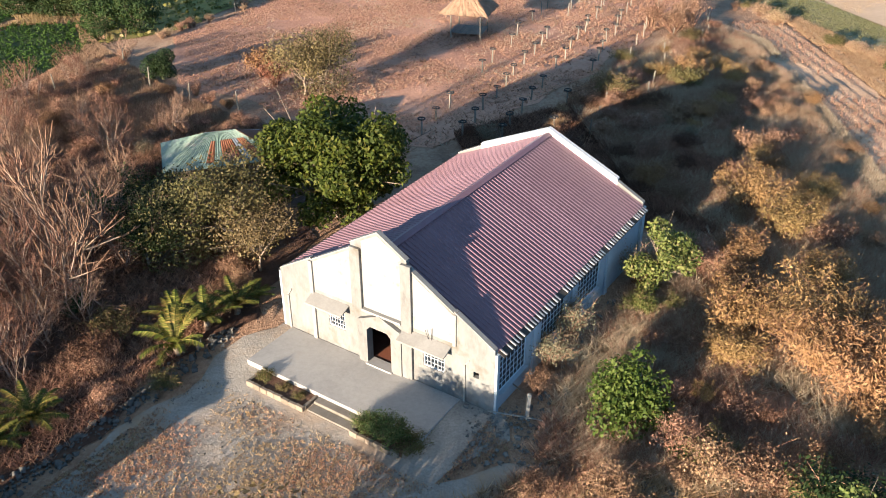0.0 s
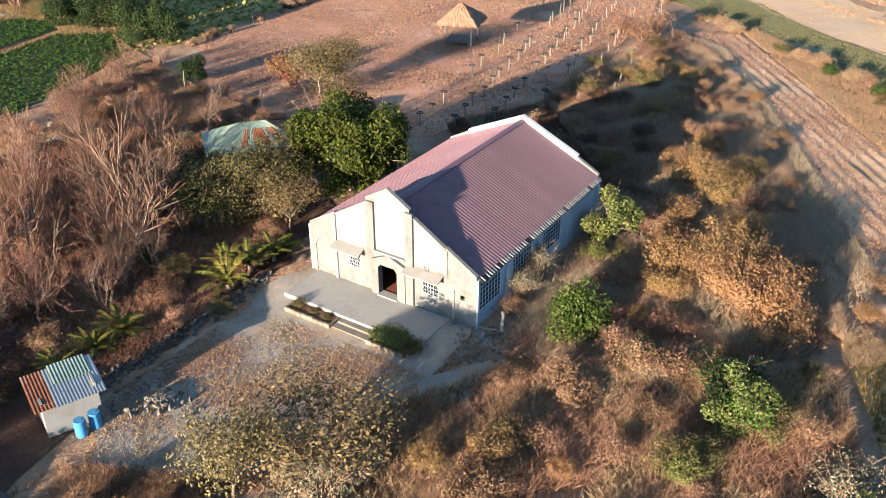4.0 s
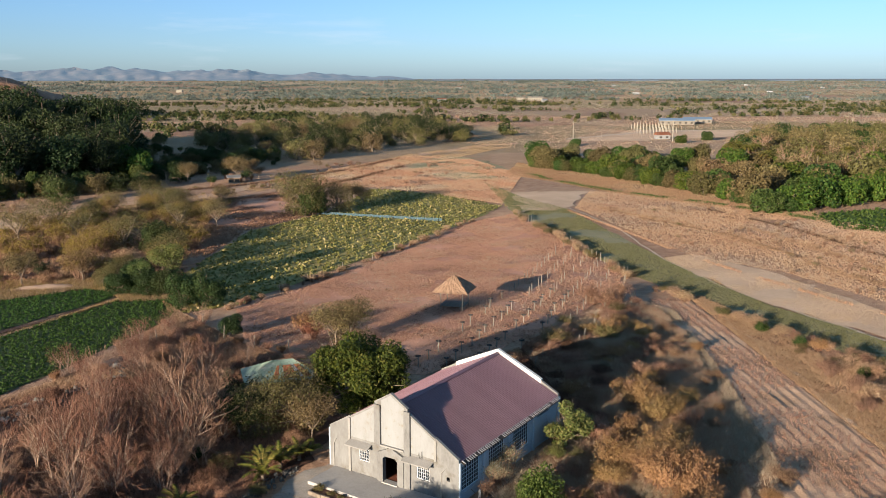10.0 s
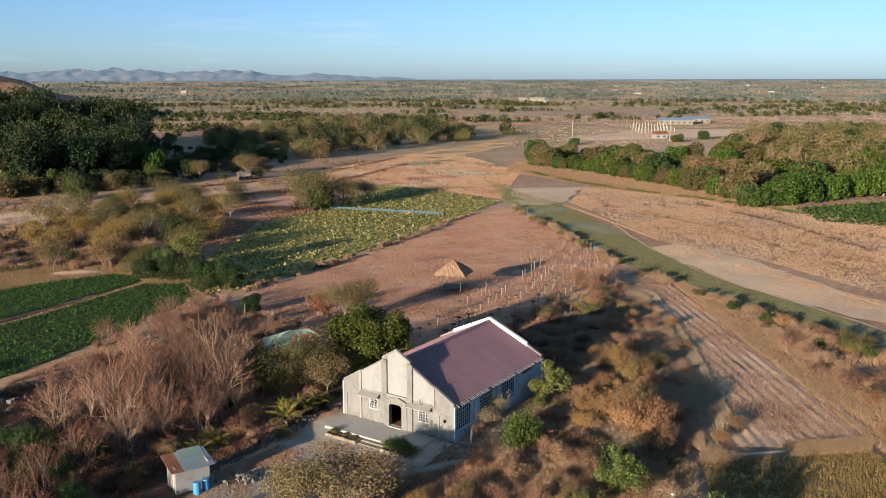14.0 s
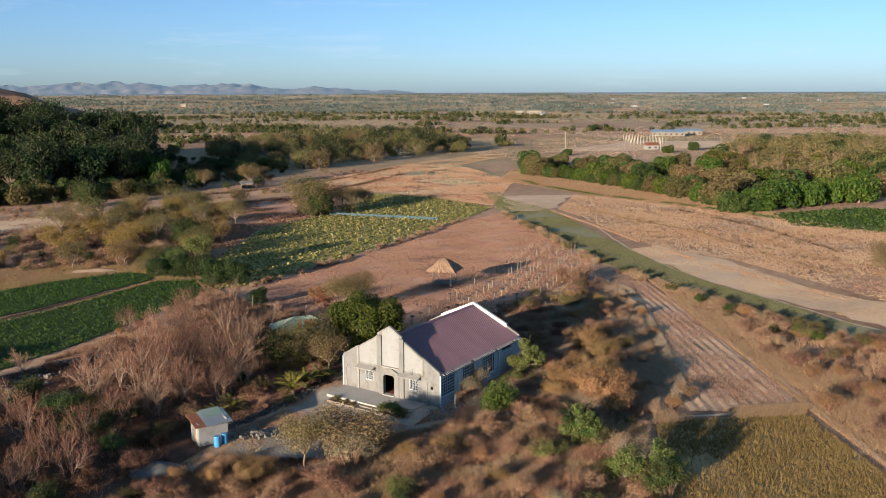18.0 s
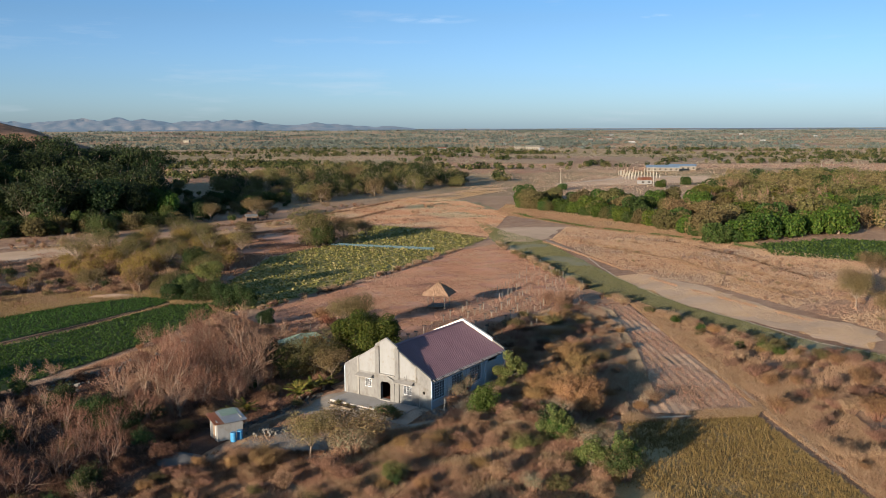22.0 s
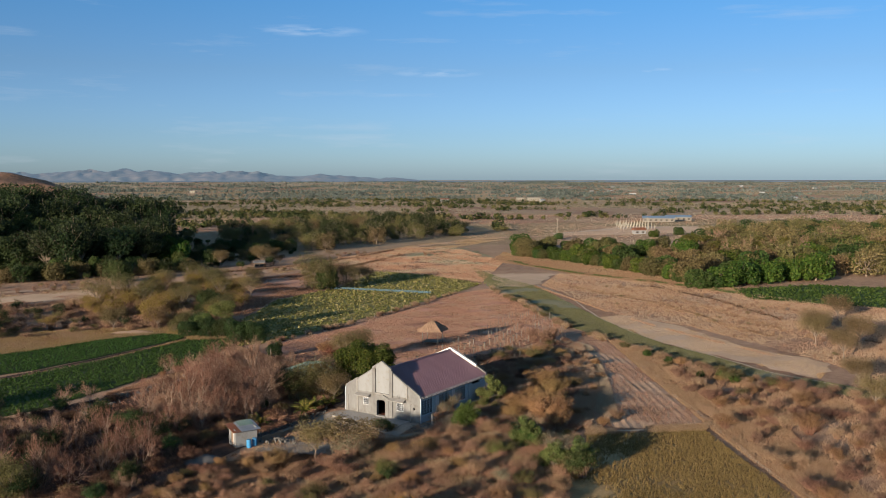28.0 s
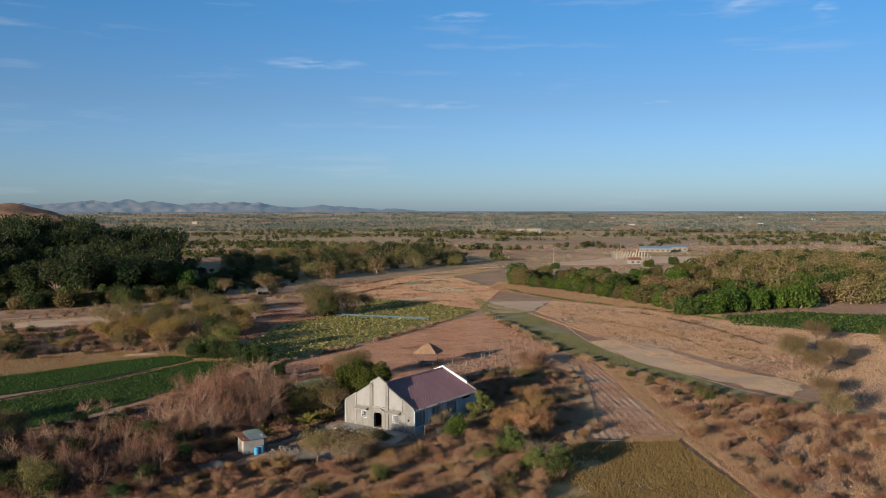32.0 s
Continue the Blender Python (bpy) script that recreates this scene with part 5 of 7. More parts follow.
def far_buildings():
    def block(name, x, y, w, d, z, rot, wallm, roofm, label, ridge=0.0):
        root = tagged(new(name), label, "building")
        root.matrix_world = pose(x, y, h(x, y) - 0.3, 0, 0, rot)
        part("wall", box(-w / 2, w / 2, -d / 2, d / 2, 0, z), wallm, root)
        part("roof", prism([(-d / 2 - 0.4, z), (d / 2 + 0.4, z), (d / 2 + 0.4, z + 0.15), (0, z + ridge + 0.15), (-d / 2 - 0.4, z + 0.15)], w + 0.8, at=-w / 2 - 0.4), roofm, root).matrix_local = pose(0, 0, 0, 0, 0, 90)
        k = max(2, int(w / 4))
        for i in range(k):
            xx = -w / 2 + (i + 0.5) * w / k
            part("window", box(xx - 0.7, xx + 0.7, -d / 2 - 0.06, -d / 2 - 0.005, z * 0.35, z * 0.75), M_DARK, root)
        return root
    bl = plain("faded blue steel roof", (0.15, 0.21, 0.28), 0.45)
    block("farm_building", 140, 618, 24, 12, 3.2, -8, M_STEP, bl, "long farm building with a pale blue steel roof", 1.6)
    block("farm_building", 160, 640, 20, 10, 3.2, -8, M_STEP, bl, "second shed with a pale blue steel roof", 1.4)
    block("warehouse", 86, 1480, 24, 12, 4.0, 4, M_PALECOL, M_PALECOL, "white warehouse far out on the plain", 2.5)
    block("warehouse", 62, 1520, 13, 10, 3.6, 4, M_PALECOL, M_PALECOL, "smaller white warehouse far out on the plain", 2.0)
    block("warehouse", -745, 2100, 14, 10, 5.0, 0, M_PALECOL, M_PALECOL, "white building before the hills", 2.0)
    block("field_shelter", -75, 236, 3.4, 2.6, 2.0, 20, M_WOOD, M_GALV, "small dark shelter under the trees", 0.6)
    block("farm_house", 97, 452, 7, 5, 2.6, 10, M_WHITEP, M_RUST, "small house with a rusty roof by the building ground", 1.4)
    rnd = random.Random(8)
    for k in range(16):
        y = rnd.uniform(1200, 3000)
        x = rnd.uniform(-0.1, 0.62) * y
        block("town_house", x, y, rnd.uniform(7, 15), rnd.uniform(7, 10), rnd.uniform(3, 5), rnd.uniform(-20, 20), M_WHITEP, rnd.choice((M_COPING, M_GALV, M_RUST)), "pale house far out on the plain", 1.5)
    # unfinished columns on the building ground
    col = tagged(new("concrete_column"), "bare pale column of an unfinished building", "column", "unfinished columns")
    part("shaft", box(-0.18, 0.18, -0.18, 0.18, -0.3, 4.0), M_PALECOL, col)
    first = True
    for i in range(12):
        for j in range(4):
            x, y = 93 + i * 2.2 + j * 1.6, 498 + j * 20 + i * 1.2
            m = pose(x, y, h(x, y), 0, 0, 0)
            if first:
                col.matrix_world, first = m, False
            else:
                copy_thing(col, m @ Matrix.Diagonal((1, 1, rnd.uniform(0.6, 1.0), 1)))
    for x, y in ((46, 420), (98, 430), (200, 460)):
        p = tagged(new("utility_pole"), "tall pale utility pole beside the earth road", "pole", "utility poles")
        p.location = (x, y, h(x, y))
        part("shaft", tube([(0, 0, -0.5), (0, 0, 11)], [0.22, 0.14], 8), M_PALECOL, p)
        part("crossarm", box(-1.0, 1.0, -0.06, 0.06, 10.2, 10.35), M_WOOD, p)


M_PALECOL = plain("pale concrete", (0.257, 0.233, 0.190), 0.85)
far_buildings()

# ---------------------------------------------------------------- plants
def mesh_arrays(name, verts, faces, material, parent=None, label=""):
    """A mesh of equal-sided faces straight from arrays."""
    me = bpy.data.meshes.new(name)
    v, f = np.asarray(verts, np.float32), np.asarray(faces, np.int32)
    me.vertices.add(len(v))
    me.vertices.foreach_set("co", v.ravel())
    k = f.shape[1]
    me.loops.add(f.size)
    me.loops.foreach_set("vertex_index", f.ravel())
    me.polygons.add(len(f))
    me.polygons.foreach_set("loop_start", np.arange(0, f.size, k, dtype=np.int32))
    me.update(calc_edges=True)
    me.materials.append(material)
    ob = new(name, me)
    ob.parent = parent
    return tagged(ob, label)


def unit(a):
    return a / np.maximum(np.linalg.norm(a, axis=-1, keepdims=True), 1e-9)


def leaf_quads(rng, c, nrm, size, aspect=0.5, droop=None):
    """One lozenge a leaf."""
    n = len(c)
    t = unit(np.cross(nrm, unit(rng.normal(size=(n, 3)))))
    b = np.cross(unit(nrm), t)
    s = np.asarray(size).reshape(-1, 1) * np.ones((n, 1))
    v = np.stack([c + t * s, c + b * s * aspect, c - t * s, c - b * s * aspect], 1).reshape(-1, 3)
    return v, np.arange(4 * n).reshape(-1, 4)


def lobes_points(rng, lobes, n, inner=0.5, up=0.3, rough=0.7):
    """Points on and in a set of round lobes, with outward directions."""
    lob = np.array(lobes, float)
    w = lob[:, 3] ** 2
    k = rng.choice(len(lob), n, p=w / w.sum())
    d = unit(rng.normal(size=(n, 3)))
    r = lob[k, 3] * (inner + (1 - inner) * rng.random(n) ** 0.45)
    c = lob[k, :3] + d * r[:, None] * np.array([1, 1, 0.85])
    nrm = unit(d + np.array([0, 0, up]) + rng.normal(size=(n, 3)) * rough)
    return c, nrm


def segments(name, segs, material, parent, sides=3, label=""):
    """Tapered sticks, each from p to q."""
    s = np.array(segs, float)
    p, q, r0, r1 = s[:, 0:3], s[:, 3:6], s[:, 6:7], s[:, 7:8]
    d = unit(q - p)
    ref = np.where(np.abs(d[:, 2:3]) > 0.9, np.array([[1.0, 0, 0]]), np.array([[0, 0, 1.0]]))
    a = unit(np.cross(d, ref))
    b = np.cross(d, a)
    rings = []
    for base, r in ((p, r0), (q, r1)):
        for i in range(sides):
            t = 2 * math.pi * i / sides
            rings.append(base + (a * math.cos(t) + b * math.sin(t)) * r)
    v = np.stack(rings, 1)
    n = len(s)
    o = (np.arange(n) * 2 * sides)[:, None]
    f = np.concatenate([o + np.array([[i, (i + 1) % sides, sides + (i + 1) % sides, sides + i]]) for i in range(sides)])
    return mesh_arrays(name, v.reshape(-1, 3), f, material, parent, label)


def grow(rng, p, d, ln, r, level, out, spread=0.55, bend=0.18, kids=(3, 4), lift=0.12, shrink=0.68, steps=3):
    """Branching sticks; out takes (p, q, r0, r1, level)."""
    p, d = np.array(p, float), unit(np.array(d, float))
    for k in range(steps):
        d = unit(d + rng.normal(size=3) * bend + np.array([0, 0, lift]))
        q = p + d * ln / steps
        out.append((*p, *q, r * (1 - 0.35 * k / steps), r * (1 - 0.35 * (k + 1) / steps), level))
        p = q
        if level > 0:
            for _ in range(rng.integers(1, 3)):
                grow(rng, p, d + rng.normal(size=3) * spread, ln * shrink * rng.uniform(0.6, 1.0), r * 0.5, level - 1, out, spread, bend, kids, lift, shrink, steps)
    if level > 0:
        for _ in range(rng.integers(*kids)):
            grow(rng, p, d + rng.normal(size=3) * spread, ln * shrink * rng.uniform(0.75, 1.05), r * 0.6, level - 1, out, spread, bend, kids, lift, shrink, steps)


def bare_tree(seed, height, material, label, level=3, spread=0.5, stems=1, r=0.10):
    rng = np.random.default_rng(seed)
    root = tagged(new("bare_tree"), label, "tree", "leafless trees")
    out, big = [], []
    for s in range(stems):
        first = len(out)
        d = np.array([0, 0, 1.0]) + (rng.normal(size=3) * np.array([0.42, 0.42, 0]) if stems > 1 else 0)
        grow(rng, rng.normal(size=3) * np.array([0.07, 0.07, 0]) * stems - np.array([0, 0, 0.1]), d, height * rng.uniform(0.34, 0.5), r * rng.uniform(0.5, 1.0), level, out, spread, 0.12, (4, 6), 0.13, 0.74, 3)
        big.append([o[:8] for o in out[first:] if o[8] >= 1])
    fine = [(*o[:6], max(1.3 * o[6], 0.017), max(o[7], 0.010)) for o in out if o[8] < 1 and rng.random() < 0.75]
    for stem in big:
        segments("stem", stem, M_BARKP, root, 5)
    tagged(segments("branchwork", fine, material, root, 3), kind="stuff")
    return root


def leafy_tree(name, seed, lobes, n, leaf, leafmat, trunk_h, trunk_r, label, category="tree", group="", inner=0.45, aspect=0.5, up=0.3):
    rng = np.random.default_rng(seed)
    root = tagged(new(name), label, category, group)
    out = []
    tips = [np.array(l[:3]) for l in lobes[:14]]
    base = np.array([0, 0, -0.15])
    fork = np.array([rng.normal(0, 0.1), rng.normal(0, 0.1), trunk_h])
    out.append((*base, *(base + (fork - base) * 0.5 + rng.normal(size=3) * 0.05), trunk_r * 1.3, trunk_r * 1.05))
    out.append((*out[0][3:6], *fork, trunk_r * 1.05, trunk_r * 0.9))
    for tp in tips:
        mid = fork + (tp - fork) * 0.5 + rng.normal(size=3) * 0.15 * trunk_h * 0.3
        out.append((*fork, *mid, trunk_r * 0.65, trunk_r * 0.42))
        out.append((*mid, *tp, trunk_r * 0.42, trunk_r * 0.15))
        for _ in range(3):
            out.append((*mid, *(tp + rng.normal(size=3) * 0.5 * np.linalg.norm(tp - mid)), trunk_r * 0.22, trunk_r * 0.06))
    segments("trunk", out, M_BARK, root, 5)
    c, nrm = lobes_points(rng, lobes, n, inner, up)
    v, f = leaf_quads(rng, c, nrm, leaf * rng.uniform(0.6, 1.25, n), aspect)
    mesh_arrays("crown", v, f, leafmat, root)
    return root


def random_lobes(rng, r, z, flat=0.75, k=7, spread=0.62, size=(0.42, 0.62)):
    out = [(0, 0, z, r * 0.62)]
    for i in range(k):
        a = 2 * math.pi * i / k + rng.uniform(-0.4, 0.4)
        q = r * spread * rng.uniform(0.7, 1.1)
        out.append((q * math.cos(a), q * math.sin(a), z + r * flat * rng.uniform(-0.45, 0.5), r * rng.uniform(*size)))
    return out


def low_lobes(seed, r, k=6):
    """Skirts of leaves that hang to the ground."""
    rng = np.random.default_rng(seed)
    return [(0.62 * r * math.cos(2 * math.pi * (i + rng.uniform(-0.3, 0.3)) / k), 0.62 * r * math.sin(2 * math.pi * i / k), r * rng.uniform(0.35, 0.6), r * rng.uniform(0.34, 0.46)) for i in range(k)]


def bush(name, seed, r, height, n, leaf, leafmat, twigmat, label, stems=26, group="", aspect=0.45, leafy=0.75):
    """Many stems from one foot with leaves round their upper ends."""
    rng = np.random.default_rng(seed)
    root = tagged(new(name), label, "shrub", group)
    out, tips = [], []
    for k in range(stems):
        a, t = rng.uniform(0, 2 * math.pi), rng.uniform(0.1, 1.0)
        foot = np.array([math.cos(a), math.sin(a), 0]) * r * 0.25 * rng.random() - np.array([0, 0, 0.05])
        mid = foot + np.array([math.cos(a) * r * 0.45 * t, math.sin(a) * r * 0.45 * t, height * rng.uniform(0.4, 0.6)])
        tip = mid + np.array([math.cos(a) * r * 0.5 * t, math.sin(a) * r * 0.5 * t, height * rng.uniform(0.2, 0.5) * (1.15 - 0.5 * t)]) + rng.normal(size=3) * 0.08 * r
        out += [(*foot, *mid, 0.028, 0.018), (*mid, *tip, 0.018, 0.008)]
        for _ in range(3):
            s = mid + (tip - mid) * rng.random()
            e = s + rng.normal(size=3) * 0.28 * r * np.array([1, 1, 0.6]) + np.array([0, 0, 0.12 * height])
            out.append((*s, *e, 0.012, 0.006))
            tips += [(s, e)]
        tips += [(mid, tip)]
    segments("brushwood", out, twigmat, root, 3)
    if n:
        ab = [tips[i] for i in rng.integers(0, len(tips), n)]
        c = np.array([p + (q - p) * (1 - leafy * rng.random()) for p, q in ab]) + rng.normal(size=(n, 3)) * 0.11 * r
        c[:, 2] = np.maximum(c[:, 2], 0.04)
        nrm = unit(c * np.array([1, 1, 0.4]) / r + np.array([0, 0, 0.5]) + rng.normal(size=(n, 3)) * 0.7)
        v, f = leaf_quads(rng, c, nrm, leaf * rng.uniform(0.55, 1.3, n), aspect)
        mesh_arrays("foliage", v, f, leafmat, root)
    return root


def palm(name, seed, trunk_h, fronds, length, label, leafmat, spread=1.0, group="", trunk_r=0.16, leaflets=34, erect=0.25):
    rng = np.random.default_rng(seed)
    root = tagged(new(name), label, "palm", group)
    if trunk_h > 0.3:
        segs = [(0, 0, -0.2, 0.05, 0.03, trunk_h * 0.5, trunk_r * 1.2, trunk_r), (0.05, 0.03, trunk_h * 0.5, 0, 0.06, trunk_h, trunk_r, trunk_r * 0.9)]
        segments("trunk", segs, M_BARK, root, 7)
    for k in range(fronds):
        a = 2 * math.pi * k * 0.381966 * 1.0 + rng.uniform(-0.2, 0.2)
        e = rng.uniform(erect, 1.35)
        ln = length * rng.uniform(0.75, 1.1)
        pts, p, el = [], np.array([0, 0, trunk_h]), e
        for s in range(9):
            pts.append(p)
            p = p + ln / 8 * np.array([math.cos(a) * math.cos(el), math.sin(a) * math.cos(el), math.sin(el)])
            el -= rng.uniform(0.14, 0.24) * spread
        pts = np.array(pts)
        out = [(*pts[i], *pts[i + 1], 0.03 * (1 - i / 9) + 0.006, 0.03 * (1 - (i + 1) / 9) + 0.006) for i in range(8)]
        fr = segments("frond", out, leafmat, root, 3)
        t = np.linspace(0.12, 1.0, leaflets)
        c = np.stack([np.interp(t * 8, range(9), pts[:, i]) for i in range(3)], 1)
        d = unit(np.gradient(c, axis=0))
        side = unit(np.cross(d, [0, 0, 1.0]))
        vv, ff = [], []
        for sg in (-1, 1):
            w = (0.16 + 0.20 * np.sin(np.pi * np.clip(t, 0, 1) ** 0.8))[:, None] * length * 0.55
            tip = c + (side * sg * 0.85 + d * 0.55 + np.array([0, 0, -0.28]) + rng.normal(size=c.shape) * 0.08) * w
            q = d * 0.035 * length / 2
            o = len(vv) * 0
            base = sum(len(x) for x in vv)
            vv.append(np.stack([c - q, c + q, tip], 1).reshape(-1, 3))
            ff.append(base + np.arange(3 * len(c)).reshape(-1, 3))
        mesh_arrays("blade", np.concatenate(vv), np.concatenate(ff), leafmat, fr)
    return root


PROTOS = {}


def plant(proto, x, y, s=1.0, rot=None, rnd=random.Random(77), z=0.0, tilt=3.0, sz=None):
    """A copy of a plant on the land; the patterns themselves are cleared away at the end."""
    m = pose(x, y, h(x, y) + z, rnd.uniform(-tilt, tilt), rnd.uniform(-tilt, tilt), rnd.uniform(0, 360) if rot is None else rot)
    PROTOS[proto.name] = proto
    return copy_thing(proto, m @ Matrix.Diagonal((s, s, sz or s * rnd.uniform(0.88, 1.12), 1)))


M_BARKP = surface("pale grey bark", [(0.3, (0.199, 0.139, 0.103)), (0.7, (0.358, 0.265, 0.206))], 2.0, 12.0, rough=0.95, bump=0.3, depth=0.02, space="object", vary=0.12)
R = random.Random(404)

# tree beside the house
rg = np.random.default_rng(3)
clumps = [(0.0, 0.0, 3.4, 3.0), (0.3, 0.2, 4.5, 2.4), (-1.4, -1.2, 3.6, 2.2), (1.5, -1.0, 3.5, 2.2)]
while len(clumps) < 44:
    d = unit(rg.normal(size=3))
    q = rg.uniform(0.72, 1.0)
    x, y, z = 4.4 * q * d[0], 4.2 * q * d[1], 3.6 + 3.0 * q * d[2]
    if z > 0.9:
        clumps.append((x, y, z, rg.uniform(0.8, 1.5)))
mango = leafy_tree("mango_tree", 3, clumps, 27000, 0.15, L_MANGO, 1.6, 0.24, "large dense green broadleaf tree beside the hall", inner=0.5)
plant(mango, -9.6, 49.6)
dark_tree = leafy_tree("broadleaf_tree", 8, random_lobes(np.random.default_rng(8), 2.7, 3.0) + low_lobes(8, 2.7), 6500, 0.15, L_DARK, 0.8, 0.16, "dark green broadleaf tree among the scrub", group="scrub trees")
olive_tree = leafy_tree("acacia_tree", 12, random_lobes(np.random.default_rng(12), 2.8, 3.3, 0.6, 8) + low_lobes(12, 2.6), 6500, 0.095, L_OLIVE, 1.0, 0.13, "thin olive-leaved tree with a see-through crown", group="scrub trees", inner=0.25)
fine_tree = leafy_tree("feathery_tree", 14, random_lobes(np.random.default_rng(14), 2.7, 3.4, 0.6, 9, 0.7), 4200, 0.105, L_DUSTY, 1.3, 0.10, "half-bare twiggy tree with sparse dusty leaves", group="scrub trees", inner=0.1)
bare = [bare_tree(31, 6.5, M_TWIG, "tall leafless tree with pale upright branches", 2, 0.44, 5, 0.085), bare_tree(32, 5.6, M_TWIGR, "leafless reddish twiggy tree with fine branches", 2, 0.52, 6, 0.05), bare_tree(33, 5.0, M_TWIG, "leafless pale shrub tree with spreading limbs", 2, 0.58, 5, 0.055)]
orange = [bush("dry_bush", 41, 1.5, 2.0, 6600, 0.078, L_ORANGE, M_TWIGR, "rounded bush of dry orange-brown leaves", 34, "dry bushes", 0.22),
          bush("dry_bush", 42, 1.2, 1.4, 4400, 0.076, L_ORANGE, M_TWIGR, "low bush of dry orange leaves", 28, "dry bushes", 0.22),
          bush("dry_bush", 43, 1.3, 1.3, 2600, 0.060, L_BROWN, M_TWIGR, "withered brown bush in the dry scrub", 40, "dry bushes"),
          bush("dry_bush", 44, 1.1, 1.6, 1400, 0.060, L_BROWN, M_TWIG, "thin half-bare brown bush", 46, "dry bushes")]
# dry bush whose leaf colour already holds the shade of the left scrub
dusk = bush("withered_bush", 45, 1.3, 1.3, 2600, 0.065, L_SHADE, M_TWIGR, "withered bush in shade-dark colour on leaf litter", 40, "dry bushes")
green = [bush("green_bush", 51, 1.3, 1.8, 4200, 0.075, L_FRESH, M_TWIG, "leafy bush with fresh green leaves", 26, "green bushes"), bush("green_bush", 52, 1.2, 1.4, 3000, 0.062, L_OLIVE, M_TWIG, "low bush with dusty olive leaves", 26, "green bushes"),
         bush("green_bush", 53, 1.5, 2.6, 4600, 0.085, L_DARK, M_TWIG, "tall bush with dark green leaves", 26, "green bushes"),
         bush("green_bush", 54, 1.3, 1.7, 3600, 0.07, L_YG, M_TWIG, "bush with pale yellow-green leaves", 28, "green bushes")]
thorn = bush("thorn_bush", 57, 1.2, 2.2, 2600, 0.05, L_GREY, M_TWIG, "twiggy bush with sparse greyish leaves", 46, "thorn bushes")
reed = [bush("reed_clump", 61, 1.7, 3.0, 2600, 0.20, L_YELLOW, M_TWIG, "clump of yellowing reeds", 70, "reed clumps", 0.14), bush("reed_clump", 62, 1.3, 1.5, 1800, 0.15, L_STRAW, M_TWIG, "clump of straw-dry tall grass", 70, "reed clumps", 0.12)]
small_palm = palm("small_palm", 71, 0.5, 13, 2.1, "small palm with arching yellow-green fronds beside the yard", L_PALM, 0.8, group="small palms", erect=0.75)
tall_palm = palm("tall_palm", 72, 6.5, 22, 3.6, "tall palm rising from the orchard", L_PALM, 1.2, "tall palms", 0.22, 24)
red_bush = bush("red_bush", 81, 1.3, 2.0, 800, 0.13, L_RED, M_TWIGR, "bush with red leaves at the lot edge", 36)

rg = np.random.default_rng(17)
young = leafy_tree("young_tree", 17, [(1.25 * math.cos(a) * q, 1.25 * math.sin(a) * q, z, r) for a, q, z, r in zip(rg.uniform(0, 6.28, 22), rg.uniform(0.2, 1.15, 22), rg.uniform(0.7, 3.3, 22), rg.uniform(0.38, 0.72, 22))], 5200, 0.10, L_YG, 0.7, 0.07, "young tree with pale yellow-green leaves beside the side wall", inner=0.3)
plant(young, 8.5, 41.8, 1.1)
round_bush = leafy_tree("round_bush", 18, [(1.15 * math.cos(a) * q, 1.15 * math.sin(a) * q, z, r) for a, q, z, r in zip(rg.uniform(0, 6.28, 26), rg.uniform(0.1, 1.1, 26), rg.uniform(0.35, 1.9, 26), rg.uniform(0.4, 0.7, 26))], 5600, 0.085, L_FRESH, 0.3, 0.05, "dense rounded bush with fresh green leaves", "shrub", inner=0.45)
plant(round_bush, 5.5, 31.6, 1.25)
feathery = leafy_tree("feathery_tree", 19, [(2.2 * math.cos(a) * q, 2.2 * math.sin(a) * q, z, r) for a, q, z, r in zip(rg.uniform(0, 6.28, 26), rg.uniform(0.1, 1.2, 26), rg.uniform(2.0, 4.6, 26), rg.uniform(0.5, 0.95, 26))], 9000, 0.075, L_DARK, 1.5, 0.10, "small feathery dark green tree behind the palms", inner=0.15)
plant(feathery, -18.8, 42.6, 1.0, sz=0.82)
yellow_tree = leafy_tree("tall_tree", 21, random_lobes(np.random.default_rng(21), 2.4, 4.6, 1.0, 9) + low_lobes(21, 2.2), 6000, 0.13, L_YG, 1.6, 0.14, "tall yellow-green tree between the fields", inner=0.4)
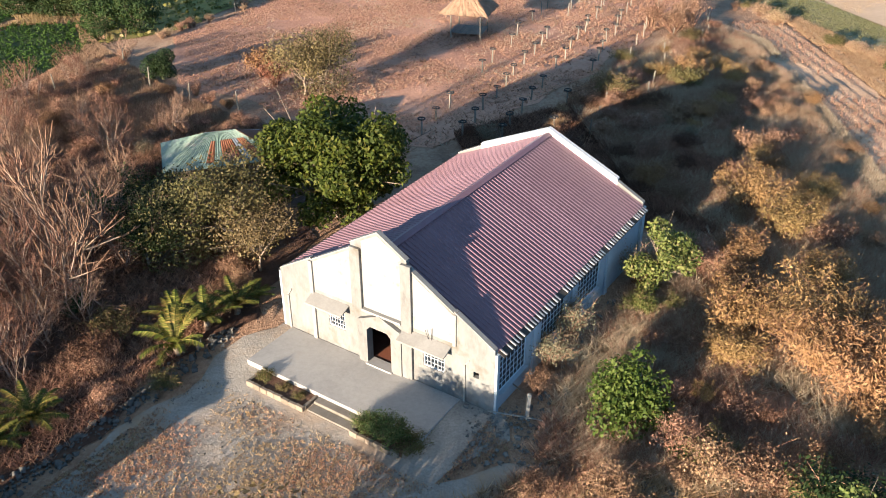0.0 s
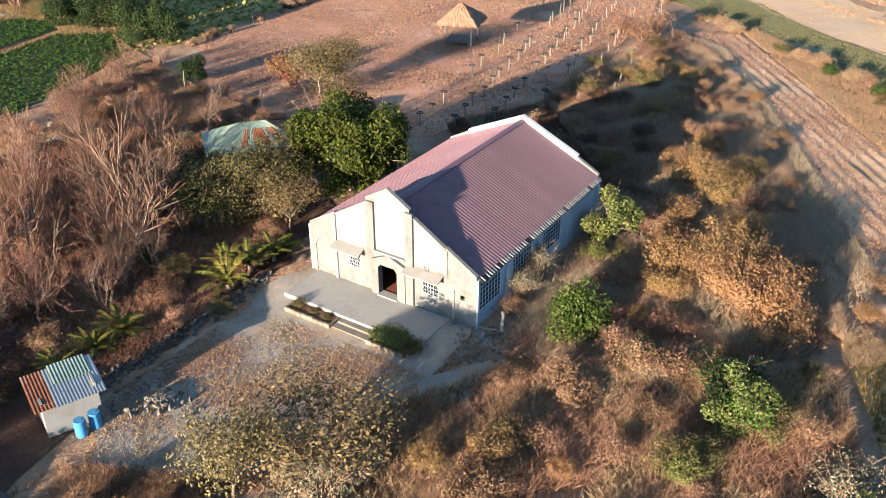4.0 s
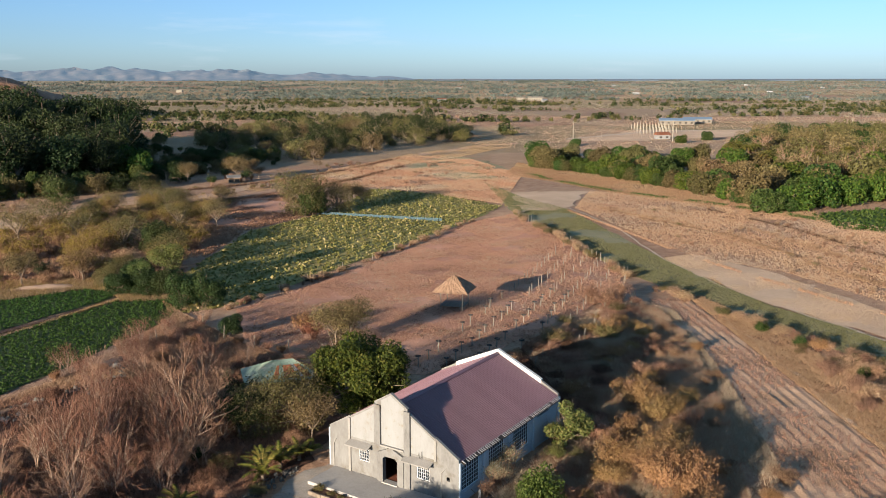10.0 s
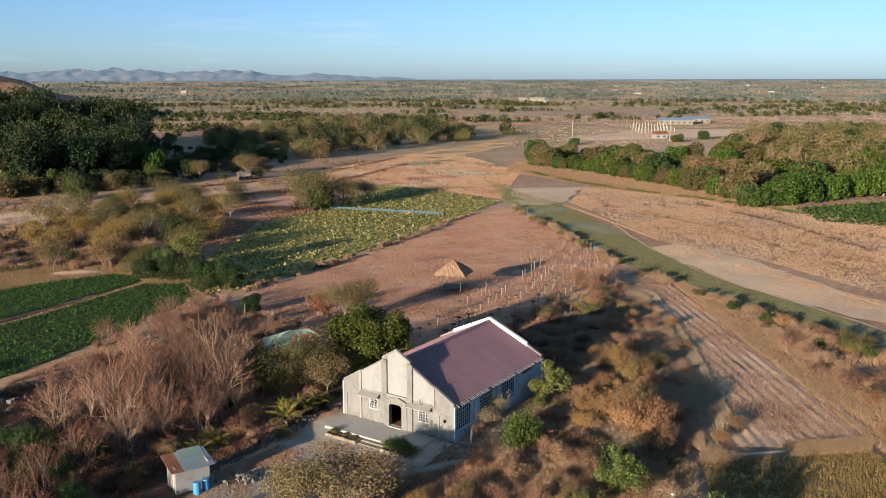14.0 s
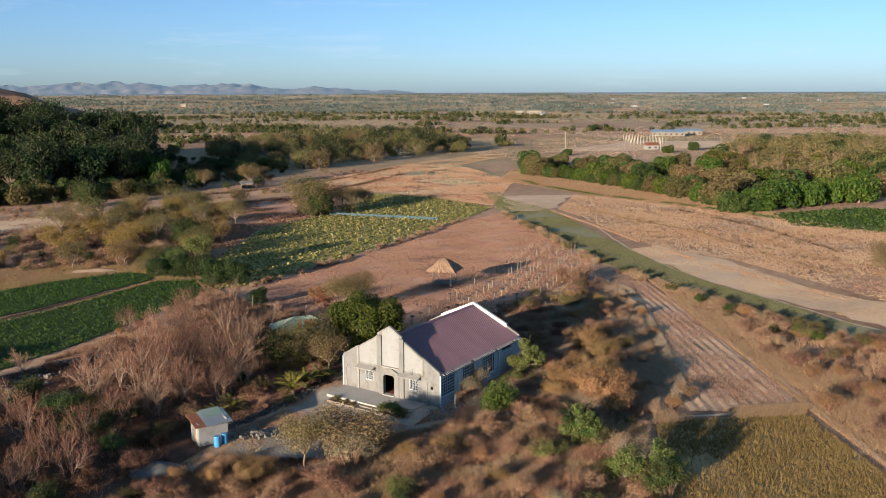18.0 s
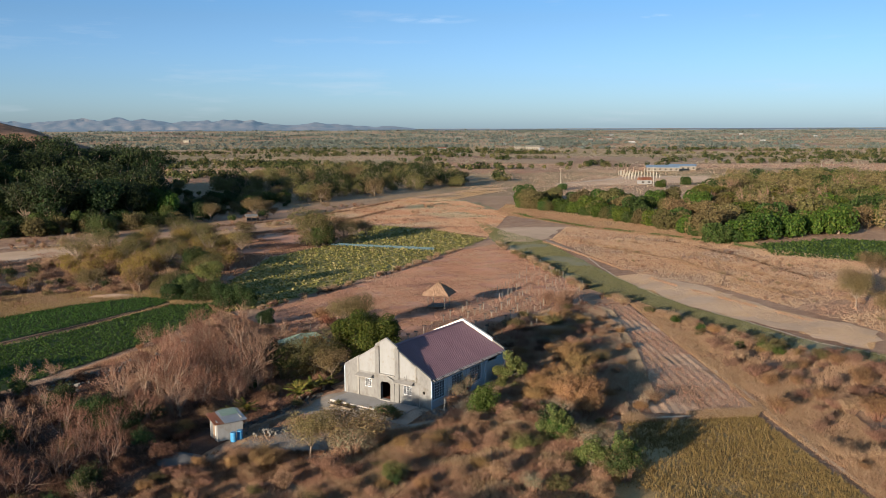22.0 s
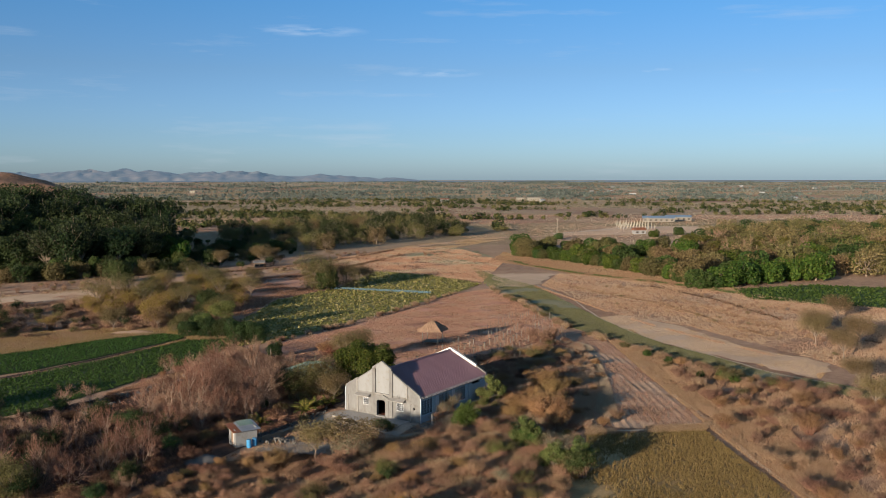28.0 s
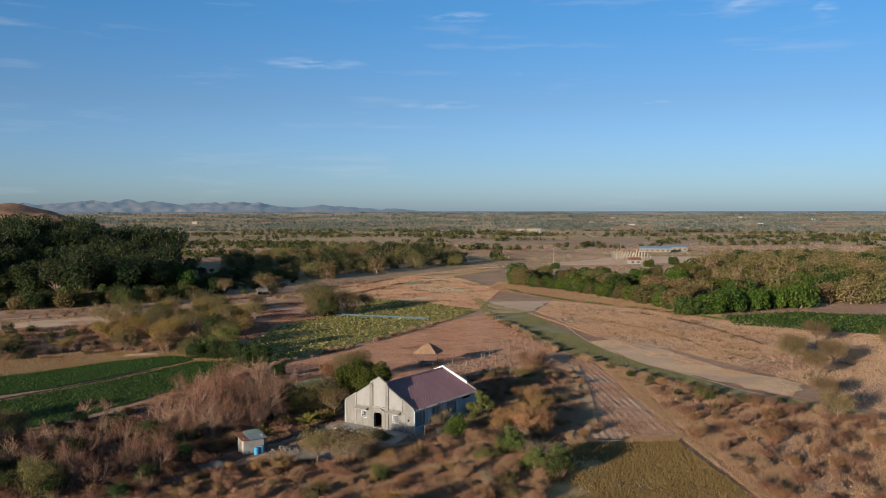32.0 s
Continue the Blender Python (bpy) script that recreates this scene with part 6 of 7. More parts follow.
# scrub beside and before the house, plant by plant
for p, x, y, s in ((green[3], 7.4, 39.4, 0.7), (green[3], 10.0, 44.4, 0.9), (green[1], 8.9, 40.2, 0.6), (green[0], 7.6, 29.6, 0.45), (green[3], 8.3, 28.9, 0.5), (green[3], 6.9, 31.2, 0.5), (green[3], -5.35, 30.45, 0.5), (green[3], -4.8, 30.1, 0.62), (green[3], -4.1, 29.7, 0.65), (green[1], -3.5, 29.35, 0.6), (green[1], -10.4, 33.5, 0.36), (green[1], -9.4, 32.9, 0.3), (green[1], -8.6, 32.4, 0.26),
                   (orange[0], 14.6, 35.4, 1.5), (orange[0], 16.2, 33.4, 1.55), (orange[0], 15.4, 38.6, 1.4), (orange[0], 17.0, 36.3, 1.2), (orange[0], 16.6, 31.0, 1.1), (orange[1], 11.8, 38.4, 1.4), (orange[1], 12.6, 41.0, 1.4), (orange[1], 11.2, 36.0, 1.2), (orange[0], 15.8, 51.5, 1.3), (orange[1], 16.8, 48.4, 1.4),
                   (orange[1], 13.6, 45.2, 1.3), (thorn, 2.6, 34.8, 1.0), (thorn, 3.6, 36.8, 1.05), (thorn, 7.6, 42.4, 1.0), (orange[3], 1.9, 33.0, 0.7), (green[1], 9.6, 71, 1.3), (orange[1], 17.0, 76.4, 1.3), (green[1], 16.2, 74.0, 1.3), (orange[2], 18.6, 92, 1.6), (orange[3], 16.5, 94, 1.6), (orange[3], 20.6, 95, 1.7),
                   (green[2], 12.6, 25.6, 1.2), (green[1], 13.4, 23.8, 1.2), (green[1], 17.3, 15.4, 1.5), (green[2], 17.9, 14.4, 1.1), (green[2], -2.0, 12.2, 0.5), (green[1], 8.6, 29.6, 0.9), (orange[0], -13.8, 15.6, 0.9), (orange[0], -4.6, 22.4, 0.75), (orange[2], 0.2, 19.2, 1.2), (orange[1], 0.8, 21.8, 1.0)):
    plant(p, x, y, s)
plant(fine_tree, -10.4, 18.6, 0.8)
plant(fine_tree, -7.2, 20.6, 1.35, sz=0.78)
plant(young, 12.5, 24.2, 1.0)
plant(round_bush, 12.9, 24.8, 1.1)
plant(young, 17.6, 17.2, 1.0)
plant(thorn, 15.9, 18.4, 1.6)
plant(young, 15.2, 16.6, 0.9)
plant(green[3], -2.3, 13.4, 1.0)
plant(green[3], 9.4, 20.6, 0.8)
plant(thorn, -6.6, 18.4, 1.5)
plant(thorn, -5.4, 19.8, 1.2)
plant(thorn, -8.0, 19.6, 1.0)
plant(olive_tree, -14.0, 71.5, 1.0)
plant(fine_tree, -15.6, 70.5, 1.05)
plant(red_bush, -20.0, 75.5, 1.2)
plant(red_bush, -18.6, 73.0, 0.9)
for x, y, s in ((-14.6, 45.5, 1.15), (-17.8, 43.8, 0.95), (-12.8, 43.0, 0.8), (-19.8, 47.0, 0.9)):
    plant(fine_tree if s == 0.8 else green[2] if s == 0.9 else olive_tree, x, y, s * (1.5 if s == 0.9 else 0.95))
for x, y, s in ((-15.0, 35.4, 1.0), (-14.2, 37.4, 1.0), (-13.0, 38.6, 0.95), (-15.8, 37.8, 0.85), (-12.2, 39.6, 0.6), (-19.6, 30.2, 0.9), (-20.6, 28.8, 0.8), (-21.8, 27.0, 0.7)):
    plant(small_palm, x, y, s)
for k, (x, y, s, i) in enumerate(((-22.8, 40.4, 1.35, 0), (-20.6, 43.0, 1.0, 0), (-24.9, 42.6, 1.1, 2), (-27.2, 37.0, 1.25, 1), (-29.4, 33.2, 1.25, 1), (-33, 56, 0.8, 1), (-37.2, 64, 0.6, 1), (-31, 62, 0.7, 2), (-35.5, 72, 0.7, 1), (-27, 58, 0.8, 1), (-33.5, 79, 0.6, 2), (-25.2, 33.0, 0.85, 1), (-31.0, 38.0, 0.9, 1), (-33.0, 31.0, 0.9, 2), (-28.2, 46.2, 0.9, 1), (-24.0, 49.4, 0.8, 2), (-36.0, 10.6, 0.95, 2), (-42.5, 10.8, 0.9, 0), (-31.2, 12.6, 0.75, 2),
                                  (-28.0, 15.0, 0.7, 1), (-38.5, 19.0, 0.7, 1), (-45.5, 24.0, 0.75, 2), (-40.0, 28.5, 0.7, 2), (-34.5, 21.5, 0.8, 1), (-29.0, 25.0, 0.8, 1), (-47.0, 36.0, 0.7, 0), (-30.2, 42.4, 0.9, 1), (-21.6, 36.0, 0.75, 2), (-36.5, 36.0, 0.8, 1), (-26.4, 29.0, 0.9, 2), (-35.5, 52.0, 0.7, 0), (19.4, 94.0, 0.7, 2), (17.0, 81.0, 0.5, 1))):
    plant(bare[i], x, y, s)
plant(dark_tree, -58, 128, 1.0)
plant(green[1], -14.8, 33.0, 0.6)
for x, y, s in ((-56, 22, 1.0), (-50, 14, 0.9), (-62, 32, 1.1), (-47, 7, 1.0), (-41, 17, 0.6), (-58, 8, 1.2), (-37, 5, 0.8), (-53, 29, 0.8)):
    plant(olive_tree if s < 0.95 else dark_tree, x, y, s)

# random scrub
HOUSE_BOX = [(-11.2, 38.2), (0.6, 30.6), (9.4, 45.4), (-2.0, 52.2)]
RIGHT = [(1.5, 29), (10, 27), (19, 31), (21, 50), (22.5, 74), (24, 96), (12, 82), (6, 70), (9.5, 52), (10.2, 46), (3, 34)]
FRONT = [(-16, 3), (15, 3), (17, 18), (19, 29), (6, 29.5), (0.8, 28), (-4.5, 25), (-8, 18), (-14, 12)]
LEFT = [(-66, 2), (-26, 4), (-20, 14), (-23.5, 24), (-17, 32), (-13, 40), (-14, 58), (-24, 64), (-36, 58), (-45, 43), (-53, 32)]
RLOW = [(39, 4), (78, 4), (86, 42), (66, 50), (52, 60), (44, 64), (37, 76), (36.5, 44), (38.5, 24)]
HEDGE = [(26, 108), (34, 92), (43, 71), (52, 58), (46, 54), (37.5, 70), (33.5, 88), (27.5, 101)]


def sow(poly, n, kinds, weights, lo=0.6, hi=1.2, gap=0.0, avoid=()):
    x0, x1, y0, y1 = min(p[0] for p in poly), max(p[0] for p in poly), min(p[1] for p in poly), max(p[1] for p in poly)
    got, tries = [], 0
    while len(got) < n and tries < n * 40:
        tries += 1
        x, y = R.uniform(x0, x1), R.uniform(y0, y1)
        if not inside(x, y, poly) or any(inside(x, y, a) for a in avoid) or any(abs(x - a) < gap and abs(y - b) < gap for a, b in got):
            continue
        got.append((x, y))
        plant(R.choices(kinds, weights)[0], x, y, R.uniform(lo, hi))


def sow_joined(name, label, category, poly, n, kinds, weights, lo, hi, gap, step):
    """The same, for plants too far and too many to pick apart: one object for each material."""
    x0, x1, y0, y1 = min(p[0] for p in poly), max(p[0] for p in poly), min(p[1] for p in poly), max(p[1] for p in poly)
    got, tries, bag = [], 0, {}
    while len(got) < n and tries < n * 40:
        tries += 1
        x, y = R.uniform(x0, x1), R.uniform(y0, y1)
        if not inside(x, y, poly) or any(abs(x - a) < gap and abs(y - b) < gap for a, b in got):
            continue
        got.append((x, y))
        proto, s, a = R.choices(kinds, weights)[0], R.uniform(lo, hi), R.uniform(0, 6.283)
        rot = np.array([[math.cos(a), -math.sin(a), 0], [math.sin(a), math.cos(a), 0], [0, 0, 1]]) * s
        for ch in proto.children:
            me = ch.data
            v = np.empty(len(me.vertices) * 3, np.float32)
            me.vertices.foreach_get("co", v)
            v = v.reshape(-1, 3) @ rot.T + np.array([x, y, h(x, y)])
            if ch.name.split(".")[0] in ("crown", "foliage"):
                v = v.reshape(-1, 4, 3)[::step].reshape(-1, 3)
                f = np.arange(len(v)).reshape(-1, 4)
            else:
                f = np.empty(len(me.loops), np.int32)
                me.loops.foreach_get("vertex_index", f)
                f = f.reshape(-1, 4)
            vs, fs, k = bag.setdefault(me.materials[0].name, [[], [], 0])
            vs.append(v)
            fs.append(f + k)
            bag[me.materials[0].name][2] += len(v)
    for mat, (vs, fs, _) in bag.items():
        tagged(mesh_arrays(name, np.concatenate(vs), np.concatenate(fs), bpy.data.materials[mat]), label, category, kind="stuff")


sow(RIGHT, 80, [orange[2], orange[3], orange[1], orange[0], green[1]], [5, 5, 3, 1, 1], 0.5, 1.15, 1.0, [HOUSE_BOX])
sow(FRONT, 75, [orange[2], orange[3], orange[1], green[1], thorn], [6, 6, 3, 2, 0.5], 0.5, 1.1, 1.0)
sow([(-66, 2), (-26, 4), (-21, 14), (-24, 24), (-30, 29), (-50, 31)], 66, [green[2], green[1], dusk, bare[2], bare[1]], [5, 2, 7, 0.7, 1.0], 0.6, 1.1, 1.5)
sow(LEFT, 100, [dusk, orange[2], bare[1], bare[2], green[1], green[2]], [9, 1.5, 1.0, 0.7, 1.2, 1.8], 0.45, 0.95, 1.2)
sow_joined("bund_scrub", "dry brown scrub beyond the bund path", "scrub", RLOW, 190, [orange[2], orange[3], orange[1], reed[1], green[1], orange[0]], [5, 5, 2, 3, 0.8, 1], 0.5, 1.25, 0.9, 2)
sow(HEDGE, 45, [orange[3], green[1], reed[1], orange[1], green[0]], [3, 3, 3, 1, 1], 0.5, 1.1, 0.6)
sow_joined("dry_scrub", "withered brown scrub between lot and crop field", "scrub", [(-43, 53), (-38, 76), (-38, 84), (-27, 73), (-17, 64), (-16, 57), (-36, 55)], 52, [orange[3], orange[2], bare[1], thorn, orange[1]], [5, 5, 0.7, 1, 2], 0.45, 0.85, 1.2, 1)
sow_joined("plough_edge_scrub", "russet scrub along the edge of the ploughed field", "scrub", [(20.6, 33), (24.5, 33.4), (25.6, 60), (27, 84), (23.6, 96), (22.4, 74), (21.2, 50)], 14, [orange[2], orange[1], orange[3]], [4, 2, 4], 0.45, 0.9, 1.0, 1)
sow([(-33, 26), (-18, 28), (-13, 40), (-14, 56), (-32, 58), (-38, 44)], 26, [orange[3], orange[2]], [5, 4], 0.5, 0.9, 1.2)
sow([(-26, 4), (-16, 3), (-14, 12), (-10, 17), (-15, 18), (-22, 16)], 22, [orange[3], orange[2], orange[1], green[1]], [5, 4, 2, 2], 0.4, 0.85, 1.2)
sow([(-33, 30), (-22, 33), (-18, 40), (-20, 50), (-32, 54), (-38, 44)], 14, [bare[0], bare[1], bare[2]], [2, 2, 2], 0.6, 1.0, 2.5)
sow([(0, 56), (9, 50.5), (17, 52), (20, 70), (10, 72), (-2, 63)], 34, [dusk, orange[3], orange[2], thorn], [5, 3, 2, 1], 0.5, 0.95, 1.4)
# hedge along the fence
for i in range(60):
    y = R.uniform(112, 182)
    x = 24.6 + (8.2 - 24.6) * (y - 114.9) / 63.8 + R.uniform(-0.9, 0.9)
    plant(R.choices((reed[1], green[1], orange[3]), (4, 3, 1))[0], x, y, R.uniform(0.45, 0.85))
# edge of the vine field
for i in range(55):
    t = R.random()
    x, y = -33 + (-1.3 + 33) * t + R.uniform(-0.8, 0.8), 86 + (166 - 86) * t + R.uniform(-0.8, 0.8)
    plant(R.choices((reed[1], orange[3], green[1]), (3, 3, 1))[0], x, y, R.uniform(0.35, 0.7))
# reeds, bushes and trees on the left beyond the green fields
sow_joined("reed_scrub", "yellowing reeds and brown scrub beyond the green fields", "scrub", [(-98, 130), (-80, 186), (-66, 182), (-52, 150), (-50, 112), (-62, 104), (-80, 116)], 130, [reed[0], reed[1], orange[2], green[1], fine_tree, olive_tree], [7, 2, 3, 3, 0.2, 0.6], 0.8, 1.7, 1.8, 2)
sow_joined("fallow_scrub", "brown scrub on fallow land by the green fields", "scrub", [(-130, 128), (-98, 130), (-80, 116), (-62, 106), (-72, 95), (-110, 80)], 100, [orange[3], orange[2], reed[0], green[2], green[1], olive_tree], [3, 3, 2, 3, 5, 1], 0.7, 1.4, 2, 2)
for x, y, s, p in ((-52, 117, 1.3, olive_tree), (-50.5, 100, 1.0, dark_tree), (-47, 95, 0.9, dark_tree), (-43.5, 96, 0.8, dark_tree), (-36, 89, 0.8, dark_tree), (-40, 90, 0.9, dark_tree), (-38.5, 86, 0.7, green[2]), (-55, 104, 0.9, olive_tree), (-69, 101, 1.0, fine_tree), (-28.6, 74, 0.55, dark_tree), (-40, 172, 2.2, olive_tree), (-38, 172, 1.3, dark_tree), (-43, 179, 1.2, olive_tree), (-33.5, 178, 1.5, olive_tree), (-32.4, 195, 1.1, fine_tree), (-106, 190, 1.5, dark_tree), (-64, 190, 1.0, olive_tree), (-84, 158, 1.1, olive_tree), (-58, 128, 1.2, dark_tree), (-29, 190, 1.0, fine_tree)):
    plant(p, x, y, s)
for x, y, s, p in ((-46.5, 101, 1.15, yellow_tree), (-49.5, 98.5, 0.75, yellow_tree), (-51.5, 95.5, 0.8, dark_tree), (-44.5, 94.5, 0.75, dark_tree), (-40.5, 97, 0.6, dark_tree), (-61, 104, 1.0, fine_tree), (-56, 100.5, 0.6, olive_tree)):
    plant(p, x, y, s)
# bushes of the open ground on the right
sow_joined("open_scrub", "thin dry scrub on the open ground", "scrub", [(40, 138), (30, 190), (60, 200), (76, 172), (100, 140), (90, 100), (70, 70), (60, 92), (52, 118)], 150, [reed[1], orange[3], orange[2], fine_tree, green[1]], [4, 4, 3, 0.15, 1], 0.28, 0.6, 1.5, 3)
for x, y, s in ((71, 97, 1.2), (76, 110, 1.1), (79.6, 97.5, 1.2), (70, 81, 1.0), (64, 60, 0.9), (60, 45, 0.9), (88, 130, 1.2), (98, 112, 1.3)):
    plant(fine_tree, x, y, s)

# woods: orchard on the right, dark forest on the left
def wood_tree(seed, r, z, n, leaf, mat, label, group, trunk=1.2, inner=0.6, flat=0.7, low=5):
    rng = np.random.default_rng(seed)
    lobes = random_lobes(rng, r, z, flat, 8)
    for i in range(low):
        a = 2 * math.pi * i / low + rng.uniform(-0.3, 0.3)
        lobes.append((0.66 * r * math.cos(a), 0.66 * r * math.sin(a), r * 0.42, r * 0.42))
    return leafy_tree("tree", seed, lobes, n, leaf, mat, trunk, 0.28, label, "tree", group, inner, 0.6)


orch = [wood_tree(101, 4.0, 2.8, 3400, 0.30, L_ORCH, "round dark green orchard tree", "orchard trees", 1.2, 0.8), wood_tree(102, 4.2, 3.0, 3600, 0.32, L_MANGO, "round bright green orchard tree", "orchard trees", 1.2, 0.8), wood_tree(103, 4.2, 3.3, 3600, 0.30, L_OLIVE, "orchard tree with dusty olive leaves", "orchard trees", 1.2, 0.75)]
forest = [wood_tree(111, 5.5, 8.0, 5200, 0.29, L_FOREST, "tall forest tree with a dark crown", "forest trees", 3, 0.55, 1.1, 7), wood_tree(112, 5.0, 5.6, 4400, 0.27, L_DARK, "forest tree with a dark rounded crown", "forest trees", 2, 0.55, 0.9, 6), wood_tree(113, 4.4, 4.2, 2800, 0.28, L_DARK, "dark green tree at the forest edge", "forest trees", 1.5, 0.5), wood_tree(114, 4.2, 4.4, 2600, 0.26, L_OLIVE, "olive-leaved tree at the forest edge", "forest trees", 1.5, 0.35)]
orch.append(wood_tree(104, 4.0, 4.4, 3000, 0.26, L_DUSTY, "half-bare dusty tree behind the orchard", "orchard trees", 1.6, 0.5))
ORCH = [(10, 330), (24, 282), (40, 270), (62, 250), (66, 206), (76, 190), (92, 196), (122, 215), (160, 250), (200, 330), (150, 330), (96, 318), (60, 300), (34, 320)]
sow(ORCH, 105, [orch[0], orch[1], orch[2], orch[3]], [2, 2, 6, 1.5], 0.85, 1.35, 6.6)
sow_joined("orchard_depth", "dusty trees filling the back of the orchard", "woods", [(75, 270), (100, 320), (125, 390), (170, 470), (310, 480), (340, 380), (240, 250), (140, 215)], 210, [orch[2], orch[3], orch[0], forest[3]], [5, 4, 2, 2], 1.0, 1.7, 6.5, 2)
for k in range(26):
    t = k / 25
    plant(orch[1] if k % 3 == 0 else orch[0] if k % 3 == 1 else orch[2], 20 + 54 * t + R.uniform(-2, 2), 290 - 104 * t + R.uniform(-3, 3) + 18 * math.sin(t * 3.1), R.uniform(0.6, 1.0))
for x, y, s in ((70, 187, 0.95), (78, 191, 1.1), (86, 196, 1.15), (94.5, 201, 1.1), (103, 208, 1.05), (112, 217, 1.1), (66, 222, 1.0), (59, 238, 0.95), (52, 250, 0.9), (88, 206, 1.2)):
    plant(orch[1] if s > 1 else orch[0], x, y, s)
for k in range(14):
    plant(tall_palm, R.uniform(84, 112), R.uniform(262, 300), R.uniform(0.9, 1.3))
for k in range(4):
    plant(tall_palm, R.uniform(120, 170), R.uniform(250, 300), R.uniform(0.9, 1.2))
for k in range(22):
    plant(bare[k % 2 * 2], R.uniform(96, 190), R.uniform(255, 330), R.uniform(1.5, 2.0))
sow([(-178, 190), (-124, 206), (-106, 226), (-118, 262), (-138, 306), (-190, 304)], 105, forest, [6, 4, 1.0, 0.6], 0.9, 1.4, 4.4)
sow([(-122, 206), (-98, 232), (-84, 262), (-72, 292), (-86, 330), (-108, 330), (-112, 230)], 46, [forest[2], forest[3], orch[2], green[2], dark_tree], [2, 3, 2, 3, 3], 0.35, 0.75, 4.5)
for x, y, s_ in ((-103, 233, 0.8), (-106, 238, 0.95), (-109, 234, 0.9), (-101, 228, 0.6), (-121, 205, 0.6), (-132, 200, 0.6)):
    plant(orch[1] if s_ > 0.7 else orch[0], x, y, s_, sz=1.9 * s_)
sow_joined("forest_edge_shrubs", "green shrubs and small trees at the forest edge", "scrub", [(-140, 306), (-120, 262), (-104, 244), (-84, 262), (-78, 300), (-104, 340), (-150, 345)], 60, [dark_tree, green[2], olive_tree, green[0]], [4, 3, 2, 3], 0.6, 1.4, 3.0, 1)
sow([(-150, 186), (-122, 200), (-98, 226), (-94, 222), (-116, 196), (-148, 180)], 26, [forest[2], forest[3], green[2], orch[2]], [2, 3, 3, 2], 0.5, 0.9, 3.0)
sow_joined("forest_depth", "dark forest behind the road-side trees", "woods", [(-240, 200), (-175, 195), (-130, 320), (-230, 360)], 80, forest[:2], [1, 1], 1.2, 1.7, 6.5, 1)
sow_joined("mixed_wood", "mixed green and olive wood beyond the fields", "woods", [(-72, 292), (-52, 330), (-44, 360), (-12, 400), (-4, 480), (-40, 600), (-130, 560), (-150, 420), (-110, 330)], 180, [forest[1], forest[2], forest[3], orch[2], orch[3], fine_tree], [3, 2, 4, 4, 3, 2], 0.6, 1.3, 6.0, 2)
sow([(-100, 230), (-84, 256), (-60, 250), (-70, 226)], 10, [green[2], fine_tree, orange[3]], [1, 1, 1], 0.8, 1.5, 2.0)
for x, y, s in ((-101, 212, 0.8), (-116, 204, 0.9), (-92, 236, 0.8), (-128, 200, 0.9)):
    plant(forest[2], x, y, s)
plant(orch[0], 62, 330, 1.0)
plant(orch[3], 120, 286)
plant(orch[0], 45, 400, 0.7)
plant(orch[0], 118, 440, 0.8)
plant(orch[1], 100, 420, 0.7)

# far trees out on the plain, too many to count
def far_woods():
    rng = np.random.default_rng(90)
    bags = ([], [], [])
    for k in range(760):
        d = 420 + 3500 * rng.random() ** 0.85
        a = rng.uniform(-0.60, 0.64)
        cx, cy = d * math.sin(a), d * math.cos(a)
        turn, count = rng.normal(0.12, 0.30), int(rng.integers(1, 9) if rng.random() < 0.4 else rng.integers(8, 46))
        depth = rng.uniform(1.5, 9.0) * (1 + d / 1500)
        for i in range(count):
            u = rng.normal(0, 1) * count * 1.25
            x, y = cx + u * math.cos(turn) + rng.normal(0, 3), cy + u * math.sin(turn) + rng.normal(0, depth)
            if 20 < x < 330 and y < 640 or x < 10 and y < 600 and x > -160 or y < 340:
                continue
            s = rng.uniform(0.45, 1.2) * (1.0 if d < 1500 else 1.2)
            n = 36 if d < 900 else 24 if d < 1800 else 16
            z0 = h(x, y)
            c = np.array([x, y, z0 + 2.4 * s]) + unit(rng.normal(size=(n, 3))) * np.array([3.6, 3.6, 2.5]) * s * rng.uniform(0.5, 1.0, (n, 1))
            nr = unit(c - np.array([x, y, z0 + 1.0]) + rng.normal(size=(n, 3)) * 1.0)
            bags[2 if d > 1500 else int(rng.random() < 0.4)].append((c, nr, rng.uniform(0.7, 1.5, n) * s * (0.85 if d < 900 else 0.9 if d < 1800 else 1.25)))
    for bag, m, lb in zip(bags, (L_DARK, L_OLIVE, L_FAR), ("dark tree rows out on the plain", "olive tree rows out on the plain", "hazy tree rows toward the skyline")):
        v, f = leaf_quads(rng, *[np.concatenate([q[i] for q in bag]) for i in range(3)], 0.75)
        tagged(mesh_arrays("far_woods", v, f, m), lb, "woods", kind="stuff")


far_woods()

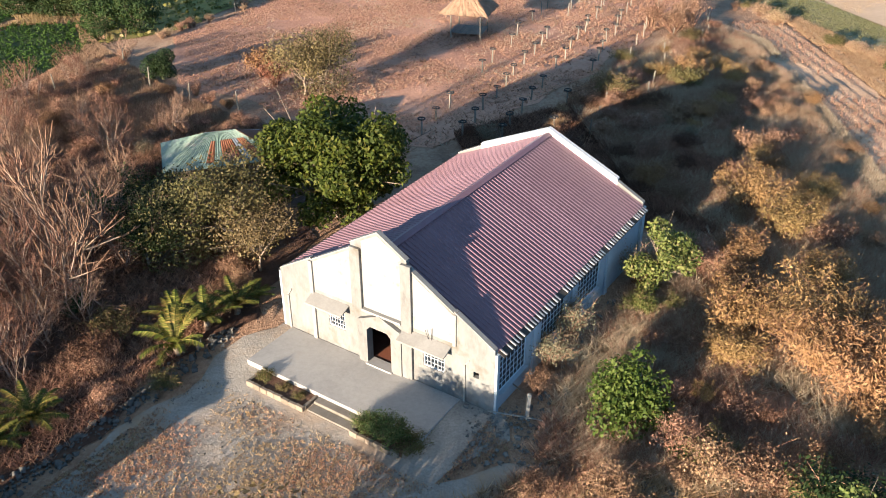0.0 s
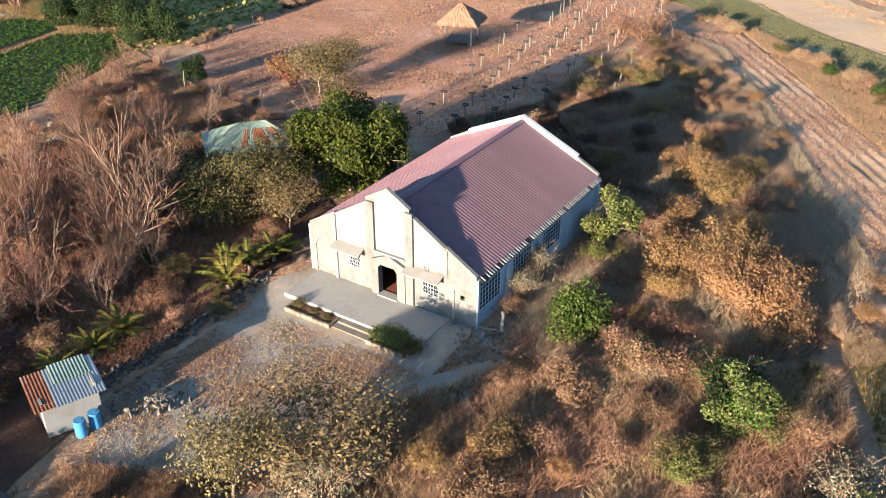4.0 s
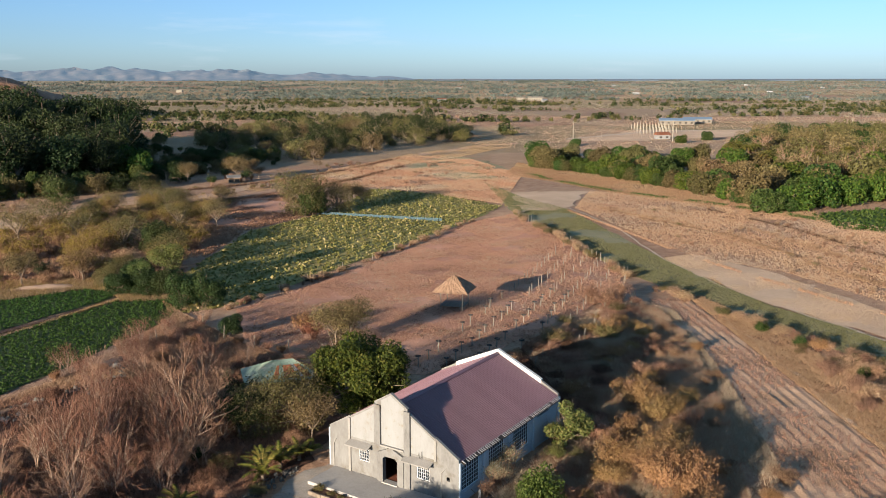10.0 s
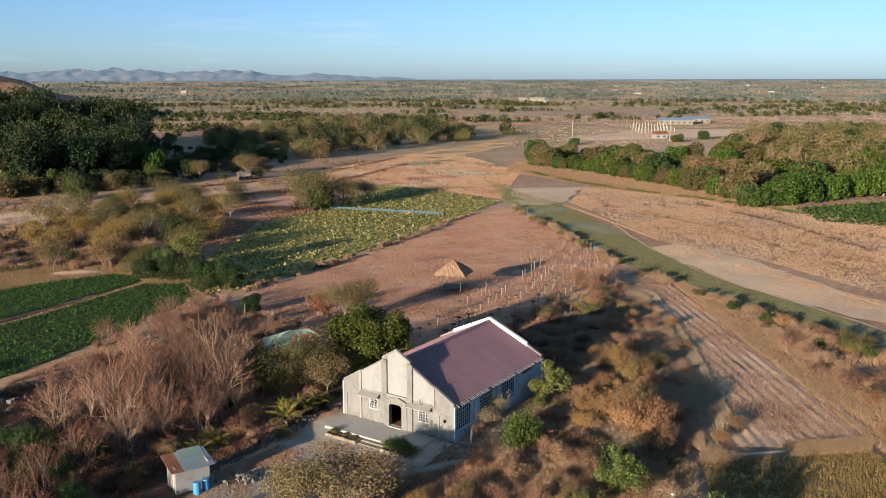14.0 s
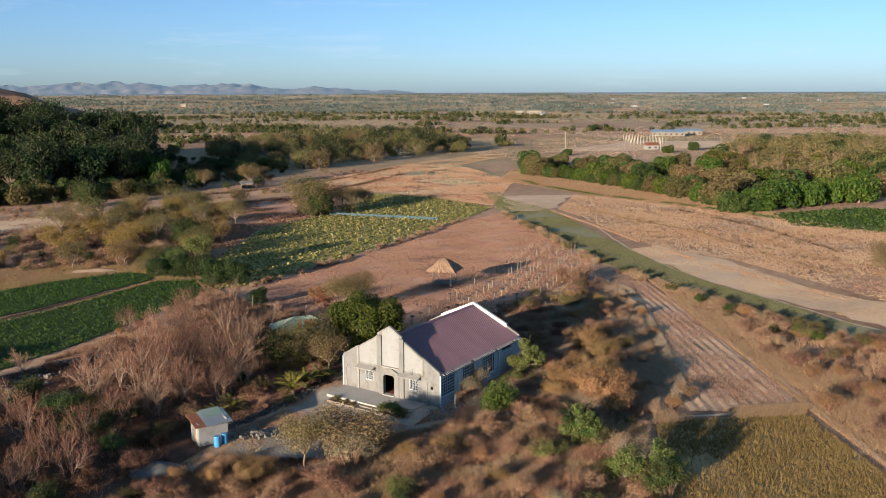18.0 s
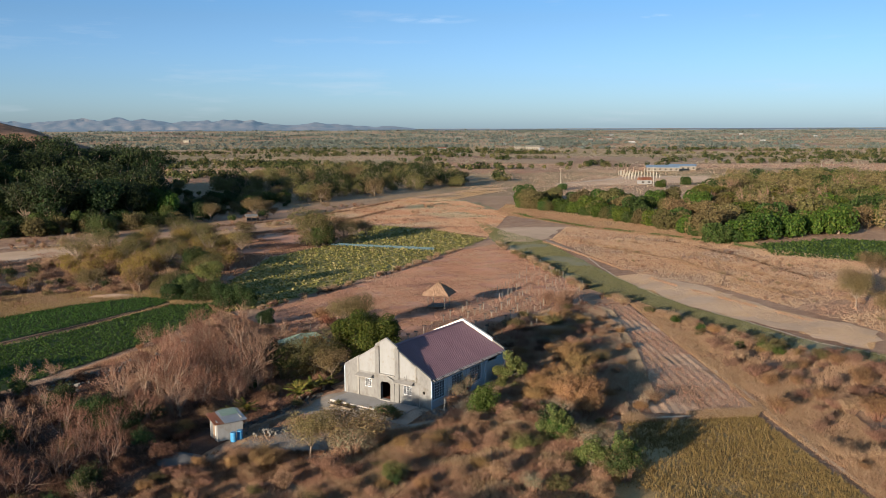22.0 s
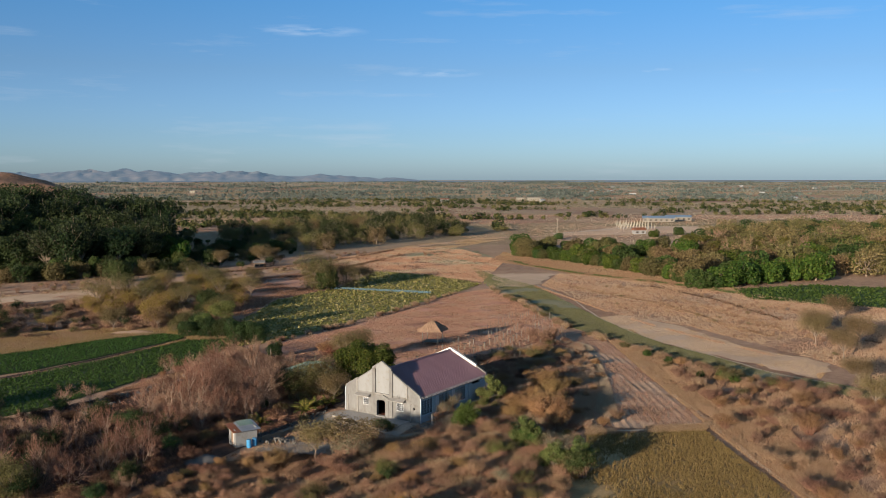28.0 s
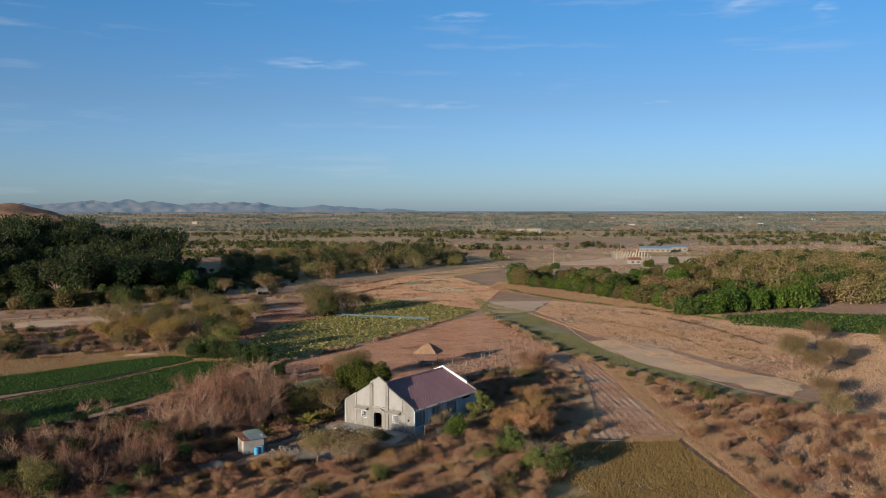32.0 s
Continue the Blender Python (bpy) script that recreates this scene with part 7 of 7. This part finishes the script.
# ---------------------------------------------------------------- grass and crops, too many to count
def blades(name, xy, height, width, material, label, seed, per=5, lean=0.5, category="grass"):
    """Tufts of pointed blades standing at the given places."""
    rng = np.random.default_rng(seed)
    xy = np.asarray(xy, float)
    n = len(xy)
    z = h_np(xy[:, 0], xy[:, 1]) + 0.04
    c = np.repeat(np.column_stack([xy, z]), per, 0)
    m = len(c)
    hh = np.repeat(np.broadcast_to(np.asarray(height, float), (n,)), per) * rng.uniform(0.5, 1.2, m)
    ww = np.repeat(np.broadcast_to(np.asarray(width, float), (n,)), per) * rng.uniform(0.6, 1.3, m)
    a = rng.uniform(0, 2 * math.pi, m)
    c[:, 0] += rng.normal(0, 1, m) * ww * 1.6
    c[:, 1] += rng.normal(0, 1, m) * ww * 1.6
    side = np.column_stack([np.cos(a), np.sin(a), np.zeros(m)]) * ww[:, None]
    b = rng.uniform(0, 2 * math.pi, m)
    tip = c + np.column_stack([np.cos(b) * lean * hh, np.sin(b) * lean * hh, hh])
    v = np.stack([c - side, c + side, tip], 1).reshape(-1, 3)
    ob = mesh_arrays(name, v, np.arange(3 * m).reshape(-1, 3), material)
    return tagged(ob, label, category, kind="stuff")


def scatter(poly, n, rng, avoid=(), clump=0.0, scale=0.12, seed=1.0):
    """Random places inside an outline, thinned to patches."""
    p = np.array(poly)
    lo, hi = p.min(0), p.max(0)
    out, tot = [], 0
    while tot < n:
        q = rng.uniform(lo, hi, (2 * n, 2))
        ok = inside_np(q[:, 0], q[:, 1], poly)
        for a in avoid:
            ok &= ~inside_np(q[:, 0], q[:, 1], a)
        ok &= patchy(q[:, 0], q[:, 1], scale, seed) > clump - 0.55 * rng.random(len(q))
        out.append(q[ok])
        tot += int(ok.sum())
    return np.concatenate(out)[:n]


sow_joined("pasture_scrub", "low dry scrub dotted over the pasture", "scrub", [(-70, 226), (-30, 226), (6, 194), (14, 262), (-8, 330), (-30, 330), (-48, 285)], 90, [orange[3], orange[2], reed[1], green[1]], [5, 3, 4, 1], 0.3, 0.75, 1.5, 3)
sow_joined("roadside_scrub", "low brown scrub along the earth road", "scrub", [(-150, 140), (-96, 170), (-60, 215), (-40, 290), (-50, 300), (-72, 240), (-100, 190), (-150, 165)], 80, [orange[3], orange[2], reed[1], green[1], fine_tree], [5, 4, 4, 3, 0.5], 0.4, 0.95, 1.5, 2)
PORCH = [(-11, 38.6), (0.2, 31.9), (-2.4, 27.4), (-13.6, 34.1)]
rg = np.random.default_rng(500)
blades("scrub_grass", scatter(RIGHT, 34000, rg, [HOUSE_BOX], 0.1, 0.35), 0.62, 0.022, L_RUSSET, "dry russet grass in the scrub beside the hall", 1, 6, 0.9)
blades("scrub_grass", scatter(RIGHT, 22000, rg, [HOUSE_BOX], 0.1, 0.3, 4.0), 0.66, 0.022, L_PALEG, "straw-pale grass beside the hall", 4, 6, 0.9)
blades("scrub_grass", scatter(FRONT, 22000, rg, [], 0.1, 0.35), 0.55, 0.022, L_RUSSET, "dry russet grass before the yard", 2, 6, 0.9)
blades("scrub_grass", scatter(FRONT, 13000, rg, [], 0.2, 0.3, 4.0), 0.55, 0.022, L_STRAW, "straw-pale grass before the yard", 3, 6, 0.9)
blades("scrub_grass", scatter(FRONT, 18000, rg, [], 0.1, 0.3, 7.0), 0.36, 0.013, L_SHADE, "withered undergrowth in shade-dark colour before the yard", 23, 5)
PLEDGE = [(14.5, 38), (20.5, 32), (23.6, 50), (26, 78), (25, 94), (21, 80), (17, 58)]
blades("scrub_grass", scatter(PLEDGE, 22000, rg, [], 0.0, 0.3, 8.0), 0.55, 0.018, L_RUSSET, "tall russet grass along the ploughed field", 54, 5, 0.7)
blades("scrub_grass", scatter(PLEDGE, 22000, rg, [], 0.1, 0.3, 2.0), 0.55, 0.018, L_PALEG, "tall bleached grass along the ploughed field", 55, 5, 0.7)
BACK = [(-1, 55), (8.6, 48.6), (12, 46), (17, 50), (20, 70), (10, 72), (-3, 63)]
# blades darkened in colour to deepen the shadow behind the hall
blades("scrub_grass", scatter(BACK, 16000, rg, [HOUSE_BOX], 0.0, 0.3, 3.0), 0.45, 0.024, L_SHADE, "withered grass in shade-dark colour behind the hall", 56, 5, 0.8)
blades("scrub_grass", scatter(BACK, 12000, rg, [HOUSE_BOX], 0.1, 0.3, 6.0), 0.45, 0.022, L_RUSSET, "russet grass behind the hall", 57, 5, 0.8)
GAP = [(8, 262), (14, 304), (24, 286), (45, 262), (64, 240), (70, 206), (82, 188), (79, 172), (60, 197), (40, 219), (24, 243)]
blades("open_grass", scatter(GAP, 14000, rg, [], 0.0, 0.1, 3.0), 0.3, 0.06, L_RUSSET, "dry grass between ditch and orchard", 58, 5, 0.8)
blades("open_grass", scatter(GAP, 6000, rg, [], 0.1, 0.1, 5.0), 0.3, 0.06, L_STRAW, "straw grass between ditch and orchard", 59, 5, 0.8)
NEARL = [(-33, 26), (-18, 28), (-13, 40), (-14, 58), (-32, 58), (-38, 44)]
blades("scrub_grass", scatter(NEARL, 22000, rg, [], 0.0, 0.3, 5.0), 0.36, 0.020, L_RUSSET, "russet grass among the leafless trees beside the hall", 42, 5, 0.9)
LOWF = [(-26, 4), (-16, 3), (-14, 12), (-9, 17), (-9.5, 20), (-14, 20), (-19, 20.5), (-22, 16)]
blades("scrub_grass", scatter(LOWF, 22000, rg, [], 0.0, 0.3, 5.0), 0.30, 0.012, L_RUSSET, "russet grass below the yard", 43, 5, 0.9)
blades("scrub_grass", scatter(LOWF, 12000, rg, [], 0.0, 0.3, 2.0), 0.34, 0.014, L_SHADE, "withered undergrowth in shade-dark colour below the yard", 44, 5, 0.9)
blades("scrub_grass", scatter(LEFT, 34000, rg, [], 0.1, 0.3), 0.28, 0.014, L_SHADE, "withered undergrowth in shade-dark colour below the leafless trees", 5, 5, 0.9)
blades("scrub_grass", scatter(LEFT, 8000, rg, [], 0.2, 0.3, 3.0), 0.28, 0.012, L_RUSSET, "dry russet grass below the leafless trees", 25, 5, 0.9)
blades("lot_grass", scatter(LOT, 7000, rg, [], 0.4, 0.16, 6.0), 0.18, 0.025, L_PALEG, "bleached grass patches on the fenced lot", 51, 5, 0.9)
blades("lot_grass", scatter(LOT, 5000, rg, [], 0.4, 0.2, 9.0), 0.18, 0.025, L_SHADE, "dark withered patches on the fenced lot", 52, 5, 0.9)
blades("yard_weeds", scatter(COURT, 4200, rg, [PORCH], 0.35, 0.22, 3.0), 0.09, 0.020, L_RUSSET, "low russet grass in patches over the yard", 53, 5, 0.9)
blades("yard_weeds", scatter(COURT, 3600, rg, [PORCH], 0.35, 0.26, 5.0), 0.09, 0.020, L_STRAW, "low straw grass in patches over the yard", 60, 5, 0.9)
blades("lot_grass", scatter(LOT, 60000, rg, [], 0.0, 0.25), 0.15, 0.022, L_LOT, "short dry orange grass over the fenced lot", 6, 5, 0.9)
blades("scrub_grass", scatter(RLOW, 34000, rg, [], 0.05), 0.42, 0.022, L_STRAW, "dry straw grass beyond the bund path", 7, 5)
blades("stubble", scatter(STUBBLE, 16000, rg, [], 0.0), 0.32, 0.03, L_STUB, "olive-brown stubble stalks", 8, 5, 0.4, "stubble")
blades("field_weeds", scatter(PLOUGH, 5000, rg, [], 0.2, 0.12), 0.26, 0.02, L_BROWN, "dry weeds among the plough ridges", 9, 5)
blades("field_weeds", scatter([(23, 97), (27.5, 90), (26.5, 60), (24.8, 36), (20.6, 31.5), (21.5, 50)], 16000, rg, [], 0.0), 0.38, 0.016, L_PALEG, "dry straw weeds on the plough edge", 10, 5)
def loose_stones(xy, lo, hi, label, seed):
    rng = np.random.default_rng(seed)
    n = len(xy)
    p = np.column_stack([xy, h_np(xy[:, 0], xy[:, 1]) + 0.05])
    r = lo + (hi - lo) * rng.random((n, 1)) ** 3
    q = p + unit(rng.normal(size=(n, 3)) * np.array([1, 1, 0.25])) * r * 1.6
    ob = segments("loose_stones", np.column_stack([p, q, r, r * 0.6]), M_STONE, None, 5)
    tagged(ob, label, "gravel", kind="stuff")


loose_stones(scatter(COURT, 2200, rg, [PORCH], 0.1, 0.5, 3.0), 0.02, 0.06, "loose gravel and small stones over the yard", 61)
edge_t = rg.random(420)
loose_stones(np.column_stack([-20.2 + 7.2 * edge_t + rg.normal(0, 0.35, 420), 24.5 + 12.5 * edge_t + rg.normal(0, 0.3, 420)]), 0.05, 0.20, "row of loose stones along the drive", 62)
loose_stones(np.column_stack([rg.uniform(-1.2, 3.0, 300), rg.uniform(28.5, 32.0, 300)]), 0.03, 0.14, "pale rubble by the house corner", 63)
BUND_R = [(31.6, 99.5), (33.2, 66), (35.6, 36), (37, 24), (39.2, 8), (46, 8), (45, 40), (40.5, 66), (38, 84), (33.5, 101)]
blades("bund_grass", scatter(BUND_R, 22000, rg, [], 0.0, 0.3), 0.34, 0.016, L_STRAW, "straw grass on the bund beside the ploughed field", 34, 5, 0.9)
blades("bund_grass", scatter(BUND_R, 9000, rg, [], 0.1, 0.3, 3.0), 0.34, 0.016, L_RUSSET, "russet grass on the bund beside the ploughed field", 35, 5, 0.9)
blades("bund_grass", scatter([(19.6, 29.4), (27.2, 31.6), (34.8, 33.6), (36.2, 36.6), (28, 34.4), (20.6, 32.8)], 7000, rg, [], 0.0), 0.34, 0.016, L_STRAW, "straw grass on the bund between plough and stubble", 36, 5, 0.9)
OPEN_R = [(40, 132), (24, 190), (32, 226), (62, 204), (76, 180), (110, 146), (130, 110), (100, 60), (70, 50), (66, 78), (52, 120)]
blades("open_grass", scatter(OPEN_R, 26000, rg, [], 0.1, 0.09), 0.20, 0.03, L_RUSSET, "russet grass on the open ground", 11, 5)
blades("open_grass", scatter(OPEN_R, 34000, rg, [], 0.1, 0.08, 6.0), 0.20, 0.03, L_STRAW, "dry straw grass on the open ground", 66, 5)
blades("open_grass", scatter(OPEN_R, 24000, rg, [], 0.1, 0.07, 3.0), 0.20, 0.03, L_PALEG, "pale bleached grass on the open ground", 41, 5)
OPEN_F = [(-70, 226), (-30, 226), (6, 194), (14, 262), (-8, 330), (-30, 330), (-48, 285)]
blades("open_grass", scatter(OPEN_F, 36000, rg, [], 0.2, 0.08), 0.24, 0.04, L_RUSSET, "short reddish grass beyond the vine field", 12, 5)
blades("open_grass", scatter(OPEN_F, 15000, rg, [], 0.15, 0.1, 3.0), 0.24, 0.045, L_PALEG, "straw grass beyond the vine field", 37, 5)
OPEN_L = [(-130, 120), (-96, 176), (-70, 196), (-50, 222), (-36, 180), (-48, 152), (-48, 108), (-58, 100), (-70, 92), (-76, 72), (-100, 70)]
blades("open_grass", scatter(OPEN_L, 32000, rg, [], 0.05, 0.08), 0.34, 0.06, L_RUSSET, "russet grass beside the green fields", 13, 5)
OPEN_B = [(-44, 92), (-38, 84), (-26, 70), (-12, 60), (-14, 58), (-36, 58), (-46, 44), (-40, 62), (-39, 82)]
blades("open_grass", scatter(OPEN_B, 12000, rg, [], 0.1), 0.34, 0.02, L_RUSSET, "russet grass between scrub and lot", 14, 5)
blades("open_grass", scatter(OPEN_B, 14000, rg, [], 0.1, 0.12, 3.0), 0.30, 0.02, L_STRAW, "straw grass between scrub and lot", 22, 5)
BUND = [(-86, 58), (-67.8, 85), (-63.5, 93), (-57.4, 98.4), (-50, 92.4), (-57.6, 67), (-63.8, 56.2), (-62.6, 50.6), (-56.4, 63.5), (-51, 75), (-48, 90), (-42, 93), (-45, 104), (-62, 107), (-92, 96)]
blades("bund_grass", scatter(BUND, 14000, rg, [BEAN_A, BEAN_B], 0.0, 0.2), 0.42, 0.03, L_STRAW, "dry grass on the bunds between the green fields", 31, 5)
blades("bund_grass", scatter(BUND, 8000, rg, [BEAN_A, BEAN_B], 0.1, 0.2, 3.0), 0.42, 0.03, L_STUB, "olive weeds on the bunds between the green fields", 32, 5)
CARTG = [(-150, 150), (-96, 186), (-77, 206), (-60, 250), (-46, 293), (-30, 339), (2, 400), (20, 398), (-8, 330), (-34, 290), (-50, 246), (-68, 200), (-92, 174), (-140, 138)]
blades("road_grass", scatter(CARTG, 12000, rg, [], 0.15, 0.12, 2.0), 0.22, 0.06, L_STRAW, "straw grass along the earth road", 33, 5, 0.9)
MIDG = [(-60, 345), (-10, 410), (20, 335), (14, 262), (40, 330), (60, 345), (240, 360), (420, 760), (-420, 760), (-190, 380)]
blades("plain_grass", scatter(MIDG, 28000, rg, [], 0.1, 0.018), 0.30, 0.09, L_RUSSET, "reddish grass across the farther fields", 15, 4)
blades("plain_grass", scatter(MIDG, 18000, rg, [], 0.0, 0.02, 4.0), 0.32, 0.13, L_PALEG, "straw grass across the farther fields", 18, 4)
FARG = [(-420, 760), (420, 760), (1350, 2300), (-1250, 2300)]
blades("plain_grass", scatter(FARG, 42000, rg, [], 0.0, 0.006, 2.0), 0.35, 0.9, L_PLAIN, "pale grass far out on the plain", 19, 4)
blades("plain_grass", scatter(FARG, 6000, rg, [], 0.3, 0.006, 5.0), 0.9, 0.8, L_PLAIN, "dull grass far out on the plain", 20, 4)
FARH = [(-1250, 2300), (1350, 2300), (2200, 3800), (-2100, 3800)]
blades("plain_grass", scatter(FARH, 16000, rg, [], 0.1, 0.004, 2.5), 0.9, 2.6, L_RIM, "haze-coloured fields toward the rim of the plain", 21, 4)
blades("strip_grass", scatter(STRIP, 26000, rg, [], 0.0, 0.1), 0.16, 0.05, L_STRIP, "thin grey-green grass beside the fence", 16, 5, 0.8)
blades("open_grass", scatter(PALE, 16000, rg, [], 0.2, 0.12), 0.12, 0.03, L_STRAW, "sparse dry grass on the pale field", 24, 5, 0.9)
blades("yard_weeds", scatter(COURT, 2600, rg, [PORCH], 0.3, 0.4), 0.10, 0.009, L_STRAW, "dry weeds in the gravel yard", 17, 5, 0.9)


def weed_line(line, label, material, seed, per_m=9, spread=0.5, height=0.42):
    """Weeds along a low bund."""
    rng = np.random.default_rng(seed)
    pts = []
    for a, b in zip(line, line[1:]):
        n = int(math.hypot(b[0] - a[0], b[1] - a[1]) * per_m)
        t = rng.random((n, 1))
        pts.append(np.array(a) + (np.array(b) - np.array(a)) * t + rng.normal(0, spread, (n, 2)))
    xy = np.concatenate(pts)
    xy = xy[patchy(xy[:, 0], xy[:, 1], 0.13, seed) > -0.35]
    blades("bund_weeds", xy, height, 0.035, material, label, seed, 5, 0.6)


for k, line in enumerate(([(21.7, 184.6), (31.6, 157.0), (39.6, 131.8), (49.8, 105.6), (58.6, 84)], [(37.3, 176.9), (52.6, 154.9), (60.3, 127.8), (66.5, 100.5)], [(56.7, 191.4), (68.9, 161.7), (76.1, 125.7), (84, 98)], [(30, 192), (45.6, 168), (55, 142), (62.4, 112)], [(46, 190), (60.5, 160), (67.5, 130), (74, 102)])):
    weed_line(line, "dry brown weeds along a field bund", (L_RUSSET, L_BROWN, L_SHADE, L_BROWN, L_RUSSET)[k], 70 + k, 10, 0.3 + 0.1 * k)
for k, line in enumerate(([(-83.8, 215.9), (-63.5, 236.9), (-47.9, 270.4), (-34.7, 312.8)], [(-72, 192), (-58, 204), (-46, 226), (-37, 255), (-26, 296)])):
    weed_line(line, "dark weeds along the bank of the earth road", L_SHADE, 80 + k, 12, 0.8, 0.7)

weed_line(VERGE, "green weeds along the orchard ditch", L_CROP, 88, 26, 0.9, 0.5)


def crop_rows(name, poly, d, gap, step, size, n, material, label, seed, up=0.16, keep=0.95):
    """Low leafy plants in rows."""
    rng = np.random.default_rng(seed)
    dx = unit(np.array(d, float))
    nx_ = np.array([-dx[1], dx[0]])
    p = np.array(poly)
    u, w = p @ dx, p @ nx_
    C = []
    for a in np.arange(w.min(), w.max(), gap):
        for b in np.arange(u.min(), u.max(), step):
            q = dx * (b + rng.normal(0, step * 0.2)) + nx_ * (a + rng.normal(0, gap * 0.12))
            if rng.random() < keep and inside(q[0], q[1], poly):
                C.append((q[0], q[1], h(q[0], q[1]) + up))
    C = np.array(C)
    c = np.repeat(C, n, 0) + rng.normal(size=(len(C) * n, 3)) * np.array([size * 0.9, size * 0.9, up * 0.4])
    nrm = unit(np.array([0, 0, 0.6]) + rng.normal(size=c.shape) * 0.8)
    v, f = leaf_quads(rng, c, nrm, size * rng.uniform(0.5, 1.1, len(c)), 0.7)
    tagged(mesh_arrays(name, v, f, material), label, "crop", kind="stuff")


crop_rows("bean_plants", BEAN_A, (0.47, 0.88), 0.75, 0.55, 0.115, 20, L_CROP, "low dark green crop plants in rows", 1, 0.20)
crop_rows("bean_plants", BEAN_B, (0.47, 0.88), 0.75, 0.55, 0.115, 20, L_CROP, "low dark green crop plants behind the bund", 2, 0.20)
crop_rows("melon_vines", MELON, (0.37, 0.93), 1.6, 0.75, 0.32, 5, L_VINE, "sprawling yellow-green vine plants in rows", 3, 0.20, 0.85)
crop_rows("vegetable_rows", [(78.8, 183), (105.9, 196), (134, 186), (140, 150), (112, 147), (98.8, 152.7), (78.3, 163.6)], (0.9, -0.4), 2.0, 1.2, 0.45, 5, L_FRESH, "green vegetable rows by the orchard", 4, 0.3)
crop_rows("vegetable_rows", [(5, 6), (14.5, 16.5), (16, 14), (10, 6)], (0.7, 0.7), 0.6, 0.4, 0.2, 6, L_CROP, "small green patch among the scrub", 5, 0.2)

# clear away the patterns that the plants were copied from
for proto in PROTOS.values():
    for ob in (*proto.children_recursive, proto):
        bpy.data.objects.remove(ob)
